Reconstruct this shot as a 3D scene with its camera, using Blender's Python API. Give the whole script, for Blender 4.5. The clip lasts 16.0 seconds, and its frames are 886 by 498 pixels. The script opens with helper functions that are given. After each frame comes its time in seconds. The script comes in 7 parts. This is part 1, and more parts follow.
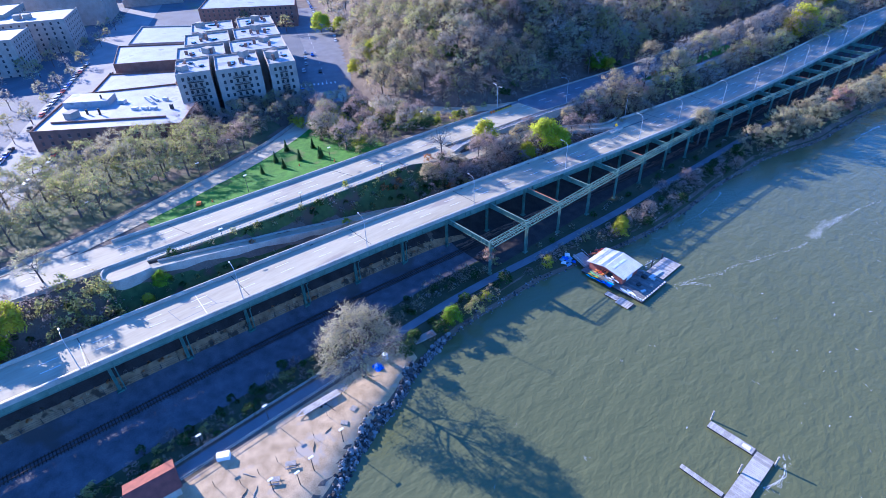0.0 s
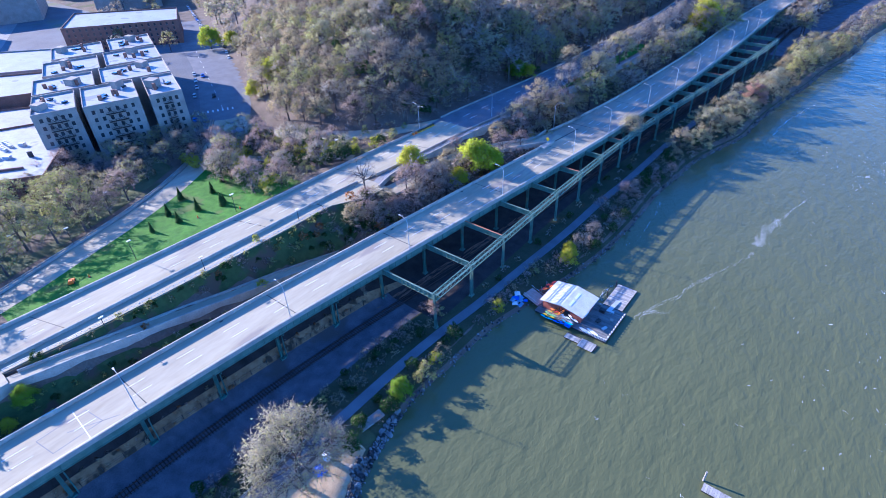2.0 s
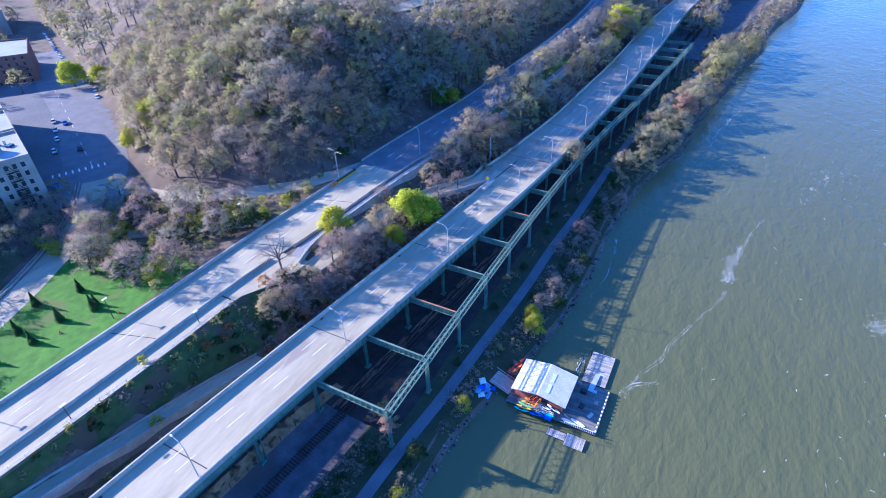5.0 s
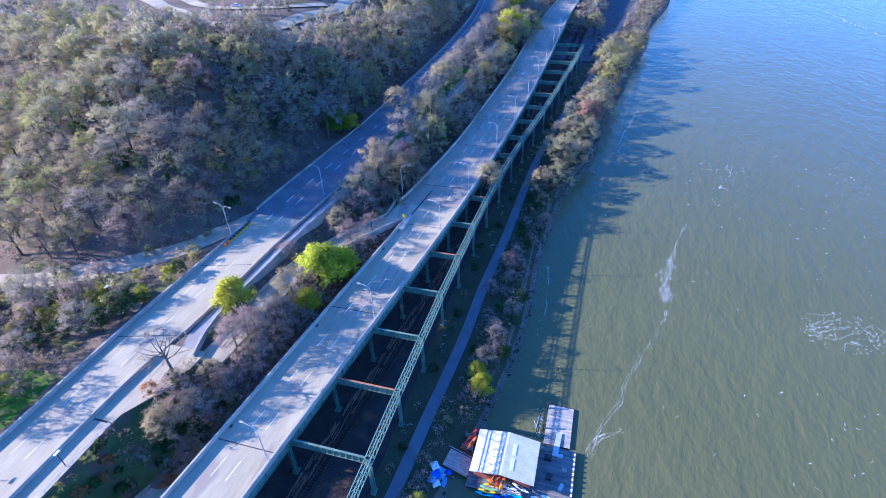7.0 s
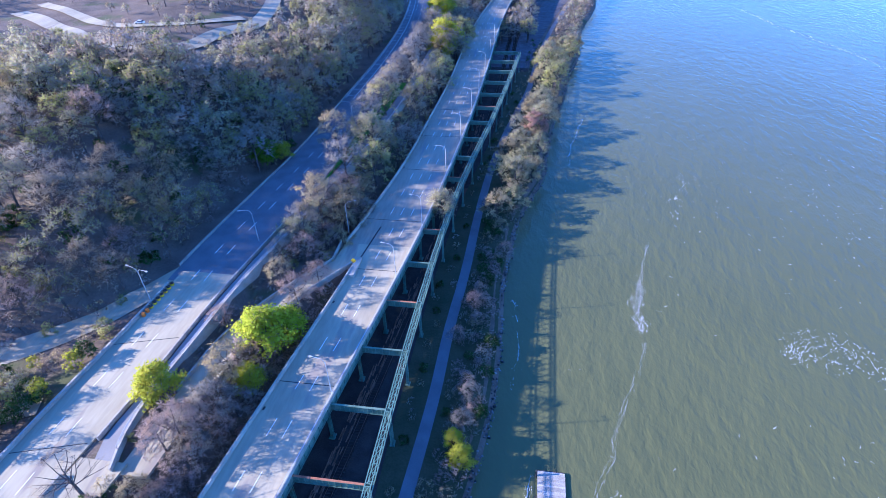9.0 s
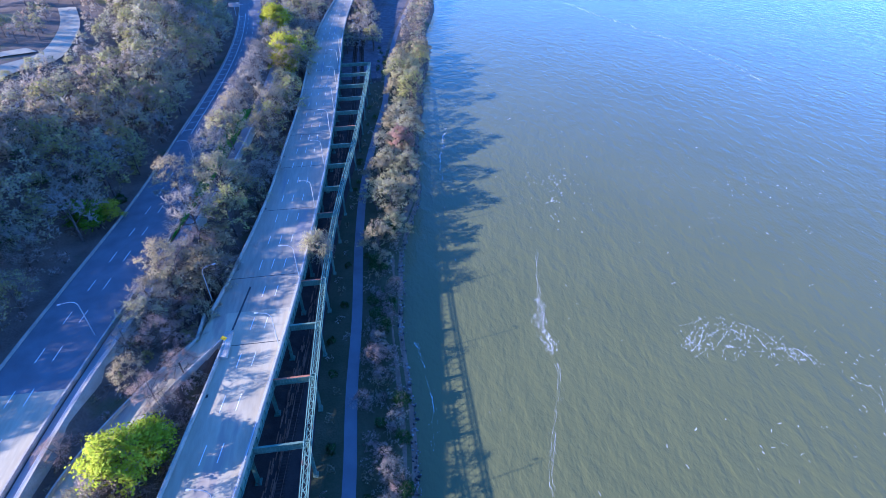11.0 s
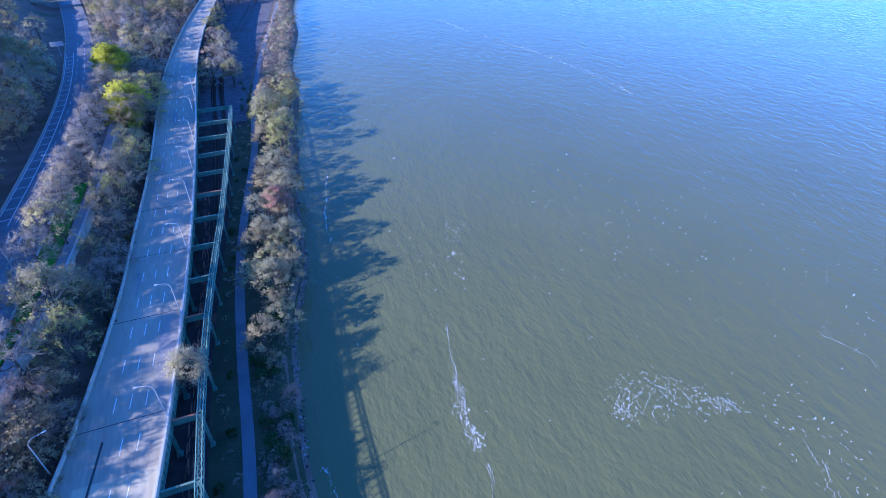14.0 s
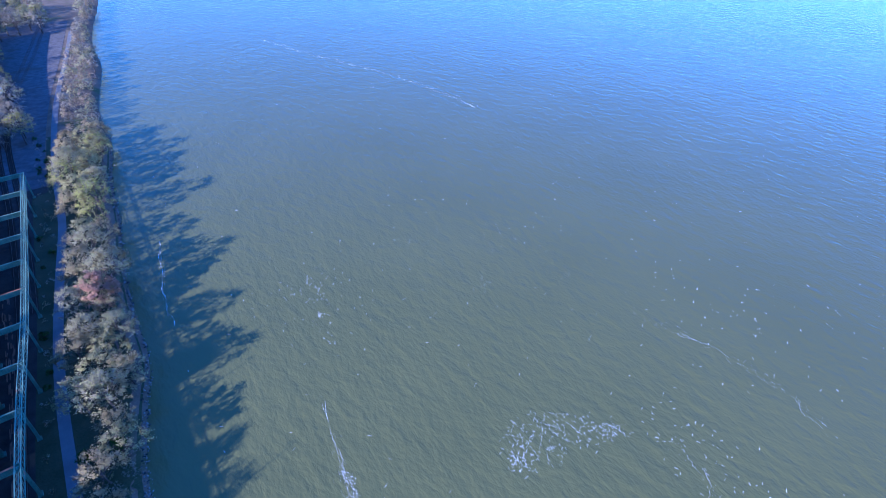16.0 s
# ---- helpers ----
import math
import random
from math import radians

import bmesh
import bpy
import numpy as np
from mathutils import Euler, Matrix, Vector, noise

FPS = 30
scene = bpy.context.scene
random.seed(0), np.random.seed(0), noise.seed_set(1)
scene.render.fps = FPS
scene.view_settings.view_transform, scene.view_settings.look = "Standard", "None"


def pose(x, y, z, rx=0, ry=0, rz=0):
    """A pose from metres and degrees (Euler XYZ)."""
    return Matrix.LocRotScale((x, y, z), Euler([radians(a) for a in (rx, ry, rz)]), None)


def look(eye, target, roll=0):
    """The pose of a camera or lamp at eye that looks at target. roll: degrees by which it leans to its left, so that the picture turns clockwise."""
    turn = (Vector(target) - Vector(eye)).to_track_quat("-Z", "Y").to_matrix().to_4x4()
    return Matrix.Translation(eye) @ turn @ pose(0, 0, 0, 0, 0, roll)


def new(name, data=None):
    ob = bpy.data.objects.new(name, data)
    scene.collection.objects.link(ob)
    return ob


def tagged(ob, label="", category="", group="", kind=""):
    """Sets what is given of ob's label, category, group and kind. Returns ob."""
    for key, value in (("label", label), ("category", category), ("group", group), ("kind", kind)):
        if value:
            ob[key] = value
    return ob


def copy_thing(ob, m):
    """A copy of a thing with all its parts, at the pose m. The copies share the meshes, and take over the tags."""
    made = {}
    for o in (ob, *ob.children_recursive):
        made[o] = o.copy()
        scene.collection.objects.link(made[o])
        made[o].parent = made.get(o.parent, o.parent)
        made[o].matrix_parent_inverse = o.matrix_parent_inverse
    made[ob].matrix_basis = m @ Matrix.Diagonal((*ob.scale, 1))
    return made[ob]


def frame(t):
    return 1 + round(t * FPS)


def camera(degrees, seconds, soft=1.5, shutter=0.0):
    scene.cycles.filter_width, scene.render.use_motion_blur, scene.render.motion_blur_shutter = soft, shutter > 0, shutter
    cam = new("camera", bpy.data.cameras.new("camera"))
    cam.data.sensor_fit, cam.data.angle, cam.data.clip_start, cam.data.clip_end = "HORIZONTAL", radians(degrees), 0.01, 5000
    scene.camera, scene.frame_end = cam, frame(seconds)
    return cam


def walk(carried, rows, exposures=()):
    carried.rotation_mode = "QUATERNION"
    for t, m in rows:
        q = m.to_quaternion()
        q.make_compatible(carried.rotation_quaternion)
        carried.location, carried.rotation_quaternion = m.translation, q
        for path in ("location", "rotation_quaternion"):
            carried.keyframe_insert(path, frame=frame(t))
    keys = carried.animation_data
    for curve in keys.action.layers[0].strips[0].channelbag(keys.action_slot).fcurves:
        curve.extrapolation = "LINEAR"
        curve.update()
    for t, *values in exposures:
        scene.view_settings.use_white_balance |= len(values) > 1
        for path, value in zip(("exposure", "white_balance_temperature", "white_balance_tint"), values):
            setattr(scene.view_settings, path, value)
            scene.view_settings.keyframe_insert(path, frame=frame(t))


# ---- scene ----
cam = camera(78.5, 16.0, soft=0.65)
METRES, EYE, TILT, LEAN, TURN = 183.0, 111.4, -34.6, 0.0, 48.0
LEVEL = pose(0, 0, EYE, -1.8, 0.7, 0)
ROWS = [
    (0.0, 0.0, 0.0, 0.0, -0.0, 0.0, -0.0),
    (0.5, -0.0047, 0.0305, 0.0217, -1.82, -0.1, 1.23),
    (1.0, -0.0076, 0.0616, 0.0429, -3.96, -0.25, 2.79),
    (1.5, -0.0119, 0.0918, 0.0639, -5.97, -0.41, 4.25),
    (2.0, -0.0128, 0.1217, 0.086, -8.13, -0.62, 5.78),
    (2.5, -0.0122, 0.1506, 0.1074, -9.96, -0.77, 7.13),
    (3.0, -0.0114, 0.1788, 0.1285, -11.13, -0.95, 7.88),
    (5.5, 0.0102, 0.3134, 0.2248, -18.7, -2.15, 12.98),
    (6.0, 0.0183, 0.3419, 0.2447, -21.12, -2.68, 14.5),
    (6.5, 0.0255, 0.3659, 0.2613, -23.56, -3.26, 16.01),
    (7.0, 0.0348, 0.3926, 0.2817, -27.12, -4.29, 18.0),
    (7.5, 0.0445, 0.4141, 0.2973, -30.27, -5.28, 19.7),
    (8.0, 0.0526, 0.4382, 0.3145, -32.68, -6.06, 20.77),
    (8.5, 0.0637, 0.4603, 0.3308, -33.09, -6.2, 20.95),
    (11.0, 0.1384, 0.5554, 0.3983, -50.71, -13.52, 28.35),
    (11.5, 0.16, 0.5694, 0.4082, -56.75, -16.5, 30.25),
    (12.0, 0.1793, 0.585, 0.4205, -65.35, -20.92, 32.08),
    (12.5, 0.2004, 0.5956, 0.4359, -69.48, -23.09, 32.67),
    (13.0, 0.2244, 0.5979, 0.4513, -69.27, -22.92, 32.68),
    (13.5, 0.248, 0.5982, 0.467, -66.53, -21.4, 32.2),
    (14.0, 0.2751, 0.5941, 0.4784, -65.21, -20.72, 32.13),
    (14.5, 0.3043, 0.5883, 0.4885, -67.74, -22.2, 32.87),
    (15.0, 0.329, 0.5849, 0.5015, -75.64, -26.54, 33.95),
    (15.5, 0.352, 0.5847, 0.5142, -81.38, -29.66, 34.25),
    (16.0, 0.3776, 0.5799, 0.523, -84.7, -31.52, 34.36),
]
walk(cam, [(t, LEVEL @ pose(0, 0, 0, TILT, LEAN, TURN) @ pose(METRES * x, METRES * y, METRES * z, 90 + pitch, roll, yaw)) for t, x, y, z, yaw, pitch, roll in ROWS],
     exposures=[(0.0, 1.58, 4540, 20), (6.0, 1.67, 4600, 21), (11.0, 1.76, 4540, 23), (13.5, 1.6, 4400, 23), (16.0, 1.5, 4290, 23)])

# ---- light ----
SUN_UP = 22.3
world = bpy.data.worlds.new("sky")
scene.world = world
world.use_nodes = True
nt = world.node_tree
sky = nt.nodes.new("ShaderNodeTexSky")
sky.sky_type, sky.sun_disc = "NISHITA", False
sky.ozone_density, sky.dust_density = 8.0, 0.1
sky.sun_elevation, sky.sun_rotation = radians(SUN_UP), radians(-101)
nt.links.new(sky.outputs[0], nt.nodes["Background"].inputs[0])
nt.nodes["Background"].inputs[1].default_value = 0.138
sun_data = bpy.data.lights.new("sun", "SUN")
sun_data.energy, sun_data.angle, sun_data.color = 5.0, radians(0.5), (1.0, 0.76, 0.5)
sun = new("sun", sun_data)
sun.matrix_world = look((0, 0, 200), (math.cos(radians(SUN_UP)), 0.2 * math.cos(radians(SUN_UP)), 200 - math.sin(radians(SUN_UP))))

# ---- materials ----
def material(name, a, b, scale=1.0, rough=0.8, bump=0.2, fine=8.0, spec=0.3, metal=0.0, stretch=(1, 1, 1), island=0.0, obj=0.0,
             spots=None, spot_scale=0.3, spot_at=0.6):
    """Two base colours mixed by noise at two scales; bump from the fine one; optional third colour in patches; random by island or object."""
    m = bpy.data.materials.new(name)
    m.use_nodes = True
    n, l = m.node_tree.nodes, m.node_tree.links
    bs = n["Principled BSDF"]
    bs.inputs["Roughness"].default_value, bs.inputs["Metallic"].default_value = rough, metal
    bs.inputs["Specular IOR Level"].default_value = spec
    geo = n.new("ShaderNodeNewGeometry")
    mp = n.new("ShaderNodeMapping")
    mp.inputs["Scale"].default_value = stretch
    l.new(geo.outputs["Position"], mp.inputs[0])
    big, small = n.new("ShaderNodeTexNoise"), n.new("ShaderNodeTexNoise")
    for t, s in ((big, scale), (small, scale * fine)):
        t.inputs["Scale"].default_value, t.inputs["Detail"].default_value = s, 4
        l.new(mp.outputs[0], t.inputs["Vector"])
    add = n.new("ShaderNodeMath")
    add.operation = "MULTIPLY_ADD"
    l.new(small.outputs[0], add.inputs[0])
    add.inputs[1].default_value = 0.6
    l.new(big.outputs[0], add.inputs[2])
    ramp = n.new("ShaderNodeMapRange")
    ramp.inputs["From Min"].default_value, ramp.inputs["From Max"].default_value = 0.55, 1.05
    l.new(add.outputs[0], ramp.inputs[0])
    fac = ramp.outputs[0]
    for on, sock in ((island, geo.outputs["Random Per Island"]), (obj, None)):
        if on:
            if sock is None:
                sock = n.new("ShaderNodeObjectInfo").outputs["Random"]
            ma = n.new("ShaderNodeMath")
            ma.operation = "MULTIPLY_ADD"
            l.new(sock, ma.inputs[0])
            ma.inputs[1].default_value = on
            sub = n.new("ShaderNodeMath")
            sub.operation, sub.inputs[1].default_value = "SUBTRACT", on / 2
            l.new(fac, sub.inputs[0])
            l.new(sub.outputs[0], ma.inputs[2])
            fac = ma.outputs[0]
    mix = n.new("ShaderNodeMix")
    mix.data_type, mix.clamp_factor = "RGBA", True
    l.new(fac, mix.inputs["Factor"])
    mix.inputs["A"].default_value, mix.inputs["B"].default_value = (*a, 1), (*b, 1)
    col = mix.outputs["Result"]
    if spots:
        sp = n.new("ShaderNodeTexNoise")
        sp.inputs["Scale"].default_value, sp.inputs["Detail"].default_value = spot_scale, 5
        l.new(mp.outputs[0], sp.inputs["Vector"])
        mr = n.new("ShaderNodeMapRange")
        mr.inputs["From Min"].default_value, mr.inputs["From Max"].default_value = spot_at, spot_at + 0.08
        l.new(sp.outputs[0], mr.inputs[0])
        m2 = n.new("ShaderNodeMix")
        m2.data_type = "RGBA"
        l.new(mr.outputs[0], m2.inputs["Factor"])
        l.new(col, m2.inputs["A"])
        m2.inputs["B"].default_value = (*spots, 1)
        col = m2.outputs["Result"]
    l.new(col, bs.inputs["Base Color"])
    if bump:
        bp = n.new("ShaderNodeBump")
        bp.inputs["Strength"].default_value, bp.inputs["Distance"].default_value = bump, 0.6 / (scale * fine)
        l.new(small.outputs[0], bp.inputs["Height"])
        l.new(bp.outputs[0], bs.inputs["Normal"])
    return m


M = {
    "ground": material("leaf litter", (0.085, 0.066, 0.05), (0.165, 0.13, 0.098), 0.15, 0.95, 0.6, 12, spots=(0.07, 0.08, 0.035), spot_scale=0.05, spot_at=0.58),
    "litter": material("brush", (0.10, 0.08, 0.055), (0.20, 0.155, 0.10), 0.2, 0.95, 0.7, 12),
    "grass": material("grass", (0.03, 0.105, 0.006), (0.07, 0.20, 0.012), 0.4, 0.9, 0.8, 14, spots=(0.085, 0.13, 0.025), spot_scale=0.12, spot_at=0.56),
    "ivy_ground": material("ivy ground", (0.028, 0.048, 0.015), (0.068, 0.098, 0.032), 0.6, 0.95, 0.8, 10, spots=(0.075, 0.058, 0.04), spot_scale=0.16, spot_at=0.53),
    "verge": material("verge", (0.028, 0.04, 0.016), (0.065, 0.065, 0.035), 0.15, 0.95, 0.6, 14),
    "concrete": material("pale concrete deck", (0.288, 0.255, 0.175), (0.41, 0.368, 0.258), 0.16, 0.8, 0.1, 9, spots=(0.26, 0.226, 0.18), spot_scale=0.22, spot_at=0.6, stretch=(1, 0.18, 1)),
    "wall": material("weathered concrete", (0.27, 0.255, 0.215), (0.41, 0.39, 0.335), 0.35, 0.85, 0.2, 8),
    "asphalt": material("worn asphalt", (0.17, 0.17, 0.17), (0.25, 0.245, 0.24), 0.1, 0.8, 0.15, 40),
    # surfacing past the gore, darkened to carry the shade lying there
    "deck_asphalt": material("grey deck surfacing", (0.22, 0.198, 0.15), (0.335, 0.304, 0.234), 0.14, 0.8, 0.1, 9, stretch=(1, 0.15, 1), spots=(0.22, 0.21, 0.2), spot_scale=0.15, spot_at=0.6),
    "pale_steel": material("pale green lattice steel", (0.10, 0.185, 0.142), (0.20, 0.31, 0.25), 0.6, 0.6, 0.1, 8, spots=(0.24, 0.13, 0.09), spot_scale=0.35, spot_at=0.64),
    "dark_asphalt": material("path asphalt", (0.11, 0.112, 0.122), (0.165, 0.167, 0.18), 0.2, 0.8, 0.15, 30),
    "ballast": material("dark ballast", (0.06, 0.057, 0.064), (0.125, 0.12, 0.132), 0.3, 0.95, 0.6, 12, spots=(0.075, 0.065, 0.06), spot_scale=0.07, spot_at=0.58),
    "sand": material("trodden sand", (0.27, 0.195, 0.105), (0.52, 0.385, 0.225), 0.35, 0.9, 0.3, 12, spots=(0.36, 0.30, 0.23), spot_scale=0.2, spot_at=0.58),
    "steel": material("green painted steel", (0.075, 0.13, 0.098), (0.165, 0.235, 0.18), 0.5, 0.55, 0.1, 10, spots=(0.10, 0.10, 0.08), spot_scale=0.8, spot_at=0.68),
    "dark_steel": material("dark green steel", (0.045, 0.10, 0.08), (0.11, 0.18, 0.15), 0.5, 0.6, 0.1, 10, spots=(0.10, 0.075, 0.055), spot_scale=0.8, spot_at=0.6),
    "rust": material("rusted steel", (0.20, 0.08, 0.045), (0.36, 0.16, 0.09), 0.8, 0.85, 0.3, 8),
    "paint": material("road paint", (0.62, 0.62, 0.60), (0.80, 0.80, 0.78), 0.6, 0.7, 0.05, 10),
    "galv": material("galvanised steel", (0.42, 0.43, 0.44), (0.58, 0.59, 0.60), 0.5, 0.5, 0.05, 10, metal=0.4),
    "rock": material("riprap stone", (0.025, 0.025, 0.028), (0.22, 0.216, 0.212), 0.6, 0.9, 0.5, 6, island=1.6),
    # town paving kept bluish, distance haze put into its colour
    "pavement": material("worn paving", (0.08, 0.086, 0.10), (0.14, 0.148, 0.165), 0.05, 0.85, 0.15, 20, spots=(0.10, 0.115, 0.06), spot_scale=0.02, spot_at=0.6),
    "bark": material("grey bark", (0.055, 0.045, 0.038), (0.12, 0.10, 0.088), 0.8, 0.95, 0.5, 8, obj=0.4),
    # roof and tan brick cooled in place of distance haze
    "roof": material("silver roof coat", (0.25, 0.255, 0.26), (0.37, 0.375, 0.38), 0.12, 0.6, 0.1, 10, spots=(0.19, 0.195, 0.20), spot_scale=0.12, spot_at=0.6),
    "brick": material("tan brick", (0.25, 0.22, 0.18), (0.36, 0.32, 0.27), 0.3, 0.9, 0.2, 10),
    "red_brick": material("dark red brick", (0.16, 0.085, 0.06), (0.25, 0.14, 0.10), 0.3, 0.9, 0.2, 10),
    "glass": material("window glass", (0.02, 0.025, 0.03), (0.05, 0.06, 0.07), 0.5, 0.12, 0.0, 5, spec=0.6),
    "dark": material("black metal", (0.02, 0.02, 0.022), (0.05, 0.05, 0.05), 0.8, 0.6, 0.1, 6),
    "wood": material("weathered decking", (0.22, 0.20, 0.17), (0.38, 0.35, 0.31), 0.8, 0.9, 0.3, 8, stretch=(1, 3, 1)),
    "rail": material("rusty rail", (0.07, 0.05, 0.04), (0.16, 0.11, 0.085), 0.8, 0.5, 0.1, 6, metal=0.6),
    "straw": material("straw grass", (0.17, 0.10, 0.05), (0.38, 0.25, 0.13), 0.5, 0.95, 0.8, 12, spots=(0.07, 0.05, 0.03), spot_scale=0.35, spot_at=0.54),
    # near-black bay floor; also carries the painted shade under the deck
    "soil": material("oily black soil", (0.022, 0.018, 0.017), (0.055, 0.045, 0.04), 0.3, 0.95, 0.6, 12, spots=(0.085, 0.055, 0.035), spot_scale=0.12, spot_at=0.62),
    # darker copy of the plank, with the boathouse's shade in its colour
    "dark_plank": material("wet dark deck board", (0.10, 0.10, 0.10), (0.19, 0.185, 0.175), 0.6, 0.8, 0.2, 8, obj=0.9),
    "timber": material("rotting brown timber", (0.10, 0.06, 0.04), (0.22, 0.135, 0.09), 0.8, 0.9, 0.3, 8, island=0.8),
    "park_grass": material("thin park grass", (0.05, 0.07, 0.028), (0.12, 0.125, 0.06), 0.2, 0.95, 0.6, 14, spots=(0.13, 0.105, 0.075), spot_scale=0.06, spot_at=0.55),
    "yellow": material("yellow paint", (0.70, 0.45, 0.02), (0.80, 0.55, 0.03), 0.8, 0.5, 0.05, 6),
    "orange": material("orange plastic", (0.72, 0.16, 0.02), (0.82, 0.24, 0.04), 0.8, 0.5, 0.05, 6),
    "red": material("red plastic", (0.62, 0.05, 0.03), (0.72, 0.09, 0.05), 0.8, 0.45, 0.05, 6),
    "tarp": material("faded tarpaulin", (0.12, 0.22, 0.42), (0.34, 0.42, 0.55), 1.2, 0.6, 0.2, 4),
    "blue": material("blue tarpaulin", (0.02, 0.09, 0.50), (0.04, 0.16, 0.68), 0.8, 0.5, 0.1, 6),
    "cyan": material("turquoise plastic", (0.03, 0.42, 0.55), (0.06, 0.52, 0.62), 0.8, 0.45, 0.05, 6),
    "green_b": material("green plastic", (0.10, 0.45, 0.12), (0.16, 0.55, 0.18), 0.8, 0.45, 0.05, 6),
    "white": material("white painted surface", (0.66, 0.66, 0.64), (0.78, 0.78, 0.77), 0.5, 0.5, 0.05, 8),
    "tin": material("ribbed tin roof", (0.50, 0.49, 0.46), (0.66, 0.65, 0.62), 0.5, 0.5, 0.05, 8, metal=0.15, spots=(0.42, 0.38, 0.33), spot_scale=0.5, spot_at=0.64),
    "red_wall": material("red boards", (0.26, 0.075, 0.05), (0.38, 0.13, 0.09), 0.6, 0.8, 0.2, 8, stretch=(3, 3, 0.4)),
    "red_roof": material("red-brown shingles", (0.15, 0.05, 0.035), (0.25, 0.08, 0.055), 0.7, 0.85, 0.3, 8),
    "plank": material("deck board", (0.25, 0.235, 0.21), (0.42, 0.40, 0.37), 0.6, 0.9, 0.2, 8, obj=0.9),
    "foam": material("foam", (0.72, 0.74, 0.74), (0.86, 0.87, 0.87), 1.0, 0.9, 0.1, 6),
}

# ---- tools ----
def put(name, verts, faces, mat, parent=None, label="", smooth=False):
    me = bpy.data.meshes.new(name)
    me.from_pydata([tuple(v) for v in verts], [], faces)
    me.materials.append(mat)
    if smooth:
        me.polygons.foreach_set("use_smooth", [True] * len(me.polygons))
    ob = new(name, me)
    if parent is not None:
        ob.parent = parent
    if label:
        tagged(ob, label)
    return ob


def empty(name, label, category, group="", kind="", at=(0, 0, 0), rz=0):
    ob = tagged(new(name), label, category, group, kind)
    ob.matrix_world = pose(*at, 0, 0, rz)
    return ob


def curve(pairs):
    """A smooth x of y through (y, x) pairs."""
    ys, xs = np.array([p[0] for p in pairs], float), np.array([p[1] for p in pairs], float)
    k = np.gradient(xs, ys)

    def f(y):
        y = min(max(y, ys[0] - 400), ys[-1] + 400)
        if y <= ys[0]:
            return float(xs[0] + (y - ys[0]) * k[0])
        if y >= ys[-1]:
            return float(xs[-1] + (y - ys[-1]) * k[-1])
        i = int(np.searchsorted(ys, y)) - 1
        h = ys[i + 1] - ys[i]
        u = (y - ys[i]) / h
        return float(xs[i] * (2 * u**3 - 3 * u**2 + 1) + k[i] * h * (u**3 - 2 * u**2 + u) + xs[i + 1] * (3 * u**2 - 2 * u**3) + k[i + 1] * h * (u**3 - u**2))

    return f


def steps(y0, y1, d):
    n = max(1, round((y1 - y0) / d))
    return [y0 + (y1 - y0) * i / n for i in range(n + 1)]


def sweep(ys, section, closed=True):
    """Verts and faces of a section(y) -> [(x, z), ...] carried along y."""
    vs, fs, k = [], [], 0
    for y in ys:
        s = section(y)
        k = len(s)
        vs += [(x, y, z) for x, z in s]
    for i in range(len(ys) - 1):
        for j in range(k if closed else k - 1):
            a, b = i * k + j, i * k + (j + 1) % k
            fs.append((a, a + k, b + k, b))
    if closed:
        fs.append(tuple(range(k)))
        fs.append(tuple(reversed(range(len(vs) - k, len(vs)))))
    return vs, fs


def slab(x0, x1, z0, z1):
    """A box section between two x functions and two heights (numbers or functions)."""
    g = lambda v, y: v(y) if callable(v) else v
    return lambda y: [(g(x0, y), g(z0, y)), (g(x0, y), g(z1, y)), (g(x1, y), g(z1, y)), (g(x1, y), g(z0, y))]


def off(f, d):
    return lambda y: f(y) + d


BOX_F = [(0, 3, 2, 1), (4, 5, 6, 7), (0, 1, 5, 4), (1, 2, 6, 5), (2, 3, 7, 6), (3, 0, 4, 7)]


class Shape:
    """Gathers boxes, beams and prisms into one mesh."""
    def __init__(s):
        s.v, s.f = [], []

    def add(s, vs, fs):
        o = len(s.v)
        s.v += vs
        s.f += [tuple(o + i for i in f) for f in fs]
        return s

    def box(s, x0, y0, z0, x1, y1, z1):
        return s.add([(x0, y0, z0), (x1, y0, z0), (x1, y1, z0), (x0, y1, z0), (x0, y0, z1), (x1, y0, z1), (x1, y1, z1), (x0, y1, z1)], BOX_F)

    def beam(s, a, b, w, h=None, up=(0, 0, 1)):
        a, b = Vector(a), Vector(b)
        d = (b - a).normalized()
        side = d.cross(Vector(up))
        side = side.normalized() if side.length > 1e-3 else Vector((1, 0, 0))
        u = side.cross(d)
        p, q = side * w / 2, u * (h or w) / 2
        return s.add([tuple(e + k) for e in (a, b) for k in (-p - q, p - q, p + q, q - p)], BOX_F)

    def tube(s, pts, radii, n=6, cap=True):
        vs, fs = [], []
        for i, p in enumerate(pts):
            p = Vector(p)
            d = Vector(pts[min(i + 1, len(pts) - 1)]) - Vector(pts[max(i - 1, 0)])
            q = d.to_track_quat("Z", "Y")
            r = radii[i] if hasattr(radii, "__len__") else radii
            vs += [tuple(p + q @ Vector((r * math.cos(math.tau * k / n), r * math.sin(math.tau * k / n), 0))) for k in range(n)]
        for i in range(len(pts) - 1):
            fs += [(i * n + k, i * n + (k + 1) % n, (i + 1) * n + (k + 1) % n, (i + 1) * n + k) for k in range(n)]
        if cap:
            fs += [tuple(reversed(range(n))), tuple(range(len(vs) - n, len(vs)))]
        return s.add(vs, fs)

    def put(s, name, mat, parent=None, label="", smooth=False):
        return put(name, s.v, s.f, mat, parent, label, smooth)


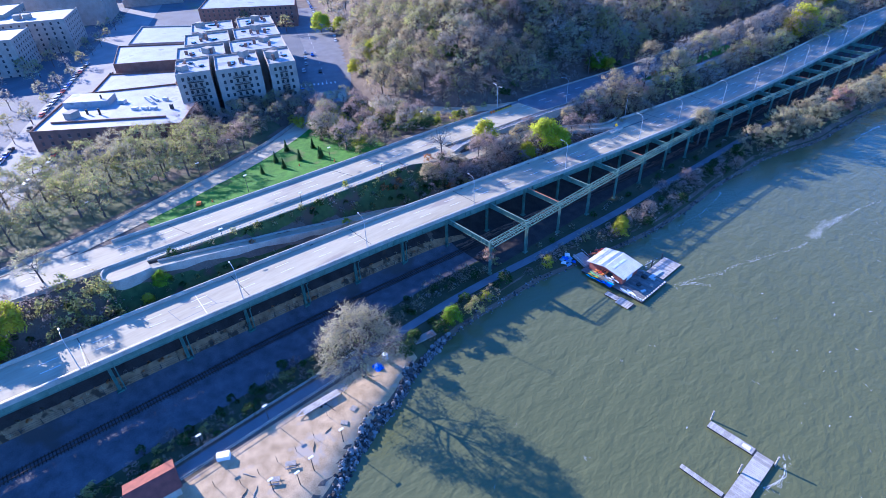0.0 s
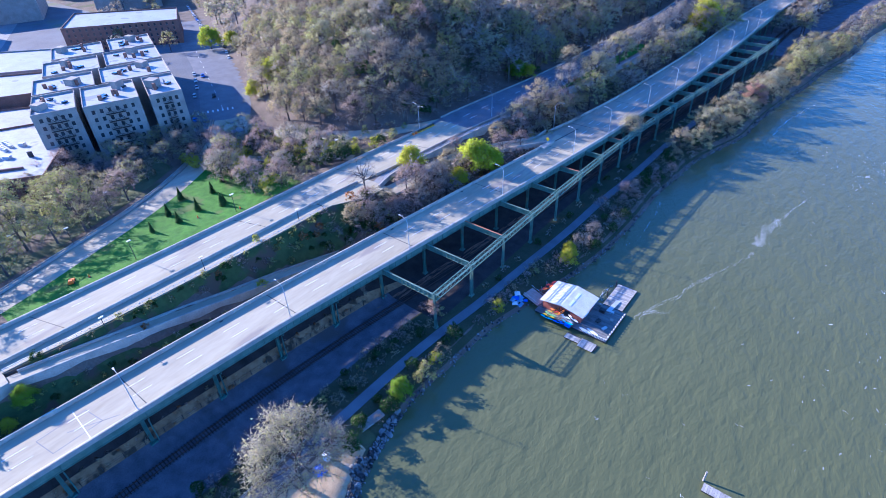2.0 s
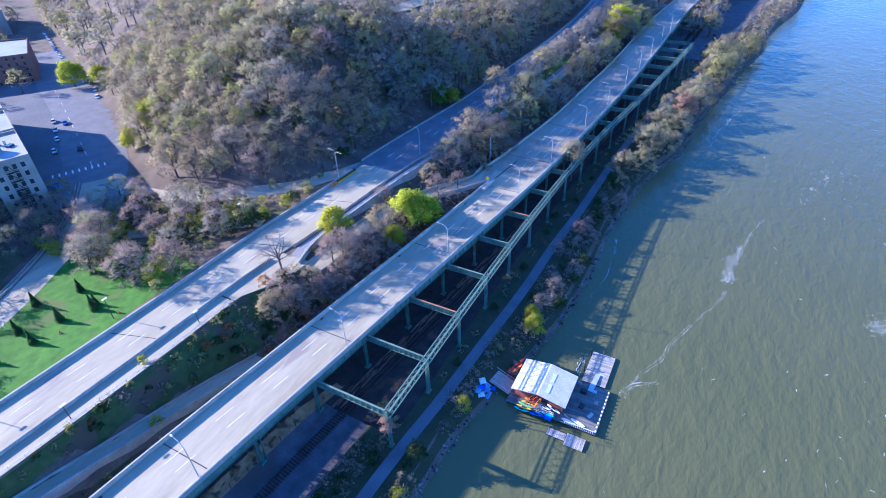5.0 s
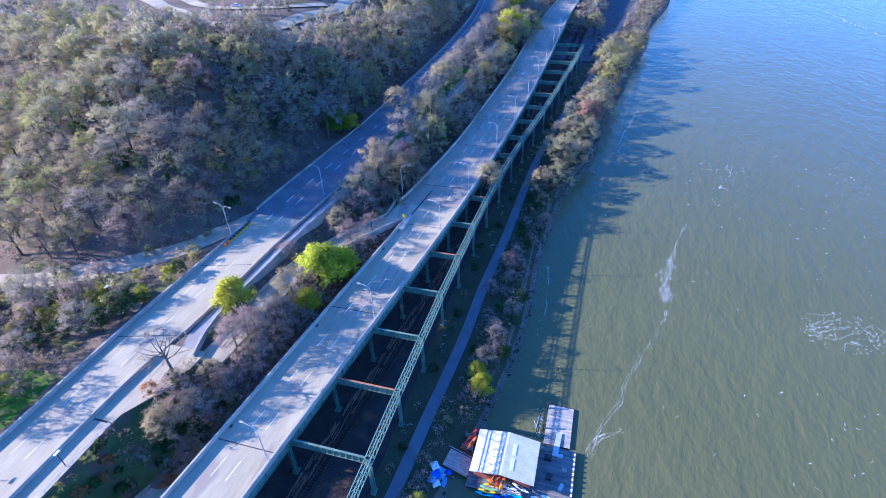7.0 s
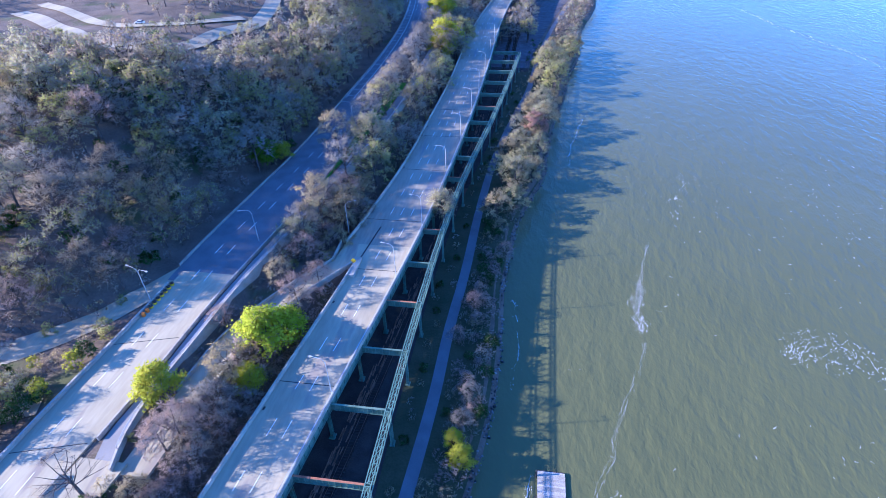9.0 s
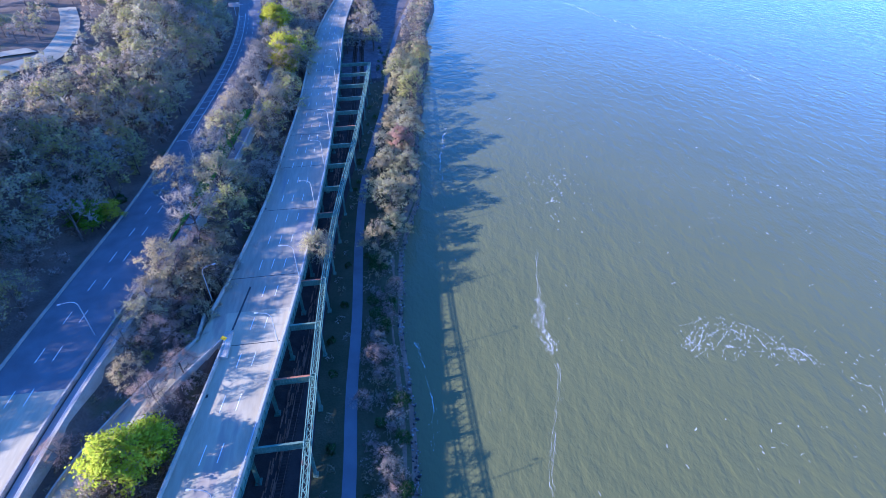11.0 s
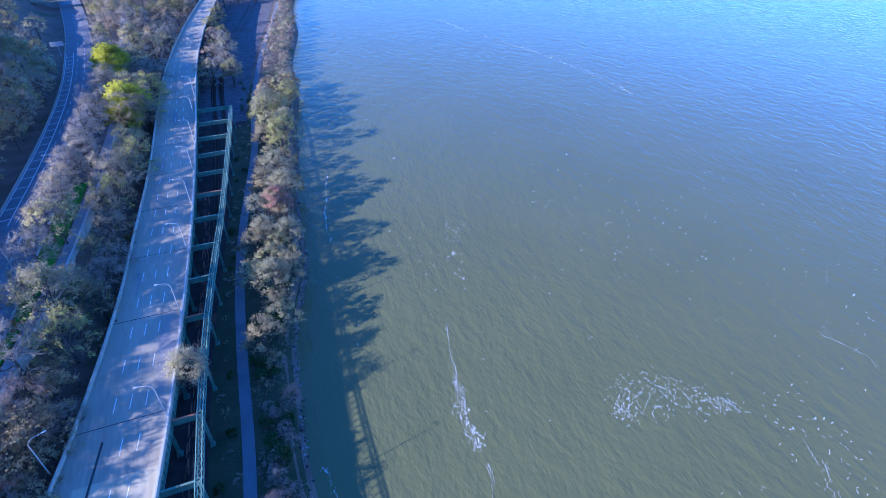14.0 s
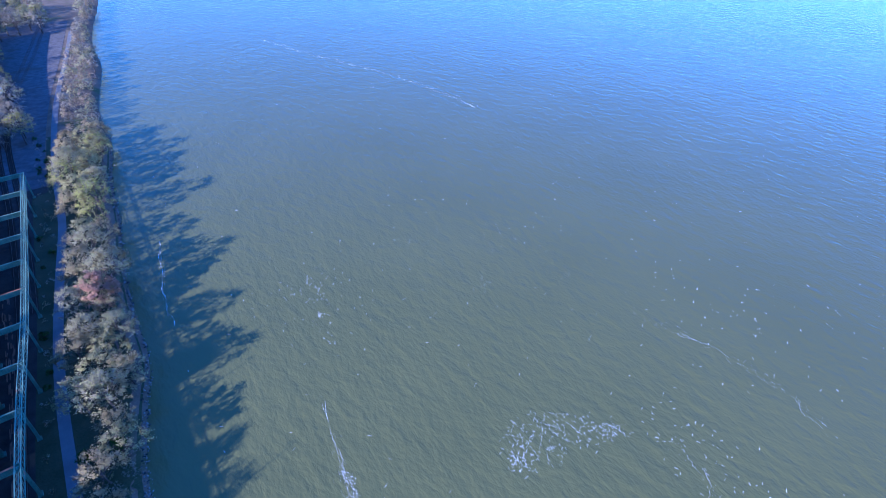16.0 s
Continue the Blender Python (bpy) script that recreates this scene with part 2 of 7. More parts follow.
def strip_ground(pts, width, dz=0.1, n=2):
    """A strip of that width along points, lying on the ground."""
    vs, fs = [], []
    for i, p in enumerate(pts):
        a, b = Vector(pts[max(i - 1, 0)][:2]), Vector(pts[min(i + 1, len(pts) - 1)][:2])
        d = (b - a).normalized()
        w = width[i] if hasattr(width, "__len__") else width
        for k in range(n + 1):
            e = (k / n - 0.5) * w
            x, y = p[0] - d.y * e, p[1] + d.x * e
            vs.append((x, y, ground(x, y) + dz))
    for i in range(len(pts) - 1):
        for k in range(n):
            q = i * (n + 1) + k
            fs.append((q, q + n + 1, q + n + 2, q + 1))
    return vs, fs


def fine(pts, d=3.0):
    """Points every d metres on a smooth line through pts."""
    out, n = [], len(pts)
    for i in range(n - 1):
        p0, p1, p2, p3 = (Vector(pts[min(max(i + k, 0), n - 1)]) for k in (-1, 0, 1, 2))
        m = max(1, int((p2 - p1).length / d))
        for j in range(m):
            u = j / m
            out.append(0.5 * (2 * p1 + (p2 - p0) * u + (2 * p0 - 5 * p1 + 4 * p2 - p3) * u * u + (3 * p1 - p0 - 3 * p2 + p3) * u**3))
    return [tuple(p) for p in out] + [tuple(pts[-1])]


# ---- plan: x as functions of y ----
SHORE = curve([(-140, -20), (-60, -42), (-20, -54), (10, -62), (23, -66), (35, -72), (48, -76.5), (61, -82), (76, -85.4), (96, -84.8), (113, -84), (131, -80), (150, -76), (165, -73.8), (193, -72.6), (215, -73), (235, -71.4), (249, -70.2), (267, -66), (289, -60), (310, -58.6), (351, -53.7), (383, -48.2), (404, -46), (467, -35), (501, -33), (604, -13.5), (650, -10), (800, 21)])
DECK_R = curve([(-90, -131), (-24, -127), (28, -123.2), (73, -119), (110, -114.2), (154, -108.6), (189, -104), (222, -100.2), (261, -97), (299, -94.6), (382, -91.5), (470, -89.7), (525, -86.6), (586, -80.5), (642, -73), (760, -52)])
DECK_L0 = off(DECK_R, -13.5)
DECK_L1 = curve([(200, -123.6), (207, -122.4), (220, -120), (244, -116.5), (268, -113.8), (305, -111.6), (348, -109.2), (415, -108), (476, -106), (525, -101.9), (586, -94.5), (642, -86), (760, -64)])
DECK_L = lambda y: DECK_L0(y) if y < 203 else DECK_L1(y)
TRUSS = curve([(100, -95.6), (190, -94.8), (223, -93.6), (255, -91.2), (274, -89.2), (311, -84.5), (360, -79.5), (415, -74.4)])
PATH = curve([(-120, -92), (-7, -93.4), (37, -94.2), (98, -93.6), (118, -91.6), (138, -90.2), (170, -88), (190, -87.5), (217, -85.8), (255, -84.5), (298, -81.5), (342, -75.2), (382, -68.6), (438, -63.5), (520, -52), (620, -32), (760, -5)])
UP_L = curve([(-90, -183), (15, -171), (50, -168.5), (94, -166), (140, -164), (170, -161.5), (197, -160), (227, -157), (260, -153.5), (321, -151), (380, -149.5), (440, -151), (543, -162), (700, -190)])
UP_R = curve([(-90, -168), (8, -158), (50, -155.5), (94, -153), (117, -152), (145, -149), (180, -146.5), (207, -143), (230, -139.5), (260, -138), (300, -137), (380, -136), (440, -137.5), (543, -149), (700, -177)])
WALK = curve([(100, -144), (128, -142), (136, -144), (165, -143.4), (190, -141), (208, -137.5), (247, -132), (271, -128.5), (323, -124.5), (400, -122), (500, -127), (700, -140)])
RAMP = curve([(128, -138.5), (150, -137.5), (168, -136), (185, -130), (205, -118.6)])
RAMP_Z = curve([(128, 19.9), (150, 18.7), (168, 17.6), (185, 16.6), (205, 15.58)])
LOW = curve([(6, -152.4), (17, -150.6), (24, -149.3), (31, -148.1), (39, -147.1), (47, -146.1), (56, -145.2), (70, -143.2), (88, -140.3), (106, -135.5)])
LOW_Z = curve([(6, 20.1), (17, 19.9), (24, 19.4), (31, 18.8), (39, 17.8), (47, 16.6), (56, 15.3), (70, 13.2), (88, 11.0), (106, 9.4)])
WALK_W = lambda y: lerp(y, [(8, 3.4), (25, 3.6), (32, 4.3), (40, 4.8), (60, 5.2), (110, 5.2)])
FEN = off(DECK_R, -1.3)
FOOT = curve([(-700, 380), (-500, 285), (-373, 216), (-321, 194), (-253, 160), (-220, 148), (-200, 150), (-183, 161), (-171, 174), (-150, 196), (-130, 215)])
Z_DECK, Z_UP = 15.6, 20.2


def lerp(x, ps):
    return float(np.interp(x, [p[0] for p in ps], [p[1] for p in ps]))


def ground(x, y):
    s = SHORE(y)
    if x > s:
        return max(-4.0, -0.35 * (x - s))
    dl, dr = DECK_L(y), DECK_R(y)
    ur, ul = UP_R(y), UP_L(y)
    foot = dr - 4
    pts = [(s, 0.0), (s - 3.5, 1.9), (max(s - 7, foot + 1), 2.4), (foot, 2.8)]
    bank = min(1, max(0, (112 - y) / 14))
    if bank > 0:
        f = FEN(y)
        bed = [(f + 1.8, 2.9), (f, 4.4), (f - 2.6, 6.4), (f - 5, 8.7), (dr - 8.5, 9.4), (dl + 2, 9.5), (dl - 1.5, 9.8)]
        pts = [p for p in pts if p[0] > f + 2] + [(a, 2.9 + (z - 2.9) * bank) for a, z in bed]
    else:
        pts += [(dl + 2, 4.5), (dl - 1.5, 7.4)]
    if 6 < y < 106:
        c, z = LOW(y), LOW_Z(y)
        pts += [(c + 2.9, z - 2.8), (c + 1.9, z - 0.6), (c - 2.3 if y > 18 else ur + 4, z - 0.6)]
    wr = (WALK_W(y) + 0.3 + 4.5 * min(1, max(0, (y - 112) / 12))) if y < 132 else WALK(y) - ur
    if 132 <= y < 205:
        pts += [(RAMP(y) + 3.6, RAMP_Z(y) - 0.3), (RAMP(y) - 3.4, RAMP_Z(y) - 0.3)]
    if y >= 132:
        pts.append((ur + wr + 0.9, Z_UP - (3.5 if y > 160 else 1.0)))
    pts += [(ur + wr + 0.45, Z_UP - 0.4), (ur, Z_UP - 0.4), (ul, Z_UP - 0.4), (ul - 2, Z_UP - 0.3)]
    pts.sort()
    z = lerp(x, pts)
    if x < ul - 2:
        w = ul - 2 - x
        flat = lerp(w, [(0, Z_UP - 0.3), (12, 18.6), (40, 17.2), (80, 15.8), (3000, 15.8)])
        d = min(y - FOOT(max(-900, min(-130, x))), (w - 5) * 1.25 if y > 150 else 1e6)
        if d > 0:
            rise = 34 * (1 - math.exp(-((d / 42) ** 1.4)))
            flat += rise + min(1, d / 30) * 2.5 * noise.noise((x * 0.03, y * 0.03, 3))
            flat -= 5 * min(1, max(0, (d - 170) / 300))
        z = flat
    return z


# ---- water and land ----
def water_material():
    m = bpy.data.materials.new("river water")
    m.use_nodes = True
    n, l = m.node_tree.nodes, m.node_tree.links
    bs = n["Principled BSDF"]
    geo = n.new("ShaderNodeNewGeometry")
    n1 = n.new("ShaderNodeTexNoise")
    n1.inputs["Scale"].default_value, n1.inputs["Detail"].default_value = 0.02, 4
    l.new(geo.outputs["Position"], n1.inputs["Vector"])
    mix = n.new("ShaderNodeMix")
    mix.data_type = "RGBA"
    l.new(n1.outputs[0], mix.inputs["Factor"])
    mix.inputs["A"].default_value, mix.inputs["B"].default_value = (0.086, 0.096, 0.041, 1), (0.111, 0.119, 0.05, 1)
    l.new(mix.outputs["Result"], bs.inputs["Base Color"])
    bs.inputs["Roughness"].default_value, bs.inputs["IOR"].default_value = 0.14, 1.38
    last = None
    for scale, rot, strx, dist, power in ((0.08, 25, 0.45, 0.3, 0.22), (0.27, 38, 0.5, 0.2, 0.58), (0.85, 15, 0.55, 0.09, 0.5)):
        mp = n.new("ShaderNodeMapping")
        mp.inputs["Rotation"].default_value[2] = radians(rot)
        mp.inputs["Scale"].default_value = (1, strx, 1)
        l.new(geo.outputs["Position"], mp.inputs[0])
        t = n.new("ShaderNodeTexNoise")
        t.inputs["Scale"].default_value, t.inputs["Detail"].default_value, t.inputs["Distortion"].default_value = scale, 3, 0.3
        l.new(mp.outputs[0], t.inputs["Vector"])
        bp = n.new("ShaderNodeBump")
        bp.inputs["Strength"].default_value, bp.inputs["Distance"].default_value = power, dist * 3
        l.new(t.outputs[0], bp.inputs["Height"])
        if last:
            l.new(last.outputs[0], bp.inputs["Normal"])
        last = bp
    l.new(last.outputs[0], bs.inputs["Normal"])
    return m


M["water"] = water_material()
water = put("water", [(-300, -3000, 0), (4000, -3000, 0), (4000, 4000, 0), (-300, 4000, 0)], [(0, 1, 2, 3)], M["water"])
tagged(water, "wide murky green river with wind ripples", "river", kind="structure")


def spread(lo, hi, a, b, fine, far):
    """Grid lines, fine between a and b, growing outside."""
    v = list(np.arange(a, b + 0.1, fine))
    d = fine
    while v[-1] < hi:
        d *= far
        v.append(v[-1] + d)
    d = fine
    while v[0] > lo:
        d *= far
        v.insert(0, v[0] - d)
    return v


gx, gy = spread(-3500, 40, -260, 20, 2.0, 1.12), spread(-2500, 3500, -40, 460, 3.0, 1.10)
gv = [(x, y, ground(x, y)) for y in gy for x in gx]
nx = len(gx)
gf = [(j * nx + i, j * nx + i + 1, (j + 1) * nx + i + 1, (j + 1) * nx + i) for j in range(len(gy) - 1) for i in range(nx - 1)]
land = put("ground", gv, gf, M["ground"], smooth=True)
tagged(land, "brown leaf-littered riverbank, slopes and wooded hill", "ground", kind="structure")

# ---- lower roadway on its viaduct ----
viaduct = empty("viaduct", "pale concrete parkway viaduct on green steel with open girder bays", "viaduct", kind="structure")
ys = steps(-90, 700, 4)
put("deck", *sweep(steps(-90, 212, 4), slab(DECK_L, DECK_R, Z_DECK - 0.5, Z_DECK)), M["concrete"], viaduct)
put("deck", *sweep(steps(212, 700, 4), slab(DECK_L, DECK_R, Z_DECK - 0.5, Z_DECK)), M["deck_asphalt"], viaduct)
put("back_wall", *sweep(steps(-90, 100, 4), slab(off(DECK_R, -8.6), off(DECK_R, -8.1), 6.0, 10.0)), M["wall"], viaduct)
# unseen wall added under the left edge to hold back low sun
put("back_wall", *sweep(steps(108, 200, 4), slab(off(DECK_L0, 0.2), off(DECK_L0, 0.7), 3.0, 7.6)), M["wall"], viaduct)
put("edge_girder", *sweep(steps(-90, 200, 4), slab(off(DECK_L0, 0.2), off(DECK_L0, 0.6), Z_DECK - 2.0, Z_DECK - 0.62)), M["dark_steel"], viaduct)
# unseen wall added so that no sun passes beneath the far deck
put("back_wall", *sweep(steps(212, 700, 4), slab(off(DECK_L1, 0.2), off(DECK_L1, 0.7), 1.0, Z_DECK - 1.62)), M["wall"], viaduct)
put("parapet", *sweep(ys, slab(DECK_R, off(DECK_R, 0.35), Z_DECK - 0.6, Z_DECK + 0.75)), M["wall"], viaduct)
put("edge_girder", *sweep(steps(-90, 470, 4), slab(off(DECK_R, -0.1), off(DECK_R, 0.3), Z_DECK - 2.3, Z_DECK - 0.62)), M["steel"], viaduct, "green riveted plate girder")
put("parapet", *sweep(steps(-90, 200, 4), slab(off(DECK_L0, -0.4), DECK_L0, Z_DECK - 0.6, Z_DECK + 1.1)), M["wall"], viaduct)
put("parapet", *sweep(steps(212, 700, 4), slab(off(DECK_L1, -0.4), DECK_L1, Z_DECK - 1.6, Z_DECK + 1.1)), M["wall"], viaduct)

JOINTS = [101.9 + 17.32 * k for k in range(19)]
for a, b in zip(JOINTS, JOINTS[1:]):
    s = Shape()
    pa, pb = Vector((TRUSS(a), a, 0)), Vector((TRUSS(b), b, 0))
    n, hi, lo = 9, Z_DECK - 0.6, Z_DECK - 2.6
    for dx in (-0.62, 0.62):
        for z in (hi, lo):
            s.beam(pa + Vector((dx, 0, z)), pb + Vector((dx, 0, z)), 0.17, 0.17)
        for i in range(n if dx > 0 else 0):
            p, q = pa.lerp(pb, i / n) + Vector((dx, 0, 0)), pa.lerp(pb, (i + 1) / n) + Vector((dx, 0, 0))
            s.beam(p + Vector((0, 0, lo)), q + Vector((0, 0, hi)), 0.06, 0.1).beam(p + Vector((0, 0, hi)), q + Vector((0, 0, lo)), 0.06, 0.1)
    for i in range(n):
        p, q = pa.lerp(pb, i / n), pa.lerp(pb, (i + 1) / n)
        s.beam(p + Vector((-0.55, 0, hi)), q + Vector((0.55, 0, hi)), 0.09, 0.05).beam(p + Vector((0.55, 0, hi)), q + Vector((-0.55, 0, hi)), 0.09, 0.05)
        s.beam(p + Vector((-0.55, 0, lo)), p + Vector((0.55, 0, lo)), 0.1, 0.05)
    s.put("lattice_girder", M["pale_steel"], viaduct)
for k, y in enumerate(JOINTS):
    x0, x1, z = DECK_R(y) + 0.3, TRUSS(y) - 0.5, Z_DECK
    s = Shape().box(x0, y - 0.06, z - 2.3, x1, y + 0.06, z - 0.7)
    s.box(x0, y - 0.24, z - 0.7, x1, y + 0.24, z - 0.6).box(x0, y - 0.3, z - 2.4, x1, y + 0.3, z - 2.3)
    for i in range(1, 12):
        x = x0 + (x1 - x0) * i / 12
        s.box(x - 0.05, y - 0.26, z - 2.3, x + 0.05, y + 0.26, z - 0.7)
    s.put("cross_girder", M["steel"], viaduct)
    if k in (2, 5, 7, 9, 13):
        Shape().box(x0, y - 0.23, z - 0.596, x1, y + 0.23, z - 0.56).put("cover_plate", M["rust"], viaduct, "rusted top plate")
    xt, g = TRUSS(y), ground(TRUSS(y), y)
    s = Shape()
    w = 0.45 if k % 2 else 0.28
    for d in (-w, w):
        s.box(xt - 0.3, y + d - 0.09, g - 0.3, xt + 0.3, y + d + 0.09, z - 0.6)
    n = 9
    for i in range(n):
        za, zb = g + (z - 2.4 - g) * i / n, g + (z - 2.4 - g) * (i + 1) / n
        e = w if i % 2 else -w
        for dx in (-0.28, 0.28):
            s.beam((xt + dx, y - e, za), (xt + dx, y + e, zb), 0.08, 0.05, up=(1, 0, 0))
    s.box(xt - 0.55, y - w - 0.35, g - 0.3, xt + 0.55, y + w + 0.35, g + 0.5)
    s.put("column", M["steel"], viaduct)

# ---- upper roadway ----
upper = empty("upper_road", "pale concrete three-lane parkway above a wooded slope", "road", kind="structure")
put("pavement", *sweep(steps(-90, 188, 4), slab(UP_L, UP_R, Z_UP - 0.5, Z_UP)), M["concrete"], upper)
put("pavement", *sweep(steps(188, 700, 4), slab(UP_L, UP_R, Z_UP - 0.5, Z_UP)), M["dark_asphalt"], upper)
put("barrier", *sweep(steps(14, 182, 4), slab(off(UP_L, -0.5), UP_L, Z_UP - 0.8, Z_UP + 0.95)), M["wall"], upper)
put("barrier", *sweep(steps(-90, 128, 4), slab(UP_R, off(UP_R, 0.45), Z_UP - 0.8, Z_UP + 0.95)), M["wall"], upper)
put("walkway", *sweep(steps(18.6, 110, 4), slab(off(UP_R, 0.45), lambda y: UP_R(y) + WALK_W(y), Z_UP - 0.5, Z_UP + 0.02)), M["concrete"], upper)
put("footpath", *sweep(steps(-120, 700, 4), lambda y: [(PATH(y) - 1.5, ground(PATH(y), y) + 0.16), (PATH(y) + 1.5, ground(PATH(y), y) + 0.16)], closed=False), M["dark_asphalt"])
tagged(bpy.data.objects["footpath"], "narrow blue-grey asphalt footpath along the river", "path", kind="structure")

# ---- markings, joints, rails and posts of the roadways ----
def strip(pts, width, dz, mat, name, parent=None, label=""):
    return put(name, *strip_ground(fine(pts), width, dz), mat, parent, label)


def bar_mesh(name, w, l, h, mat):
    me = bpy.data.meshes.new(name)
    s = Shape().box(-w / 2, 0, 0, w / 2, l, h)
    me.from_pydata(s.v, [], s.f)
    me.materials.append(mat)
    return me


def child(name, me, parent, m):
    ob = new(name, me)
    ob.parent = parent
    ob.matrix_basis = m
    return ob


def along(f, y):
    return math.degrees(math.atan2(-(f(y + 1) - f(y - 1)), 2))


dash = bar_mesh("lane_dash", 0.16, 4.4, 0.02, M["paint"])
for k in range(-12, 48):
    y = 95.2 + 12.2 * k
    for d in (4.6, 8.0):
        f = off(DECK_L0, d) if y < 203 else off(DECK_R, d - 13.5)
        child("lane_dash", dash, viaduct, pose(f(y), y, Z_DECK + 0.004, 0, 0, along(f, y)))
    if y > 225:
        f = off(DECK_R, -12.3)
        if f(y) > DECK_L1(y) + 1.5:
            child("lane_dash", dash, viaduct, pose(f(y), y, Z_DECK + 0.004, 0, 0, along(f, y)))
    y += 4
    for d in (4.5, 8.2):
        f = off(UP_L, d)
        child("lane_dash", dash, upper, pose(f(y), y, Z_UP + 0.004, 0, 0, along(f, y)))
for d in (-1.6, 2.3):
    put("edge_line", *sweep(steps(318, 520, 4), slab(off(UP_L, d), off(UP_L, d + 0.22), Z_UP + 0.014, Z_UP + 0.03)), M["paint"], upper)
for k in range(26):
    y = 322 + 7.6 * k
    Shape().beam((UP_L(y) - 1.5, y - 0.6, Z_UP + 0.024), (UP_L(y) + 2.4, y + 0.6, Z_UP + 0.024), 0.3, 0.012).put("hatch_bar", M["paint"], upper)
LAMPS = [-47, -7, 33, 72, 113, 156, 198, 224, 259, 289, 318, 345, 372, 400, 430]
for y in LAMPS:
    s = Shape().box(DECK_L(y) + 0.1, y + 2.0, Z_DECK, DECK_R(y) - 0.1, y + 2.22, Z_DECK + 0.012)
    s.put("expansion_joint", M["dark"], viaduct)
for y in (30, 88, 131, 160):
    Shape().beam((UP_L(y) + 0.1, y, Z_UP + 0.004), (UP_R(y) - 0.1, y + 4, Z_UP + 0.004), 0.2, 0.012).put("expansion_joint", M["dark"], upper)
# saw-cut patch on the deck
s = Shape()
for x0, y0, x1, y1 in ((-133, 16, -133, 26), (-127, 17, -127, 27), (-133, 16, -127, 17), (-133, 26, -127, 27), (-130, 21, -125.5, 30)):
    s.beam((x0, y0, Z_DECK + 0.006), (x1, y1, Z_DECK + 0.006), 0.18, 0.01)
s.put("patch_seam", M["asphalt"], viaduct)
for y in (-5, 24):
    Shape().beam((DECK_L0(y) + 2.5, y, Z_DECK + 0.008), (DECK_R(y) - 1.2, y - 0.6, Z_DECK + 0.008), 0.2, 0.01).put("patch_seam", M["paint"], viaduct)
# scuppers by the left parapet
drain = bar_mesh("drain", 0.5, 0.9, 0.015, M["dark"])
for y in (60, 118, 150, 185, 230, 262, 300):
    child("drain", drain, viaduct, pose(DECK_L(y) + 0.5, y, Z_DECK + 0.003, 0, 0, along(DECK_L, y)))
# kerbs and top rails
put("kerb", *sweep(steps(-90, 700, 4), slab(off(DECK_R, -0.55), DECK_R, Z_DECK, Z_DECK + 0.2)), M["wall"], viaduct)
put("rail", *sweep(steps(-90, 480, 4), slab(off(DECK_R, 0.1), off(DECK_R, 0.25), Z_DECK + 0.95, Z_DECK + 1.05)), M["galv"], viaduct)
post = bpy.data.meshes.new("rail_post")
s = Shape().box(-0.06, -0.06, 0, 0.06, 0.06, 0.28)
post.from_pydata(s.v, [], s.f)
post.materials.append(M["galv"])
for k in range(120):
    y = -40 + k * 4
    child("rail_post", post, viaduct, pose(DECK_R(y) + 0.17, y, Z_DECK + 0.73))
# stiffeners of the edge girder
rib = bpy.data.meshes.new("stiffener")
s = Shape().box(0, -0.05, -1.66, 0.22, 0.05, 0)
rib.from_pydata(s.v, [], s.f)
rib.materials.append(M["steel"])
for k in range(230):
    y = -60 + k * 2.165
    child("stiffener", rib, viaduct, pose(DECK_R(y) + 0.29, y, Z_DECK - 0.63, 0, 0, along(DECK_R, y)))
put("girder_flange", *sweep(steps(-90, 470, 4), slab(off(DECK_R, -0.1), off(DECK_R, 0.6), Z_DECK - 2.42, Z_DECK - 2.3)), M["steel"], viaduct)

# ---- bents under the deck ----
for k in range(-6, 24):
    y = 101.9 + 17.32 * k
    xr, xl, z = DECK_R(y) - 0.3, DECK_L(y) + 1.2, Z_DECK
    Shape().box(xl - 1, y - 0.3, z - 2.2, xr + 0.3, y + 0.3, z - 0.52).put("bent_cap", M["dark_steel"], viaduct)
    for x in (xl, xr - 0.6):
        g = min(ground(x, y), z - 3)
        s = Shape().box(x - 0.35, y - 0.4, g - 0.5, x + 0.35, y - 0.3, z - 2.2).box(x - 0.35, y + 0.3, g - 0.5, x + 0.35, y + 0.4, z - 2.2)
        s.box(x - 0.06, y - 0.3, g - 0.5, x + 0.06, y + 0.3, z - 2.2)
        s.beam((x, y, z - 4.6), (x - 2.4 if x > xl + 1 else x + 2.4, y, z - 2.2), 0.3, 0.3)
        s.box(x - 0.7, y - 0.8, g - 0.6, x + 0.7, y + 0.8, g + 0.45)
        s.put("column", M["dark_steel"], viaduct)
    if k < 0:
        s = Shape().tube([(xr + 0.9, y + 1.2, z - 0.9), (xr + 0.95, y + 1.2, z - 3), (xr - 0.2, y + 1.2, z - 4), (xr - 0.2, y + 1.2, ground(xr, y))], 0.16, 6)
        s.put("downpipe", M["dark_steel"], viaduct)

# ---- walls beside the roadways ----
put("outer_wall", *sweep(steps(130, 700, 4), slab(WALK, off(WALK, 0.45), lambda y: min(ground(WALK(y) + 1.2, y), Z_UP) - 1, Z_UP + 1.05)), M["wall"], upper, "pale concrete retaining wall with a rail")
put("walkway", *sweep(steps(110.5, 132, 2), slab(off(UP_R, 0.45), lambda y: UP_R(y) + 5.2 + 5 * min(1, max(0, (y - 112) / 10)), Z_UP - 0.5, Z_UP + 0.02)), M["concrete"], upper)
put("walkway", *sweep(steps(132, 700, 4), slab(lambda y: max(UP_R(y) + 1.6, WALK(y) - 4.0), WALK, Z_UP - 0.5, Z_UP + 0.016)), M["asphalt"], upper)
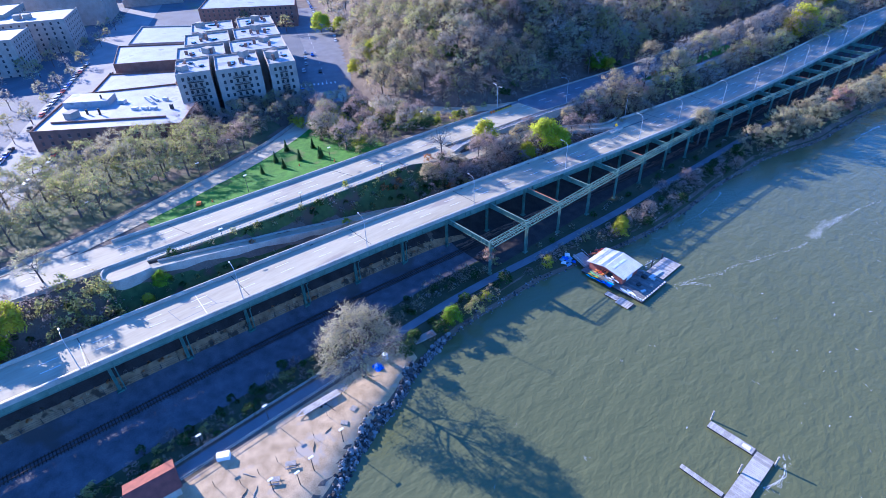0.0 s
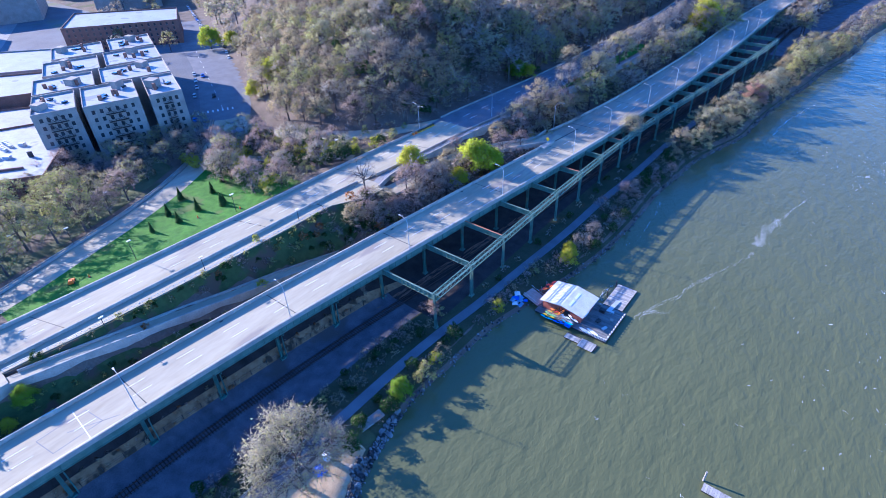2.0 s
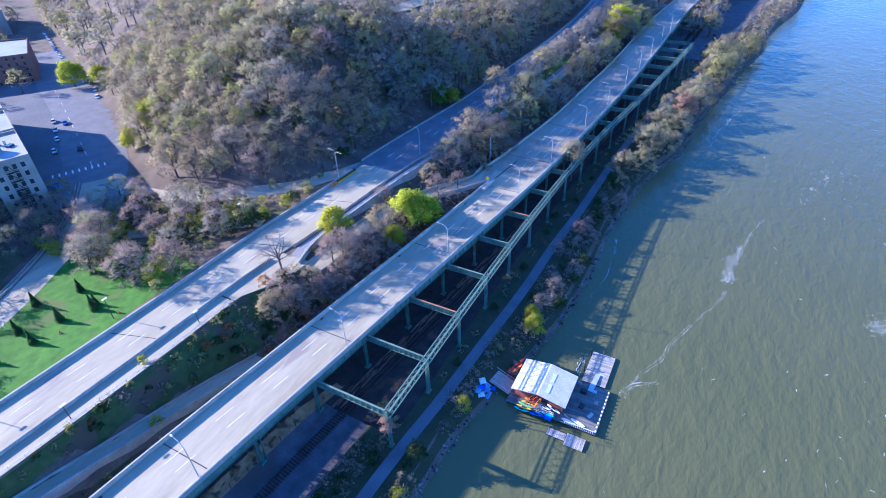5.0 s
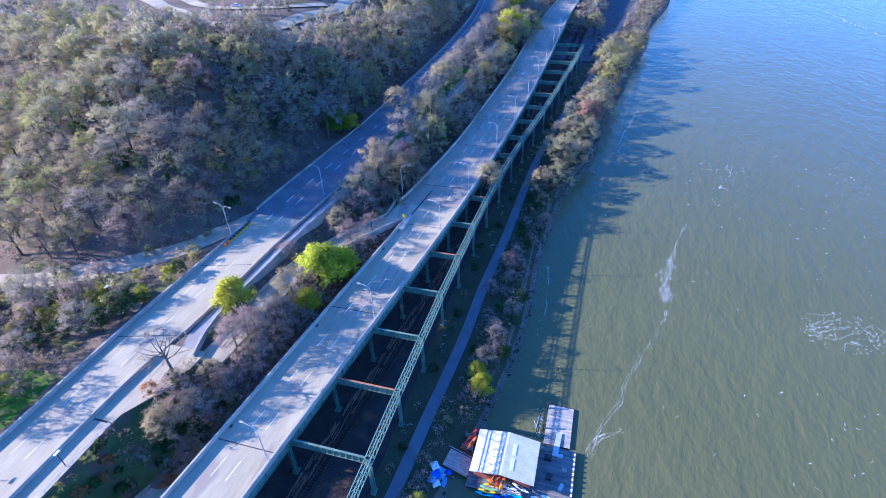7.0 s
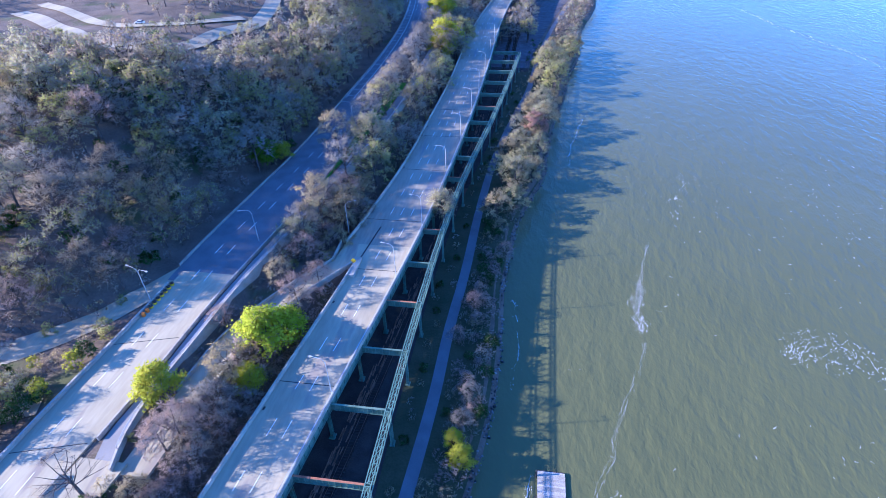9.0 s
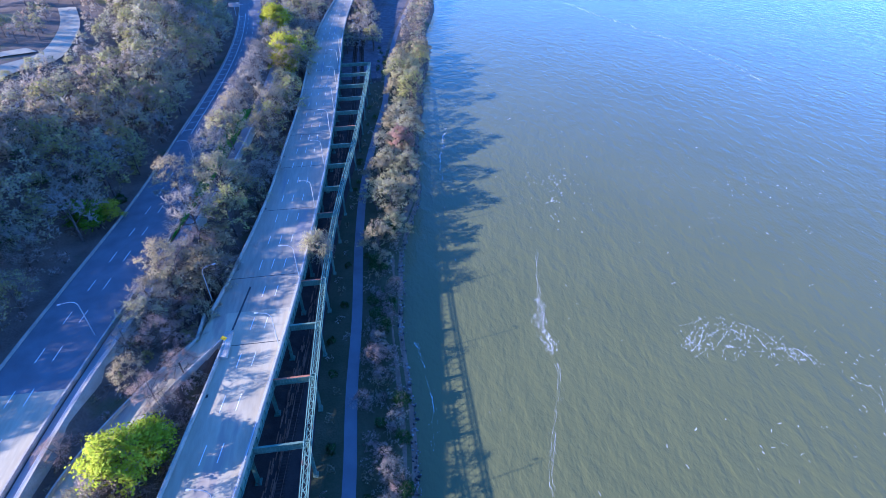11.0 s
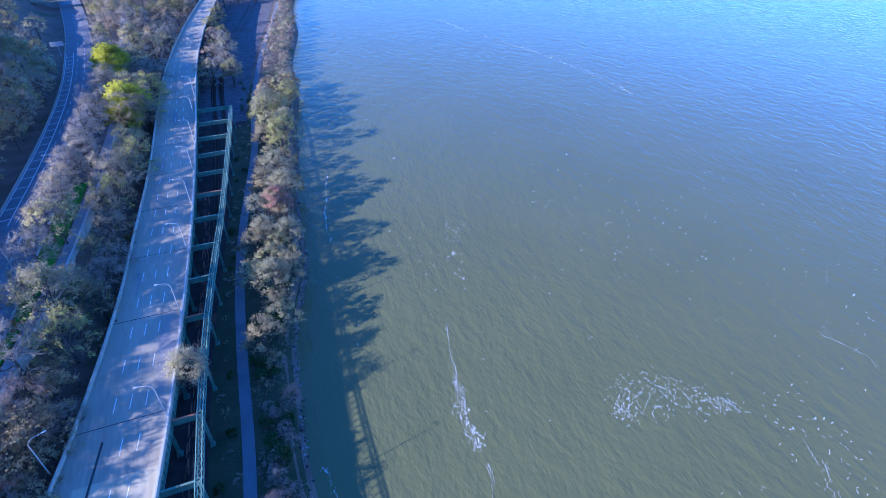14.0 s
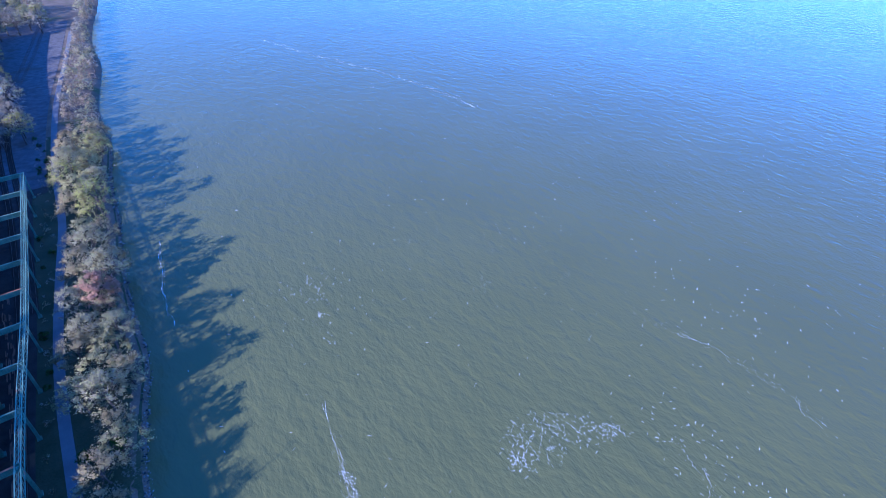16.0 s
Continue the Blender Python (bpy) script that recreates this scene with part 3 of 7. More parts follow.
put("barrier", *sweep(steps(136, 320, 4), slab(off(UP_R, 0.6), off(UP_R, 1.0), Z_UP - 0.6, Z_UP + 0.8)), M["wall"], upper)
put("barrier", *sweep(steps(190, 700, 4), slab(off(UP_L, -2.2), off(UP_L, -1.9), Z_UP - 0.6, Z_UP + 0.75)), M["wall"], upper)
put("shoulder", *sweep(steps(184, 700, 4), slab(off(UP_L, -1.9), UP_L, Z_UP - 0.5, Z_UP + 0.012)), M["dark_asphalt"], upper)
for f, d, y0, y1, z in ((lambda y: UP_R(y) + WALK_W(y), -0.2, 19, 110, Z_UP), (WALK, 0.22, 134, 400, Z_UP + 1.05)):
    put("rail", *sweep(steps(y0, y1, 4), slab(off(f, d), off(f, d + 0.1), z + 0.75, z + 0.85)), M["galv"], upper)
    put("rail", *sweep(steps(y0, y1, 4), slab(off(f, d), off(f, d + 0.08), z + 0.38, z + 0.46)), M["galv"], upper)
    for y in steps(y0, y1, 3.0):
        child("rail_post", post, upper, Matrix.Translation((f(y) + d + 0.05, y, z)) @ Matrix.Diagonal((1, 1, 3.0, 1)))

# switchback path below the upper road
lower_path = empty("switchback_path", "pale concrete footpath descending in a hairpin beside a wall", "path", kind="structure")
put("pavement", *sweep(steps(18.6, 106, 3), lambda y: [(LOW(y) - 1.9, LOW_Z(y) - 0.5), (LOW(y) - 1.9, LOW_Z(y)), (LOW(y) + 1.8, LOW_Z(y)), (LOW(y) + 1.8, LOW_Z(y) - 0.5)]), M["concrete"], lower_path)
put("wall", *sweep(steps(18.4, 106, 3), lambda y: [(LOW(y) + 1.8, LOW_Z(y) - 5.0), (LOW(y) + 1.8, LOW_Z(y) + 0.8), (LOW(y) + 2.2, LOW_Z(y) + 0.8), (LOW(y) + 2.2, LOW_Z(y) - 5.0)]), M["wall"], lower_path)
put("wall", *sweep(steps(21, 106, 3), lambda y: [(LOW(y) - 2.2, LOW_Z(y) - 1.0), (LOW(y) - 2.2, LOW_Z(y) + 0.7), (LOW(y) - 1.9, LOW_Z(y) + 0.7), (LOW(y) - 1.9, LOW_Z(y) - 1.0)]), M["wall"], lower_path)
EDGE_PTS = fine([(-157.6, 10.5, 0), (-157.2, 8.2, 0), (-155.2, 6.8, 0), (-152.4, 6.7, 0), (-150.0, 7.6, 0), (-148.9, 9.6, 0), (-148.5, 13, 0), (-148.6, 18.4, 0)], 0.8)
vs = []
for i, p in enumerate(EDGE_PTS):
    d = (Vector(EDGE_PTS[min(i + 1, len(EDGE_PTS) - 1)]) - Vector(EDGE_PTS[max(i - 1, 0)])).normalized()
    for e, z in ((0.0, 14.5), (0.0, 20.95), (0.4, 20.95), (0.4, 14.5)):
        vs.append((p[0] + d.y * (e - 0.2), p[1] - d.x * (e - 0.2), z))
put("hairpin_wall", vs, [(i * 4 + j, i * 4 + (j + 1) % 4, i * 4 + 4 + (j + 1) % 4, i * 4 + 4 + j) for i in range(len(EDGE_PTS) - 1) for j in range(4)] + [(0, 1, 2, 3), tuple(len(vs) - k for k in (1, 2, 3, 4))], M["wall"], lower_path)
rim = [(p[0], p[1]) for p in EDGE_PTS] + [(-152.6, 18.6), (-157.3, 18.6)]
n = len(rim)
put("landing", [(*p, z) for z in (19.0, 20.21) for p in rim], [tuple(range(n - 1, -1, -1)), tuple(range(n, 2 * n))] + [(i, (i + 1) % n, n + (i + 1) % n, n + i) for i in range(n)], M["concrete"], lower_path)

# ramp between the roadways and its gore
ramp = empty("ramp", "narrow concrete ramp joining the two parkway levels", "ramp", kind="structure")
put("pavement", *sweep(steps(130, 206, 3), lambda y: [(RAMP(y) - 3.2, RAMP_Z(y) - 0.6), (RAMP(y) - 3.2, RAMP_Z(y)), (RAMP(y) + 3.2, RAMP_Z(y)), (RAMP(y) + 3.2, RAMP_Z(y) - 0.6)]), M["concrete"], ramp)
put("wall", *sweep(steps(166, 203, 3), lambda y: [(RAMP(y) + 3.2, RAMP_Z(y) - 2.5), (RAMP(y) + 3.2, RAMP_Z(y) + 0.9), (RAMP(y) + 3.6, RAMP_Z(y) + 0.9), (RAMP(y) + 3.6, RAMP_Z(y) - 2.5)]), M["wall"], ramp)
put("wall", *sweep(steps(150, 212, 3), lambda y: [(RAMP(min(y, 203)) - 3.6, RAMP_Z(min(y, 203)) - 2.0), (RAMP(min(y, 203)) - 3.6, RAMP_Z(min(y, 203)) + 0.9), (RAMP(min(y, 203)) - 3.2, RAMP_Z(min(y, 203)) + 0.9), (RAMP(min(y, 203)) - 3.2, RAMP_Z(min(y, 203)) - 2.0)]), M["wall"], ramp)
Shape().box(-116.6, 196, Z_DECK - 1, -114.8, 204.5, Z_DECK + 0.9).put("gore_nose", M["wall"], ramp)
Shape().beam((-115.4, 205, Z_DECK + 0.01), (-113.2, 222, Z_DECK + 0.01), 0.5, 0.012).put("gore_line", M["dark"], viaduct)

# ---- roads and patches on the ground ----
def structure(ob, label, category):
    return tagged(ob, label, category, kind="structure")


APT = [(-172, -30), (-175, -5), (-179, 12), (-184.5, 30), (-190.5, 47), (-196, 64), (-202, 79), (-209, 93), (-220, 110), (-234, 126), (-252, 141)]
structure(strip(APT, 9.0, 0.14, M["concrete"], "access_road"), "pale concrete access road climbing to the street", "road")
pts = fine(APT)
for d, m in ((4.9, "wall"), (6.0, "wall")):
    vs, fs = [], []
    for i, p in enumerate(pts):
        a, b = Vector(pts[max(i - 1, 0)]), Vector(pts[min(i + 1, len(pts) - 1)])
        t = (b - a).normalized()
        x, y = p[0] - t.y * d, p[1] + t.x * d
        g = ground(x, y)
        vs += [(x, y, g - 0.5), (x, y, g + 0.8), (x - t.y * 0.3, y + t.x * 0.3, g + 0.8), (x - t.y * 0.3, y + t.x * 0.3, g - 0.5)]
    fs = [(i * 4 + j, i * 4 + (j + 1) % 4, i * 4 + 4 + (j + 1) % 4, i * 4 + 4 + j) for i in range(len(pts) - 1) for j in range(4)]
    structure(put("road_barrier", vs, fs, M[m]), "low grey concrete barrier along the access road", "barrier")
TOWN_R = curve([(-160, -275), (-40, -262), (0, -258), (60, -250), (100, -246), (132, -252), (160, -290), (200, -352), (215, -400)])
vs, fs = [], []
for i, y in enumerate(steps(-160, 215, 10)):
    vs += [(TOWN_R(y) + (-950 - TOWN_R(y)) * k / 30, y, 15.87) for k in range(31)]
    if i:
        fs += [((i - 1) * 31 + k, i * 31 + k, i * 31 + k + 1, (i - 1) * 31 + k + 1) for k in range(30)]
structure(put("town_pavement", vs, fs, M["pavement"]), "grey paving between streets and flat-roofed blocks", "pavement")
structure(strip([(-240, 128), (-262, 148), (-292, 166), (-330, 186), (-375, 206), (-450, 240)], [24] * 200, 0.1, M["dark_asphalt"], "street"), "dark asphalt street curving round the apartment block", "street")
structure(strip([(-200, -34), (-262, 0), (-330, 34), (-446, 90), (-620, 174)], [26] * 200, 0.1, M["asphalt"], "street"), "grey asphalt street lined with parked cars", "street")
structure(strip([(-158, 190), (-162, 184), (-171, 170), (-183, 159), (-196, 151), (-212, 144), (-232, 142), (-250, 146)], [7.5] * 100, 0.16, M["concrete"], "park_road"), "pale park road at the foot of the wooded hill", "road")
structure(strip([(-167, 142), (-178, 137), (-192, 128), (-206, 121), (-222, 118)], [4.5] * 100, 0.16, M["concrete"], "park_path"), "pale path through the roadside shrubs", "path")
structure(strip([(-330, 345), (-285, 318), (-256, 299), (-231, 295), (-216, 305), (-211, 328), (-206, 356), (-214, 395), (-226, 425)], [8] * 300, 0.5, M["concrete"], "hilltop_road"), "pale road bending over the hilltop", "road")
structure(strip([(-330, 362), (-290, 338), (-261, 323), (-237, 329), (-225, 339), (-214, 356)], [6] * 300, 0.5, M["concrete"], "hilltop_road"), "pale upper lane of the hilltop road", "road")
structure(strip([(-207, 283), (-199, 297), (-194, 315)], [2.5] * 100, 0.35, M["asphalt"], "hill_path"), "footpath across the wooded hillside", "path")
structure(strip([(-226, 186), (-208, 196), (-197, 208), (-193, 222)], [3] * 100, 0.3, M["sand"], "hill_track"), "bare earth track among hillside trees", "path")


def patch(name, y0, y1, left, right, mat, dz, d=3.0):
    vs, n = [], 8
    yy = steps(y0, y1, d)
    for y in yy:
        a, b = left(y), right(y)
        for k in range(n + 1):
            x = a + (b - a) * k / n
            vs.append((x, y, ground(x, y) + dz))
    fs = [(i * (n + 1) + k, i * (n + 1) + k + 1, (i + 1) * (n + 1) + k + 1, (i + 1) * (n + 1) + k) for i in range(len(yy) - 1) for k in range(n)]
    return put(name, vs, fs, mat, smooth=True)


APT_R = curve([(20, -176.5), (30, -180), (47, -186), (64, -191.5), (79, -197.5), (93, -204.5), (112, -216), (126, -229)])
structure(patch("lawn", 26, 118, APT_R, off(UP_L, -0.6), M["grass"], 0.12), "bright green mown lawn between two roads", "lawn")
PARK_E = curve([(-60, -180), (-40, -183), (12, -190), (47, -201), (79, -213), (100, -225)])
structure(patch("park_ground", -55, 100, lambda y: TOWN_R(y) + 1, PARK_E, M["park_grass"], 0.1), "thin green park grass with bare earth under street trees", "grass")
structure(patch("grass_slope", 19, 128, lambda y: UP_R(y) + WALK_W(y) + 0.4, lambda y: max(UP_R(y) + WALK_W(y) + 0.6, (LOW(y) - 2.6) if y < 106 else UP_R(y) + 16), M["ivy_ground"], 0.3), "dark green ivy-covered slope below the walkway", "slope")
structure(patch("ivy_bank", 6, 108, lambda y: LOW(y) + 2.9, lambda y: DECK_L(y) - 0.5, M["ivy_ground"], 0.25), "dark green ivy-covered bank beside the viaduct", "slope")
structure(patch("rail_bed", 422, 740, lambda y: DECK_L(y) + 1, lambda y: PATH(y) - 3.8, M["ballast"], 0.1), "dark stone ballast of the far railway", "rail bed")
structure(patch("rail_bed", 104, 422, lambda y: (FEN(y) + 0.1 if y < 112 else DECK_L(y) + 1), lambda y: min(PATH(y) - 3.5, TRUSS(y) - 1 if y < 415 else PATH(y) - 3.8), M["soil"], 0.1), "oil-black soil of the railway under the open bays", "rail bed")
# strip coloured dark to stand for the shade below the deck
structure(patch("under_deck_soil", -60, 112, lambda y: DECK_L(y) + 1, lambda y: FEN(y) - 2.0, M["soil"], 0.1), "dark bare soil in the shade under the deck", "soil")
structure(patch("track_verge", -90, 104, lambda y: PATH(y) - 10, lambda y: PATH(y) - 2.4, M["verge"], 0.18), "dark brushy strip between tracks and footpath", "verge")
structure(patch("median_grass", 226, 340, lambda y: UP_R(y) + 1.2, lambda y: WALK(y) - 4.2, M["grass"], 0.75), "green grass between the upper road and its walkway", "grass")
structure(patch("rail_bed", -90, 104, lambda y: FEN(y) + 0.1, lambda y: min(PATH(y) - 3.5, TRUSS(y) - 1 if 100 < y < 415 else PATH(y) - 3.8), M["ballast"], 0.1), "dark stone ballast of the railway", "rail bed")
structure(patch("beach", -60, 62, lambda y: PATH(y) + 3.2, lambda y: SHORE(y) - 2.2, M["sand"], 0.1), "trodden tan sand yard beside the river", "beach")
structure(patch("verge", 66, 480, lambda y: TRUSS(y) - 1.3 if 104 < y < 415 else PATH(y) - 3.4, lambda y: SHORE(y) - 1.2, M["verge"], 0.07), "patchy grass and litter beside the footpath", "verge")

# ---- trees ----
def leafy(name, a, b, spread=0.3, scale=0.5):
    """A leaf or twig material that lets some light through."""
    m = material(name, a, b, scale, 0.85, 0.0, 6, spec=0.1, island=spread, obj=0.6)
    n, l = m.node_tree.nodes, m.node_tree.links
    bs, out = n["Principled BSDF"], n["Material Output"]
    tr, mix = n.new("ShaderNodeBsdfTranslucent"), n.new("ShaderNodeMixShader")
    l.new(bs.inputs["Base Color"].links[0].from_socket, tr.inputs["Color"])
    mix.inputs[0].default_value = 0.5
    l.new(bs.outputs[0], mix.inputs[1])
    l.new(tr.outputs[0], mix.inputs[2])
    l.new(mix.outputs[0], out.inputs["Surface"])
    return m


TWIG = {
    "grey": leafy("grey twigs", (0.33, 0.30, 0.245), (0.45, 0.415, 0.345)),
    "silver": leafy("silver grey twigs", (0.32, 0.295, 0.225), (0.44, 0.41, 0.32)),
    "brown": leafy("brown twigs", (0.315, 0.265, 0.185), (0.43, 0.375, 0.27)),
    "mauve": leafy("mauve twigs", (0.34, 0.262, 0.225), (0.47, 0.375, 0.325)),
    # lighter copy of the mauve twigs, sunlight put into the colour
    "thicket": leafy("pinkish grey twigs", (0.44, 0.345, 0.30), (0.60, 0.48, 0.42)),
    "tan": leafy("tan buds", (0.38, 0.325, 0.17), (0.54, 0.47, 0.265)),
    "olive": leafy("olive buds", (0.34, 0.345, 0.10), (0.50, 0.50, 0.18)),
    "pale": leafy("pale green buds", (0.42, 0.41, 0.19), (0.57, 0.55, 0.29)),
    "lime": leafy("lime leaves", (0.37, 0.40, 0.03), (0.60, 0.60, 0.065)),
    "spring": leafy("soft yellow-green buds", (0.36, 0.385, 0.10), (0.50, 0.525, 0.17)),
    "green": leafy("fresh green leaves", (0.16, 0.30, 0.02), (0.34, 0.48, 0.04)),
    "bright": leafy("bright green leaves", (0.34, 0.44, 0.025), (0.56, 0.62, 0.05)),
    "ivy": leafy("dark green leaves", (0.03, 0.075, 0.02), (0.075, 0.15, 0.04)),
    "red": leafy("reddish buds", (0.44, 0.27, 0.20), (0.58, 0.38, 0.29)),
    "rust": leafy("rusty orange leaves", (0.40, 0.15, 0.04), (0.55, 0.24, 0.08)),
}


ROUND = {}


def sliver(s, rng, p, d, length, width):
    side = d.cross(Vector((rng.uniform(-1, 1), rng.uniform(-1, 1), rng.uniform(-1, 1))))
    side = side.normalized() * width if side.length > 1e-3 else Vector((width, 0, 0))
    q = p + d * length
    s.add([tuple(p - side), tuple(p + side), tuple(q)], [(0, 1, 2)])


def leaf(s, rng, p, size):
    a = Vector((rng.gauss(0, 1), rng.gauss(0, 1), rng.gauss(0, 1))).normalized()
    b = a.cross(Vector((rng.gauss(0, 1), rng.gauss(0, 1), rng.gauss(0, 1)))).normalized()
    if size < 0.36:
        s.add([tuple(p - a * size - b * size * 0.5), tuple(p + a * size - b * size * 0.5), tuple(p + b * size * 0.9)], [(0, 1, 2)])
    else:
        s.add([tuple(p - a * size), tuple(p + b * size * 0.6), tuple(p + a * size), tuple(p - b * size * 0.6)], [(0, 1, 2, 3)])


def grow(seed, h, r, limbs=7, ends=46, twigs=7, buds=0.0, leaf_size=0.2, stem=0.3, clump=0.0, tw=0.05, far=False):
    """Wood and crown of a tree of height h and crown radius r. Limbs reach into an uneven dome; branches run from them to points spread
    through the dome, with fine twigs fanned out at their ends, and buds or leaf clumps on these."""
    rng = random.Random(seed)
    wood, twig, bud = Shape(), Shape(), Shape()
    base_r = 0.021 * h
    lean = Vector((rng.uniform(-0.5, 0.5), rng.uniform(-0.5, 0.5), 0))
    z0, z1 = h * stem, h * 0.97
    top = Vector((0, 0, h * (stem + 0.3))) + lean
    wood.tube([(0, 0, -0.8), (0, 0, 0.3), tuple(lean * 0.4 + Vector((0, 0, z0))), tuple(top)], [base_r * 1.5, base_r * 1.1, base_r * 0.85, base_r * 0.4], 4 if far else 6)
    bumps = [(rng.uniform(0, math.tau), rng.uniform(0.75, 1.12)) for _ in range(6)]

    def edge(az):
        return sum(w * max(0.05, math.cos(az - a)) for a, w in bumps) / sum(max(0.05, math.cos(az - a)) for a, _ in bumps)

    nodes = []
    for i in range(limbs):
        az = math.tau * (i + rng.uniform(-0.3, 0.3)) / limbs
        up = rng.uniform(0.3, 0.95)
        rad = r * edge(az) * math.sqrt(max(0.05, 1 - (up - 0.3) ** 2 * 1.6)) * 0.72
        start = Vector((0, 0, z0)).lerp(top, rng.random()) + lean * 0.3
        end = Vector((math.cos(az) * rad, math.sin(az) * rad, z0 + (z1 - z0) * (0.15 + 0.72 * up))) + lean
        mid = start.lerp(end, 0.5) + Vector((rng.uniform(-0.4, 0.4), rng.uniform(-0.4, 0.4), -0.03 * h))
        wood.tube([tuple(start), tuple(mid), tuple(end)], [base_r * 0.42, base_r * 0.27, base_r * 0.09], 3 if far else 4, cap=False)
        nodes += [start.lerp(mid, u) for u in (0.4, 0.8)] + [mid.lerp(end, u) for u in (0.2, 0.5, 0.8, 1.0)]
    for i in range(ends):
        az, up = rng.uniform(0, math.tau), rng.random() ** 0.75
        rad = r * edge(az) * math.sqrt(max(0.02, 1 - up**2.2)) * rng.uniform(0.35, 1.0) ** 0.5
        q = Vector((math.cos(az) * rad, math.sin(az) * rad, z0 * 0.75 + (z1 - z0 * 0.75) * (0.12 + 0.86 * up * rng.uniform(0.8, 1)))) + lean
        p = min(nodes, key=lambda v: (v - q).length + 0.6 * max(0, v.z - q.z))
        d = (q - p).normalized() if (q - p).length > 0.1 else Vector((0, 0, 1))
        if not far:
            wood.tube([tuple(p), tuple(q)], [base_r * 0.17, base_r * 0.05], 3, cap=False)
        for k in range(twigs):
            w = p.lerp(q, 1 - 0.6 * rng.random() ** 1.5)
            e = (d * 0.55 + Vector((rng.gauss(0, 0.7), rng.gauss(0, 0.7), rng.gauss(0.3, 0.5)))).normalized()
            tl = h * rng.uniform(0.07, 0.14)
            sliver(twig, rng, w, e, tl, tw * rng.uniform(0.7, 1.4))
            if not far:
                for m in range(2):
                    f = (e + Vector((rng.gauss(0, 0.6), rng.gauss(0, 0.6), rng.gauss(0.1, 0.5)))).normalized()
                    sliver(twig, rng, w + e * tl * rng.uniform(0.3, 0.8), f, tl * rng.uniform(0.4, 0.8), tw * 0.75)
            for m in range(int(buds) + (rng.random() < buds % 1)):
                g = clump or 0.25
                leaf(bud, rng, w + e * tl * rng.random() + Vector((rng.gauss(0, g), rng.gauss(0, g), rng.gauss(0, g * 0.7))), leaf_size * rng.uniform(0.6, 1.4))
    return wood, twig, bud


def outward(me, h):
    """Turns crown faces outwards and lets their normals follow the crown's rounded form."""
    co = np.empty(len(me.vertices) * 3)
    me.vertices.foreach_get("co", co)
    n = co.reshape(-1, 3) - np.array((0, 0, h * 0.42))
    jit = np.random.default_rng(1).normal(0, 0.3, n.shape)
    n = 0.5 * n / np.maximum(np.linalg.norm(n, axis=1), 1e-3)[:, None] + jit + np.array((0, 0, 0.5))
    n /= np.linalg.norm(n, axis=1)[:, None]
    bm = bmesh.new()
    bm.from_mesh(me)
    for f in bm.faces:
        c = f.calc_center_median()
        c.z -= h * 0.42
        if f.normal.dot(c) < 0:
            f.normal_flip()
        f.smooth = True
    bm.to_mesh(me)
    bm.free()
    me.normals_split_custom_set_from_vertices(n.tolist())
    return n


def tree(name, label, seed, h, r, twig_mat, bud_mat=None, **kw):
    """A tree standing at the world's origin: an Empty with a trunk and a crown."""
    wood, twig, bud = grow(seed, h, r, **kw)
    root = empty(name, label, "shrub" if "shrub" in name else "tree")
    wood.put("trunk", M["bark"], root, smooth=True)
    n = len(twig.f)
    crown = twig.add(bud.v, bud.f).put("crown", TWIG[twig_mat], root)
    if bud_mat:
        crown.data.materials.append(TWIG[bud_mat])
        crown.data.polygons.foreach_set("material_index", [0] * n + [1] * (len(crown.data.polygons) - n))
    ROUND[crown.data.name] = outward(crown.data, h)
    return root


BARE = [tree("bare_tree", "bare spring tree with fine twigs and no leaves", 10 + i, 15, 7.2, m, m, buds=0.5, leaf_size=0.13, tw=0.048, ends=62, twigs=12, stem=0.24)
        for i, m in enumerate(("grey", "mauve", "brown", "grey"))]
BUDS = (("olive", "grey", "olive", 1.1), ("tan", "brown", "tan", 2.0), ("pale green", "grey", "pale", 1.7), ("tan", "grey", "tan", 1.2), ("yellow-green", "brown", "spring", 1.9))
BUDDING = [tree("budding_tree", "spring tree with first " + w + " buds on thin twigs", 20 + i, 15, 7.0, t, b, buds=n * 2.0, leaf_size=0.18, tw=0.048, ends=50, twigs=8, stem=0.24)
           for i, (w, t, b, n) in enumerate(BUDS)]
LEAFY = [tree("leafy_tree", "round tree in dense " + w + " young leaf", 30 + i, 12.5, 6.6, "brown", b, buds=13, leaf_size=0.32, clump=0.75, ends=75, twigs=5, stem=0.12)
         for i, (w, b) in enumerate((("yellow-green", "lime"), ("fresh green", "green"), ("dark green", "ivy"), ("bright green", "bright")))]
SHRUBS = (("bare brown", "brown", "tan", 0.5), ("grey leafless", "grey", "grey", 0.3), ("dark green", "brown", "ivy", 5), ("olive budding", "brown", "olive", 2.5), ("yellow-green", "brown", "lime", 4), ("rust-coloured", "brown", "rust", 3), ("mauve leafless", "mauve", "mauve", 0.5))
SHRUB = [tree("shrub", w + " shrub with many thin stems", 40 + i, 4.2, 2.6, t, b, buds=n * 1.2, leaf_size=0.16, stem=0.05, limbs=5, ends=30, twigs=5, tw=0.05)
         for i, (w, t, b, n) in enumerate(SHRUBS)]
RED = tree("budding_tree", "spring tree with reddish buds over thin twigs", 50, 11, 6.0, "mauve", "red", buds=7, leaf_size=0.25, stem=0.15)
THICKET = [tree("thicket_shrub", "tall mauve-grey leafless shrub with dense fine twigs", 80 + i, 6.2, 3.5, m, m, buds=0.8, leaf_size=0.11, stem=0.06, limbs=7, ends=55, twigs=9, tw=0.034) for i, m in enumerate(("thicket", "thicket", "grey"))]
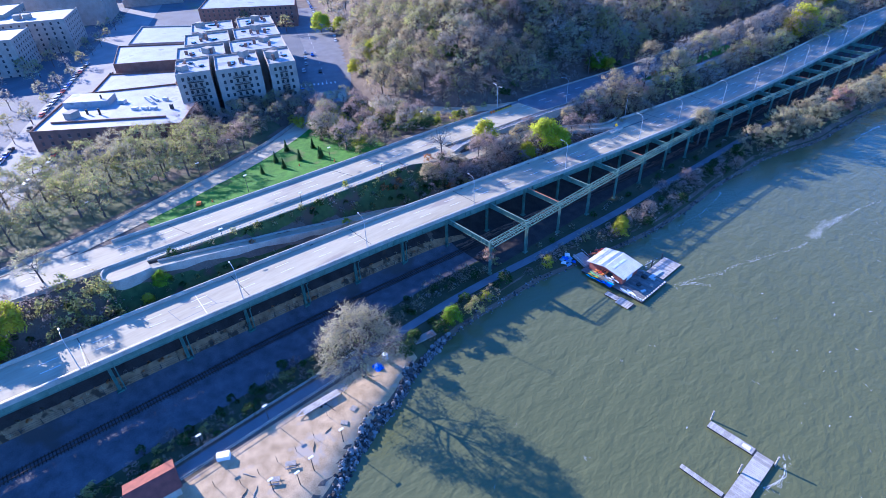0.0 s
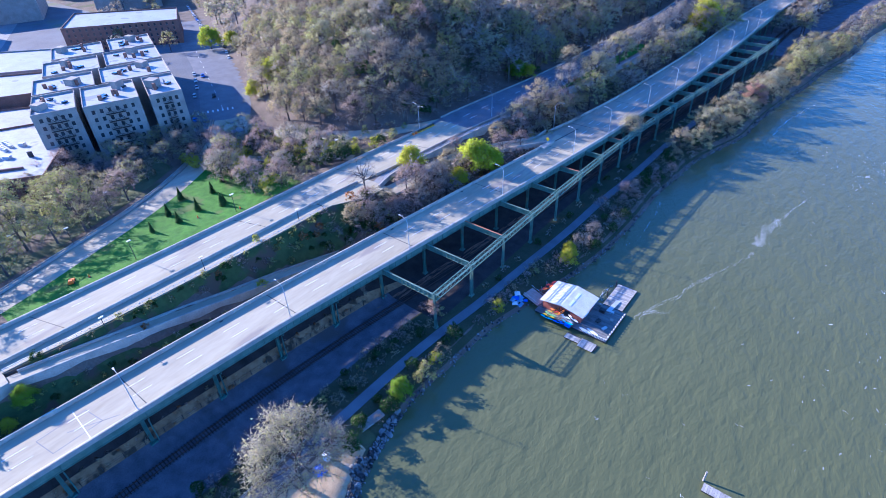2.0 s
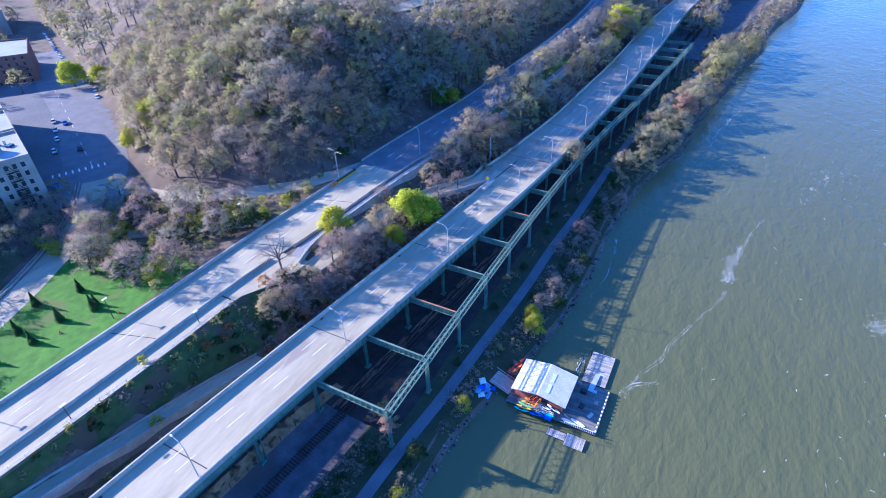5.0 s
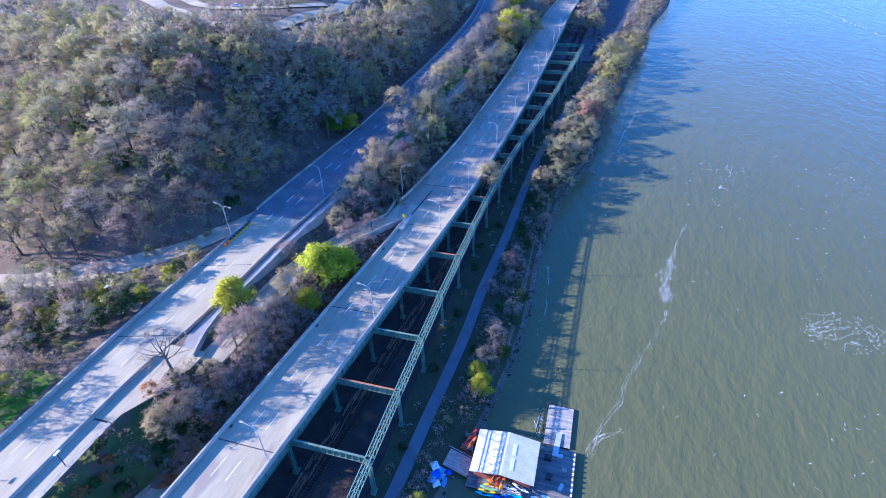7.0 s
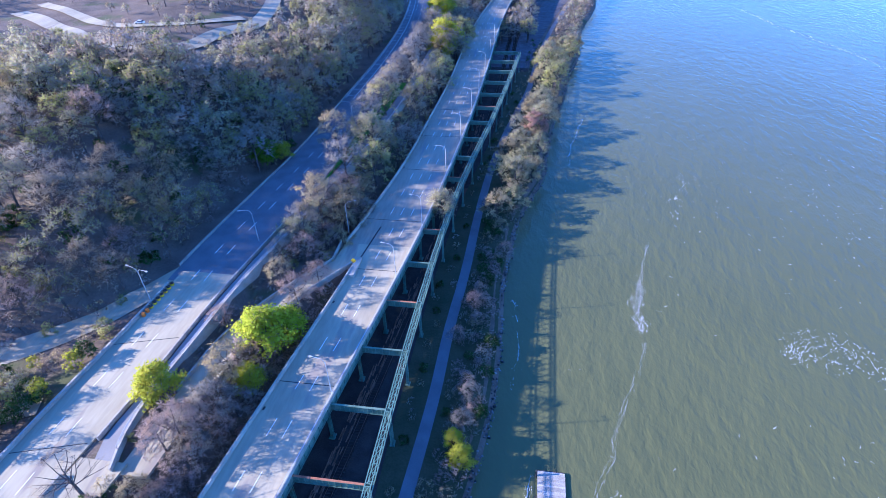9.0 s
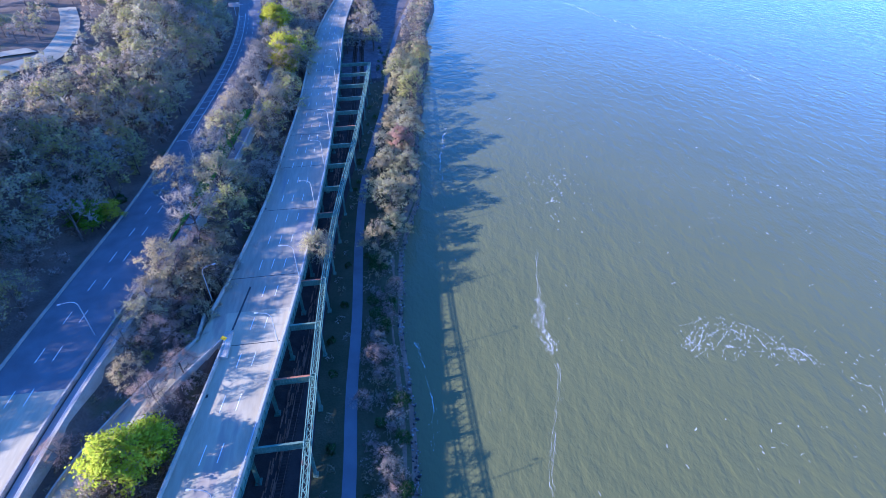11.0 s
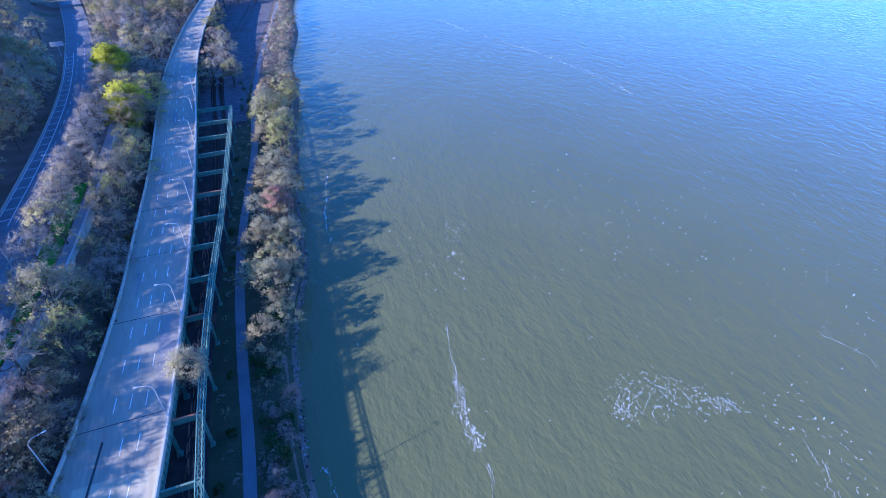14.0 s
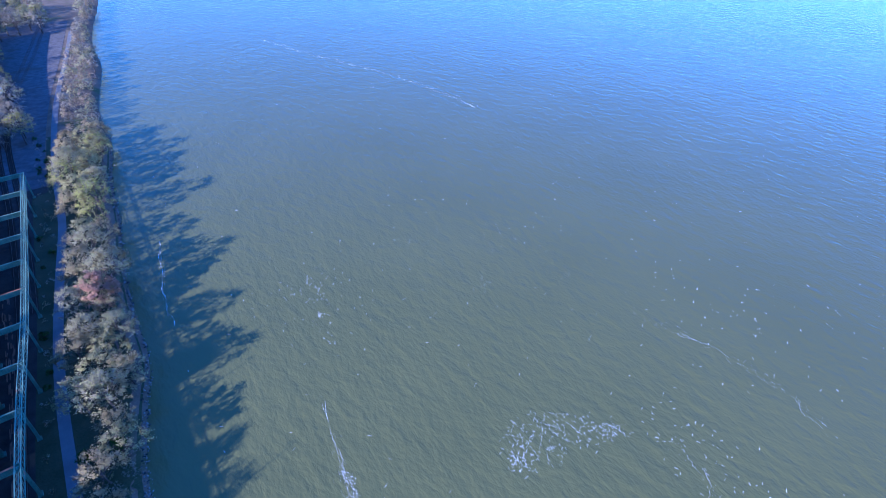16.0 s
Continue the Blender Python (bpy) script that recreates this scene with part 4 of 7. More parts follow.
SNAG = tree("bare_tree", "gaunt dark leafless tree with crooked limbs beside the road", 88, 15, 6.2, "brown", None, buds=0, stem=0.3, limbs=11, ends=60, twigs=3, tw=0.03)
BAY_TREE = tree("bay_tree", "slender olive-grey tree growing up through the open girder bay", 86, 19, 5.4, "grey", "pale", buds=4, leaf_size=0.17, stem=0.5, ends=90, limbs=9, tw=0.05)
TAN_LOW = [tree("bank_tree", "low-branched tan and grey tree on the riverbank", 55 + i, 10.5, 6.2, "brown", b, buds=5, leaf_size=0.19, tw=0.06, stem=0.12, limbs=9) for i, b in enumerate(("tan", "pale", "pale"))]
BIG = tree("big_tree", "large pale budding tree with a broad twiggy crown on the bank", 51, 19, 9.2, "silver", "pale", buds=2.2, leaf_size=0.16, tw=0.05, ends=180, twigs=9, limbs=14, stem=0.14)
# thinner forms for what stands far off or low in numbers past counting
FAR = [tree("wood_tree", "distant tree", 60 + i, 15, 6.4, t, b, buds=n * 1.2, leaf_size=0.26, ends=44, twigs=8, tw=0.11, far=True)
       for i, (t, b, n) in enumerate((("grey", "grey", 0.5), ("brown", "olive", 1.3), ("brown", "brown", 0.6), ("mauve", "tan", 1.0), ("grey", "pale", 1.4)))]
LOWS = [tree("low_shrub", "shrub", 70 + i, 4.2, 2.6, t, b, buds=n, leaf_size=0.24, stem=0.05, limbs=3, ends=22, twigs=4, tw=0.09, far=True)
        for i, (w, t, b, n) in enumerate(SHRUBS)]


def conifer():
    rng = random.Random(7)
    s = Shape()
    for lv in range(13):
        z, w = 0.35 + lv * 0.33, 1.25 * (1 - lv / 13.5)
        for k in range(16):
            a = rng.uniform(0, math.tau)
            p = Vector((0, 0, z + rng.uniform(0.1, 0.35)))
            q = Vector((math.cos(a) * w, math.sin(a) * w, z + rng.uniform(-0.1, 0.2)))
            side = Vector((-math.sin(a), math.cos(a), 0)) * (0.16 + 0.16 * w)
            s.add([tuple(p), tuple(p.lerp(q, 0.6) + side), tuple(q), tuple(p.lerp(q, 0.6) - side)], [(0, 1, 2, 3)])
    root = empty("conifer", "small dark green cone-shaped evergreen on the lawn", "tree", "lawn evergreens")
    Shape().tube([(0, 0, -0.4), (0, 0, 4.4)], [0.12, 0.02], 5).put("trunk", M["bark"], root)
    s.put("crown", TWIG["ivy"], root)
    return root


CONIFER = conifer()
plant_rng = random.Random(5)


def plant(kind, x, y, size=1.0, lift=0.0, group="", wide=1.0):
    """A copy of a tree on the ground at x, y."""
    z = ground(x, y) + lift
    w = size * wide
    ob = copy_thing(kind, pose(x, y, z, 0, 0, plant_rng.uniform(0, 360)) @ Matrix.Diagonal((w, w, size, 1)))
    if group:
        tagged(ob, group=group)
    return ob


def clear(x, y, m=2.5):
    """Whether x, y keeps off roads, path, decks and rails."""
    if DECK_L(y) - m < x < DECK_R(y) + 1:
        return False
    if UP_L(y) - m < x < (WALK(y) if y > 110 else UP_R(y) + WALK_W(y)) + m * 0.6:
        return False
    if abs(x - PATH(y)) < 2 + m * 0.3:
        return False
    if 4 < y < 108 and abs(x - LOW(y)) < 3.2:
        return False
    if 125 < y < 206 and abs(x - RAMP(y)) < 3.6 + m * 0.3:
        return False
    return True


# single trees
for kind, x, y, size in (
    (LEAFY[0], -142.5, 148, 0.78), (LEAFY[3], -364, 206, 1.15), (LEAFY[0], -345, 211, 0.85), (LEAFY[3], -128.6, 168, 1.08), (LEAFY[3], -126.2, 174, 0.8), (LEAFY[0], -128.6, 157.5, 0.62), (SNAG, -143.2, 124.5, 1.0),
    (BARE[1], -178, 104, 0.95), (BARE[3], -195, 103, 0.9), (BUDDING[0], -203, 112, 1.0), (BIG, -88.2, 47, 1.25), (BARE[1], -89, 58, 0.5),
    (LEAFY[0], -79.2, 151, 0.5), (LEAFY[0], -81.8, 155.5, 0.4), (LEAFY[1], -88, 78, 0.5), (SHRUB[3], -87, 86, 1.5), (SHRUB[4], -87.5, 92, 1.0), (SHRUB[4], -85.5, 119.0, 1.15), (THICKET[0], -87.2, 123.5, 0.5), (THICKET[1], -85.6, 122.3, 0.42), (THICKET[0], -86.5, 136.5, 0.45), (SHRUB[0], -87.5, 128.5, 0.8), (SHRUB[0], -85.3, 133.5, 0.6), (SHRUB[3], -84.6, 139.5, 0.7),
    (BAY_TREE, -95.6, 238.5, 1.0), (RED, -64.8, 320, 1.3), (TAN_LOW[0], -71, 300, 0.95), (TAN_LOW[2], -74, 279, 0.95), (TAN_LOW[2], -65, 281, 0.75), (TAN_LOW[0], -76, 243, 0.6),
    (BARE[1], -73.5, 229, 0.5), (BARE[1], -81, 200, 0.55), (BARE[3], -80, 207, 0.4), (BARE[1], -84.5, 187, 0.45), (BARE[3], -79, 168, 0.5), (BARE[0], -80, 160, 0.5),
    (BUDDING[2], -127, 266, 1.35), (BUDDING[1], -138.5, 262, 1.2), (TAN_LOW[1], -129, 300, 1.6), (BARE[0], -131, 246, 1.3),  (BUDDING[2], -132, 218, 0.85), (BARE[3], -124, 205, 0.7), (BARE[1], -114.5, 242, 0.8), (BARE[0], -121, 232, 0.8),
    (BARE[3], -132, 342, 1.05), (BARE[0], -130, 360, 1.05), (BUDDING[3], -131, 330, 0.95), (LEAFY[0], -118, 408, 1.65), (LEAFY[0], -119.5, 398, 1.2), (LEAFY[0], -128, 462, 1.5), (BUDDING[0], -116, 352, 0.8), (BUDDING[2], -112.5, 318, 0.6),
    (LEAFY[1], -163, 252, 0.85), (LEAFY[0], -158, 256, 0.6), (LEAFY[0], -258, 176, 1.0), (LEAFY[0], -262, 166, 0.75),
    (LEAFY[1], -145.5, 19, 0.42), (LEAFY[0], -143.5, 14, 0.28), (LEAFY[0], -151, -17, 0.85), (LEAFY[1], -147, -22, 0.7), (BUDDING[2], -164, -6, 0.8), (SHRUB[5], -135, 262, 0.9),
    (SHRUB[4], -140.5, 78, 0.75), (SHRUB[4], -150, 85, 0.65), (SHRUB[5], -144, 104, 0.65), (SHRUB[4], -137.5, 68, 0.5), (SHRUB[5], -146, 47, 0.5),
    (BARE[1], -137, 118, 0.62), (BARE[1], -135, 136, 0.66), (BARE[1], -133, 127, 0.6), (BUDDING[1], -139, 114, 0.55), (BARE[1], -131, 150, 0.6),
):
    plant(kind, x, y, size)

for i, (x, y, sz) in enumerate(((-128, 213, 0.6), (-132.5, 226, 0.66), (-125.5, 223, 0.6), (-135.5, 208, 0.5), (-123.5, 231, 0.6), (-129, 236, 0.7), (-131.8, 157, 0.6), (-131, 146, 0.65), (-133.5, 139, 0.62), (-128.5, 150, 0.5), (-137.5, 114, 0.5), (-134.5, 120, 0.52), (-139.5, 121, 0.46), (-132, 128, 0.5), (-136, 127, 0.42), (-130.5, 137, 0.5), (-133.5, 142, 0.45), (-128.5, 146, 0.5), (-131.5, 152, 0.5), (-126, 153, 0.42), (-127, 184, 0.5), (-123.5, 192, 0.42), (-133, 190, 0.5), (-136.5, 199, 0.5), (-130, 201, 0.55), (-141, 172, 0.4))):
    plant((BARE[1], BARE[1], BUDDING[1], BARE[3])[i % 4], x, y, sz * 1.25, wide=1.15)
for x, y, s in ((-196, 103, 0.9), (-191, 96, 1.0), (-184, 86, 1.1), (-196.5, 87, 1.1), (-189.5, 78.5, 1.05), (-179.5, 92.5, 1.15), (-182, 78, 1.0), (-184, 70, 0.85), (-181, 94, 0.9)):
    plant(CONIFER, x, y, s)


def joined(kinds, name, label, spots):
    """Many trees of several kinds in one mesh, of kind stuff. spots: (index of kind, x, y, size, turn)."""
    vs, fs, mi, mats, base, nn = [], [], [], [], 0, []
    for k, kind in enumerate(kinds):
        for ob in kind.children:
            me = ob.data
            co = np.empty(len(me.vertices) * 3)
            me.vertices.foreach_get("co", co)
            co = co.reshape(-1, 3)
            nor = ROUND.get(me.name)
            if nor is None:
                nor = np.array([tuple(v.normal) for v in me.vertices])
            polys = [tuple(p.vertices) for p in me.polygons]
            slots = []
            for m in me.materials:
                if m not in mats:
                    mats.append(m)
                slots.append(mats.index(m))
            pm = [slots[p.material_index] for p in me.polygons]
            for j, x, y, size, turn in spots:
                if j != k:
                    continue
                c, s = math.cos(turn) * size, math.sin(turn) * size
                w = np.stack([co[:, 0] * c - co[:, 1] * s + x, co[:, 0] * s + co[:, 1] * c + y, co[:, 2] * size + ground(x, y) - 0.2], 1)
                vs += w.tolist()
                c, s = math.cos(turn), math.sin(turn)
                nn += np.stack([nor[:, 0] * c - nor[:, 1] * s, nor[:, 0] * s + nor[:, 1] * c, nor[:, 2]], 1).tolist()
                fs += [tuple(i + base for i in p) for p in polys]
                mi += pm
                base += len(co)
    ob = put(name, vs, fs, mats[0], smooth=True)
    ob.data.normals_split_custom_set_from_vertices(nn)
    for m in mats[1:]:
        ob.data.materials.append(m)
    ob.data.polygons.foreach_set("material_index", mi)
    return tagged(ob, label, "vegetation", kind="stuff")


def scatter(kinds, x0, x1, y0, y1, gap, lo, hi, keep, seed, group, most=9999, stuff=""):
    """Plants trees at even but irregular spacing where keep(x, y) holds; with stuff, all in one mesh of that name."""
    rng, cell, n, spots = random.Random(seed), {}, 0, []
    for _ in range(int((x1 - x0) * (y1 - y0) / gap**2 * 4)):
        x, y = rng.uniform(x0, x1), rng.uniform(y0, y1)
        if not keep(x, y):
            continue
        c = (int(x // gap), int(y // gap))
        if any((x - a) ** 2 + (y - b) ** 2 < gap**2 for i in (-1, 0, 1) for j in (-1, 0, 1) for a, b in cell.get((c[0] + i, c[1] + j), ())):
            continue
        cell.setdefault(c, []).append((x, y))
        if stuff:
            spots.append((rng.randrange(len(kinds)), x, y, rng.uniform(lo, hi) * low_by_road(x, y), rng.uniform(0, 6.28)))
        else:
            plant(rng.choice(kinds), x, y, rng.uniform(lo, hi) * low_by_road(x, y), -0.2, group)
        n += 1
        if n >= most:
            break
    if stuff:
        joined(kinds, stuff, group, spots)


def on_hill(x, y):
    return x < UP_L(y) - 7 and y > FOOT(max(-900, min(-130, x))) + 5


def street_side(x, y):
    return x < UP_L(y) - 14 and not on_hill(x, y + 12)


def off_top_road(x, y):
    return all((x - a) ** 2 + (y - b) ** 2 > (80 if y > 250 else 40) for a, b in TOP_ROAD)


TOP_ROAD = fine([(-330, 345), (-285, 318), (-256, 299), (-231, 295), (-216, 305), (-211, 328), (-206, 356), (-214, 395), (-226, 425)], 8.0) + fine([(-330, 362), (-290, 338), (-261, 323), (-237, 329), (-225, 339), (-214, 356)], 8.0) + fine([(-226, 186), (-208, 196), (-197, 208), (-193, 222)], 4.0)
HILL_ROAD = [q for q in TOP_ROAD if q[1] > 250]


def low_by_road(x, y):
    """Trees stay low beside the hilltop road."""
    d = min(math.hypot(x - a, y - b) for a, b in HILL_ROAD)
    return min(1.0, max(0.42, (d - 6) / 26))


WOODS = [BARE[0], BARE[1], BARE[2], BARE[3], BUDDING[0], BUDDING[0], BUDDING[2], BUDDING[3], BUDDING[1], BUDDING[4], BARE[2], BUDDING[0], BUDDING[1]]
EDGE = [BUDDING[4], BUDDING[0], BUDDING[4], BARE[2], BUDDING[1]]
near_hill = lambda x, y: on_hill(x, y) and off_top_road(x, y)
scatter(WOODS, -235, -150, 140, 236, 7.0, 0.8, 1.2, lambda x, y: near_hill(x, y) and not (x < -205 and y < 190), 1, "hill wood", 300)
scatter([FAR[0], FAR[1], FAR[2], FAR[4], FAR[1], FAR[3]], -262, -150, 225, 330, 5.6, 0.85, 1.35, lambda x, y: near_hill(x, y) and y > 233, 22, "leafless wood covering the steep hillside", 700, "hillside_woods")
scatter(EDGE, -335, -200, 140, 270, 6.6, 0.75, 1.2, lambda x, y: near_hill(x, y) and (x < -262 or (x < -230 and y < 240) or (x < -205 and y < 190)), 21, "hill edge wood", 120)
scatter([FAR[0], FAR[2], FAR[1], FAR[4]], -420, -150, 200, 560, 8.8, 0.85, 1.25, lambda x, y: near_hill(x, y) and (y > 328 or (x < -262 and y > 268) or x < -333), 2, "leafless wood over the hill behind the roadway", 170, "far_woods")
scatter([FAR[1], FAR[0], FAR[2]], -620, -165, 470, 820, 15, 1.1, 1.6, on_hill, 28, "distant wood beyond the hilltop road", 80, "distant_woods")
scatter([FAR[1], FAR[0], FAR[3], FAR[4]], -235, -150, 326, 480, 6.2, 1.0, 1.45, near_hill, 27, "wood on the slope above the far roadway", 230, "slope_woods")
scatter([LOWS[2], LOWS[0], LOWS[6], LOWS[1], LOWS[3], LOWS[6], LOWS[1]], -240, -150, 145, 330, 4.2, 0.7, 1.4, lambda x, y: x < UP_L(y) - 7 and on_hill(x - 4, y + 4), 3, "low undergrowth below the hill trees", 420, "undergrowth")
# strip between the two roadways
MID = [BARE[0], TAN_LOW[0], BUDDING[2], TAN_LOW[1], BUDDING[3], BUDDING[1], BUDDING[4], BUDDING[0]]
scatter(MID, -145, -95, 205, 470, 6.2, 0.95, 1.4, lambda x, y: clear(x, y, 3.5) and WALK(y) + 2 < x < DECK_L(y) - 3.5, 4, "median trees", 130)
scatter([BARE[3], BARE[0], BUDDING[3], BARE[0]], -145, -110, 240, 480, 7.0, 0.8, 1.2, lambda x, y: UP_R(y) + 4 < x < WALK(y) - 5, 15, "median trees", 45)
scatter([LOWS[0], LOWS[1], LOWS[6], LOWS[6], LOWS[3]], -165, -105, 100, 330, 3.2, 0.4, 0.8, lambda x, y: clear(x, y, 1.5) and UP_R(y) < x < DECK_L(y) - 1 and (y > 108 or x > LOW(y) + 3.4 or y < 8), 5, "tangled leafless brush between the roadways", 320, "brush")
scatter([LOWS[2], LOWS[3], LOWS[0], LOWS[2], LOWS[6]], -165, -130, 10, 128, 2.0, 0.4, 0.75, lambda x, y: clear(x, y, 1.2) and UP_R(y) + WALK_W(y) + 0.8 < x < LOW(y) - 2.6 or (108 < y < 128 and UP_R(y) + 10 < x < DECK_L(y) - 3), 6, "dark green ivy and low shrubs on the slope", 420, "ivy")
scatter([SHRUB[0], SHRUB[3], SHRUB[2], SHRUB[6], SHRUB[5]], -165, -132, 22, 128, 4.0, 0.45, 0.95, lambda x, y: UP_R(y) + WALK_W(y) + 1.4 < x < (LOW(y) - 3 if y < 106 else DECK_L(y) - 4), 35, "slope shrubs", 75)
scatter([FAR[0], FAR[3], FAR[4], FAR[1]], -180, -70, 470, 690, 8.0, 0.9, 1.3, lambda x, y: clear(x, y, 3) and x > UP_R(y), 7, "budding trees between the far roadways", 110, "far_median_woods")
scatter([LOWS[0], LOWS[3], LOWS[2], LOWS[1]], -165, -105, -60, 100, 2.2, 0.22, 0.5, lambda x, y: clear(x, y, 1.5) and UP_R(y) < x < DECK_L(y) - 1 and (x > LOW(y) + 3.4 or y < 6), 25, "low brush on the bank below the lower path", 340, "low_brush")
scatter([LOWS[1], LOWS[0], LOWS[6], LOWS[3], LOWS[3], LOWS[6]], -180, -125, -80, 7, 2.8, 0.8, 1.45, lambda x, y: UP_R(y) + 2 < x < DECK_L(y) - 2, 26, "leafless and green brush on the bank beside the deck", 200, "bank_brush")
scatter(THICKET, -150, -105, 107, 206, 3.3, 0.6, 1.05, lambda x, y: clear(x, y, 0.8) and max(DECK_L(y) - 12, UP_R(y) + 8) < x < DECK_L(y) - 1.6, 31, "thicket beside the deck", 120)
scatter([SHRUB[3], SHRUB[2], SHRUB[4], SHRUB[0], SHRUB[3]], -215, -160, 140, 176, 3.4, 0.7, 1.3, lambda x, y: x < UP_L(y) - 2.5 and y < FOOT(x) - 13, 32, "roadside shrubs", 70)
scatter([LOWS[0], LOWS[6], LOWS[1], LOWS[3], LOWS[0], LOWS[2]], -112, -92, -60, 100, 2.0, 0.3, 0.62, lambda x, y: PATH(y) - 9.5 < x < PATH(y) - 3.2, 33, "low dark brush between the tracks and the footpath", 420, "trackside_brush")
scatter([LOWS[0], LOWS[5], LOWS[0], LOWS[6]], -138, -118, -60, 98, 1.5, 0.16, 0.34, lambda x, y: FEN(y) - 2.6 < x < FEN(y) - 0.1, 34, "dry straw-coloured brush under the deck edge", 330, "dry_brush")
scatter([FAR[0], FAR[3], FAR[1], FAR[4]], -190, -110, 470, 700, 8.0, 0.8, 1.2, lambda x, y: UP_R(y) + 5 < x < WALK(y) - 5, 37, "trees between the far upper road and its walkway", 45, "far_verge_trees")
scatter([FAR[0], FAR[3], FAR[4], FAR[1]], -150, -30, 690, 800, 8.5, 1.0, 1.4, lambda x, y: x < PATH(y) - 4, 38, "wood closing the view where the roadway bends away", 75, "bend_woods")
# riverbank
for i in range(15):
    y = 158 + 5.1 * i + 2 * math.sin(i * 2.1)
    plant(THICKET[i % 3], SHORE(y) - 6.2 + 1.6 * math.sin(i * 1.7), y, 0.62 + 0.16 * math.sin(i * 2.9), group="riverbank shrubs")
scatter([TAN_LOW[0], TAN_LOW[1], TAN_LOW[2], TAN_LOW[1], BUDDING[2], TAN_LOW[0], BUDDING[4]], -80, 20, 250, 460, 6.2, 0.85, 1.3, lambda x, y: PATH(y) + 6 < x < SHORE(y) - 2.5, 8, "riverbank trees", 90)
scatter([FAR[3], FAR[4], FAR[0]], -60, 60, 460, 800, 6.0, 0.5, 0.75, lambda x, y: PATH(y) + 5 < x < SHORE(y) - 2, 18, "pale budding trees along the far riverbank", 130, "far_bank_trees")
scatter([SHRUB[1], SHRUB[6], SHRUB[0], SHRUB[2]], -98, -60, 58, 262, 3.0, 0.6, 1.35, lambda x, y: PATH(y) + 3.4 < x < SHORE(y) - 2.4 and not (116 < y < 140 and x > -86), 9, "riverbank shrubs", 170)
scatter([SHRUB[1], SHRUB[0], SHRUB[2], SHRUB[3], SHRUB[6]], -112, -92, -60, 110, 3.4, 0.5, 1.0, lambda x, y: PATH(y) - 11 < x < PATH(y) - 2.8, 10, "trackside shrubs", 70)
scatter([LOWS[2], LOWS[1], LOWS[0]], -100, -60, 105, 480, 4.0, 0.35, 0.7, lambda x, y: TRUSS(y) + 1.2 < x < PATH(y) - 2.4, 19, "low green scrub beside the footpath", 90, "scrub")
# street side
scatter([FAR[4], FAR[1], FAR[0], FAR[4]], -660, -385, 205, 372, 13.5, 1.0, 1.5, lambda x, y: y > 0.45 * (-x - 375) + 222 and x < -400 - 0.2 * (y - 240), 36, "hazy green park trees beyond the street", 105, "park_woods")
scatter([BUDDING[4], BUDDING[4], BARE[2], BUDDING[0], BUDDING[3], BUDDING[4]], -262, -180, -40, 62, 8.0, 0.9, 1.3, lambda x, y: x < -188 - 0.27 * max(0, y) and x > -240 - 0.25 * max(0, y - 40), 11, "street park trees", 85)
scatter([BUDDING[1], BARE[2], BARE[1], BUDDING[0]], -262, -200, 58, 128, 6.0, 0.6, 0.95, lambda x, y: x < -203 - 0.5 * (y - 60) and x > -254 + 0.1 * (y - 60), 12, "street park trees", 55)
scatter([SHRUB[2], SHRUB[3], SHRUB[4], SHRUB[0]], -225, -165, 104, 146, 3.4, 0.8, 1.45, lambda x, y: x < UP_L(y) - 3 and y < FOOT(x) - 9, 13, "roadside shrubs", 100)
scatter([BARE[1], BUDDING[0], BARE[0], BARE[1]], -235, -172, 106, 148, 7.0, 0.6, 0.95, lambda x, y: x < UP_L(y) - 8 and y < FOOT(x) - 9, 14, "roadside trees", 26)
scatter([FAR[1], FAR[0], FAR[4]], -520, -258, -60, 60, 9, 0.6, 0.95, lambda x, y: y < -0.46 * (x + 262) - 26 and x > -480, 16, "street trees beyond the parking", 75, "street_trees")
joined([FAR[1], FAR[4], FAR[0]], "kerb_trees", "budding street trees along the parked cars", [(i % 3, -250 - 11 * i + 9 * (i % 2), -25 + 5.4 * i + 4 * (i % 2), 0.5 + 0.07 * (i % 4), i * 1.3) for i in range(26)])
scatter([FAR[0], FAR[1], FAR[2]], -900, -380, 150, 420, 14, 0.7, 1.0, lambda x, y: y < FOOT(x) - 30 and y > -0.45 * (x + 262) + 96, 17, "street trees among the far blocks", 70, "far_street_trees")
for kind in FAR + LOWS + BARE + BUDDING + LEAFY + SHRUB + TAN_LOW + THICKET + [RED, BIG, CONIFER, BAY_TREE, SNAG]:
    for ob in (*kind.children_recursive, kind):
        bpy.data.objects.remove(ob)

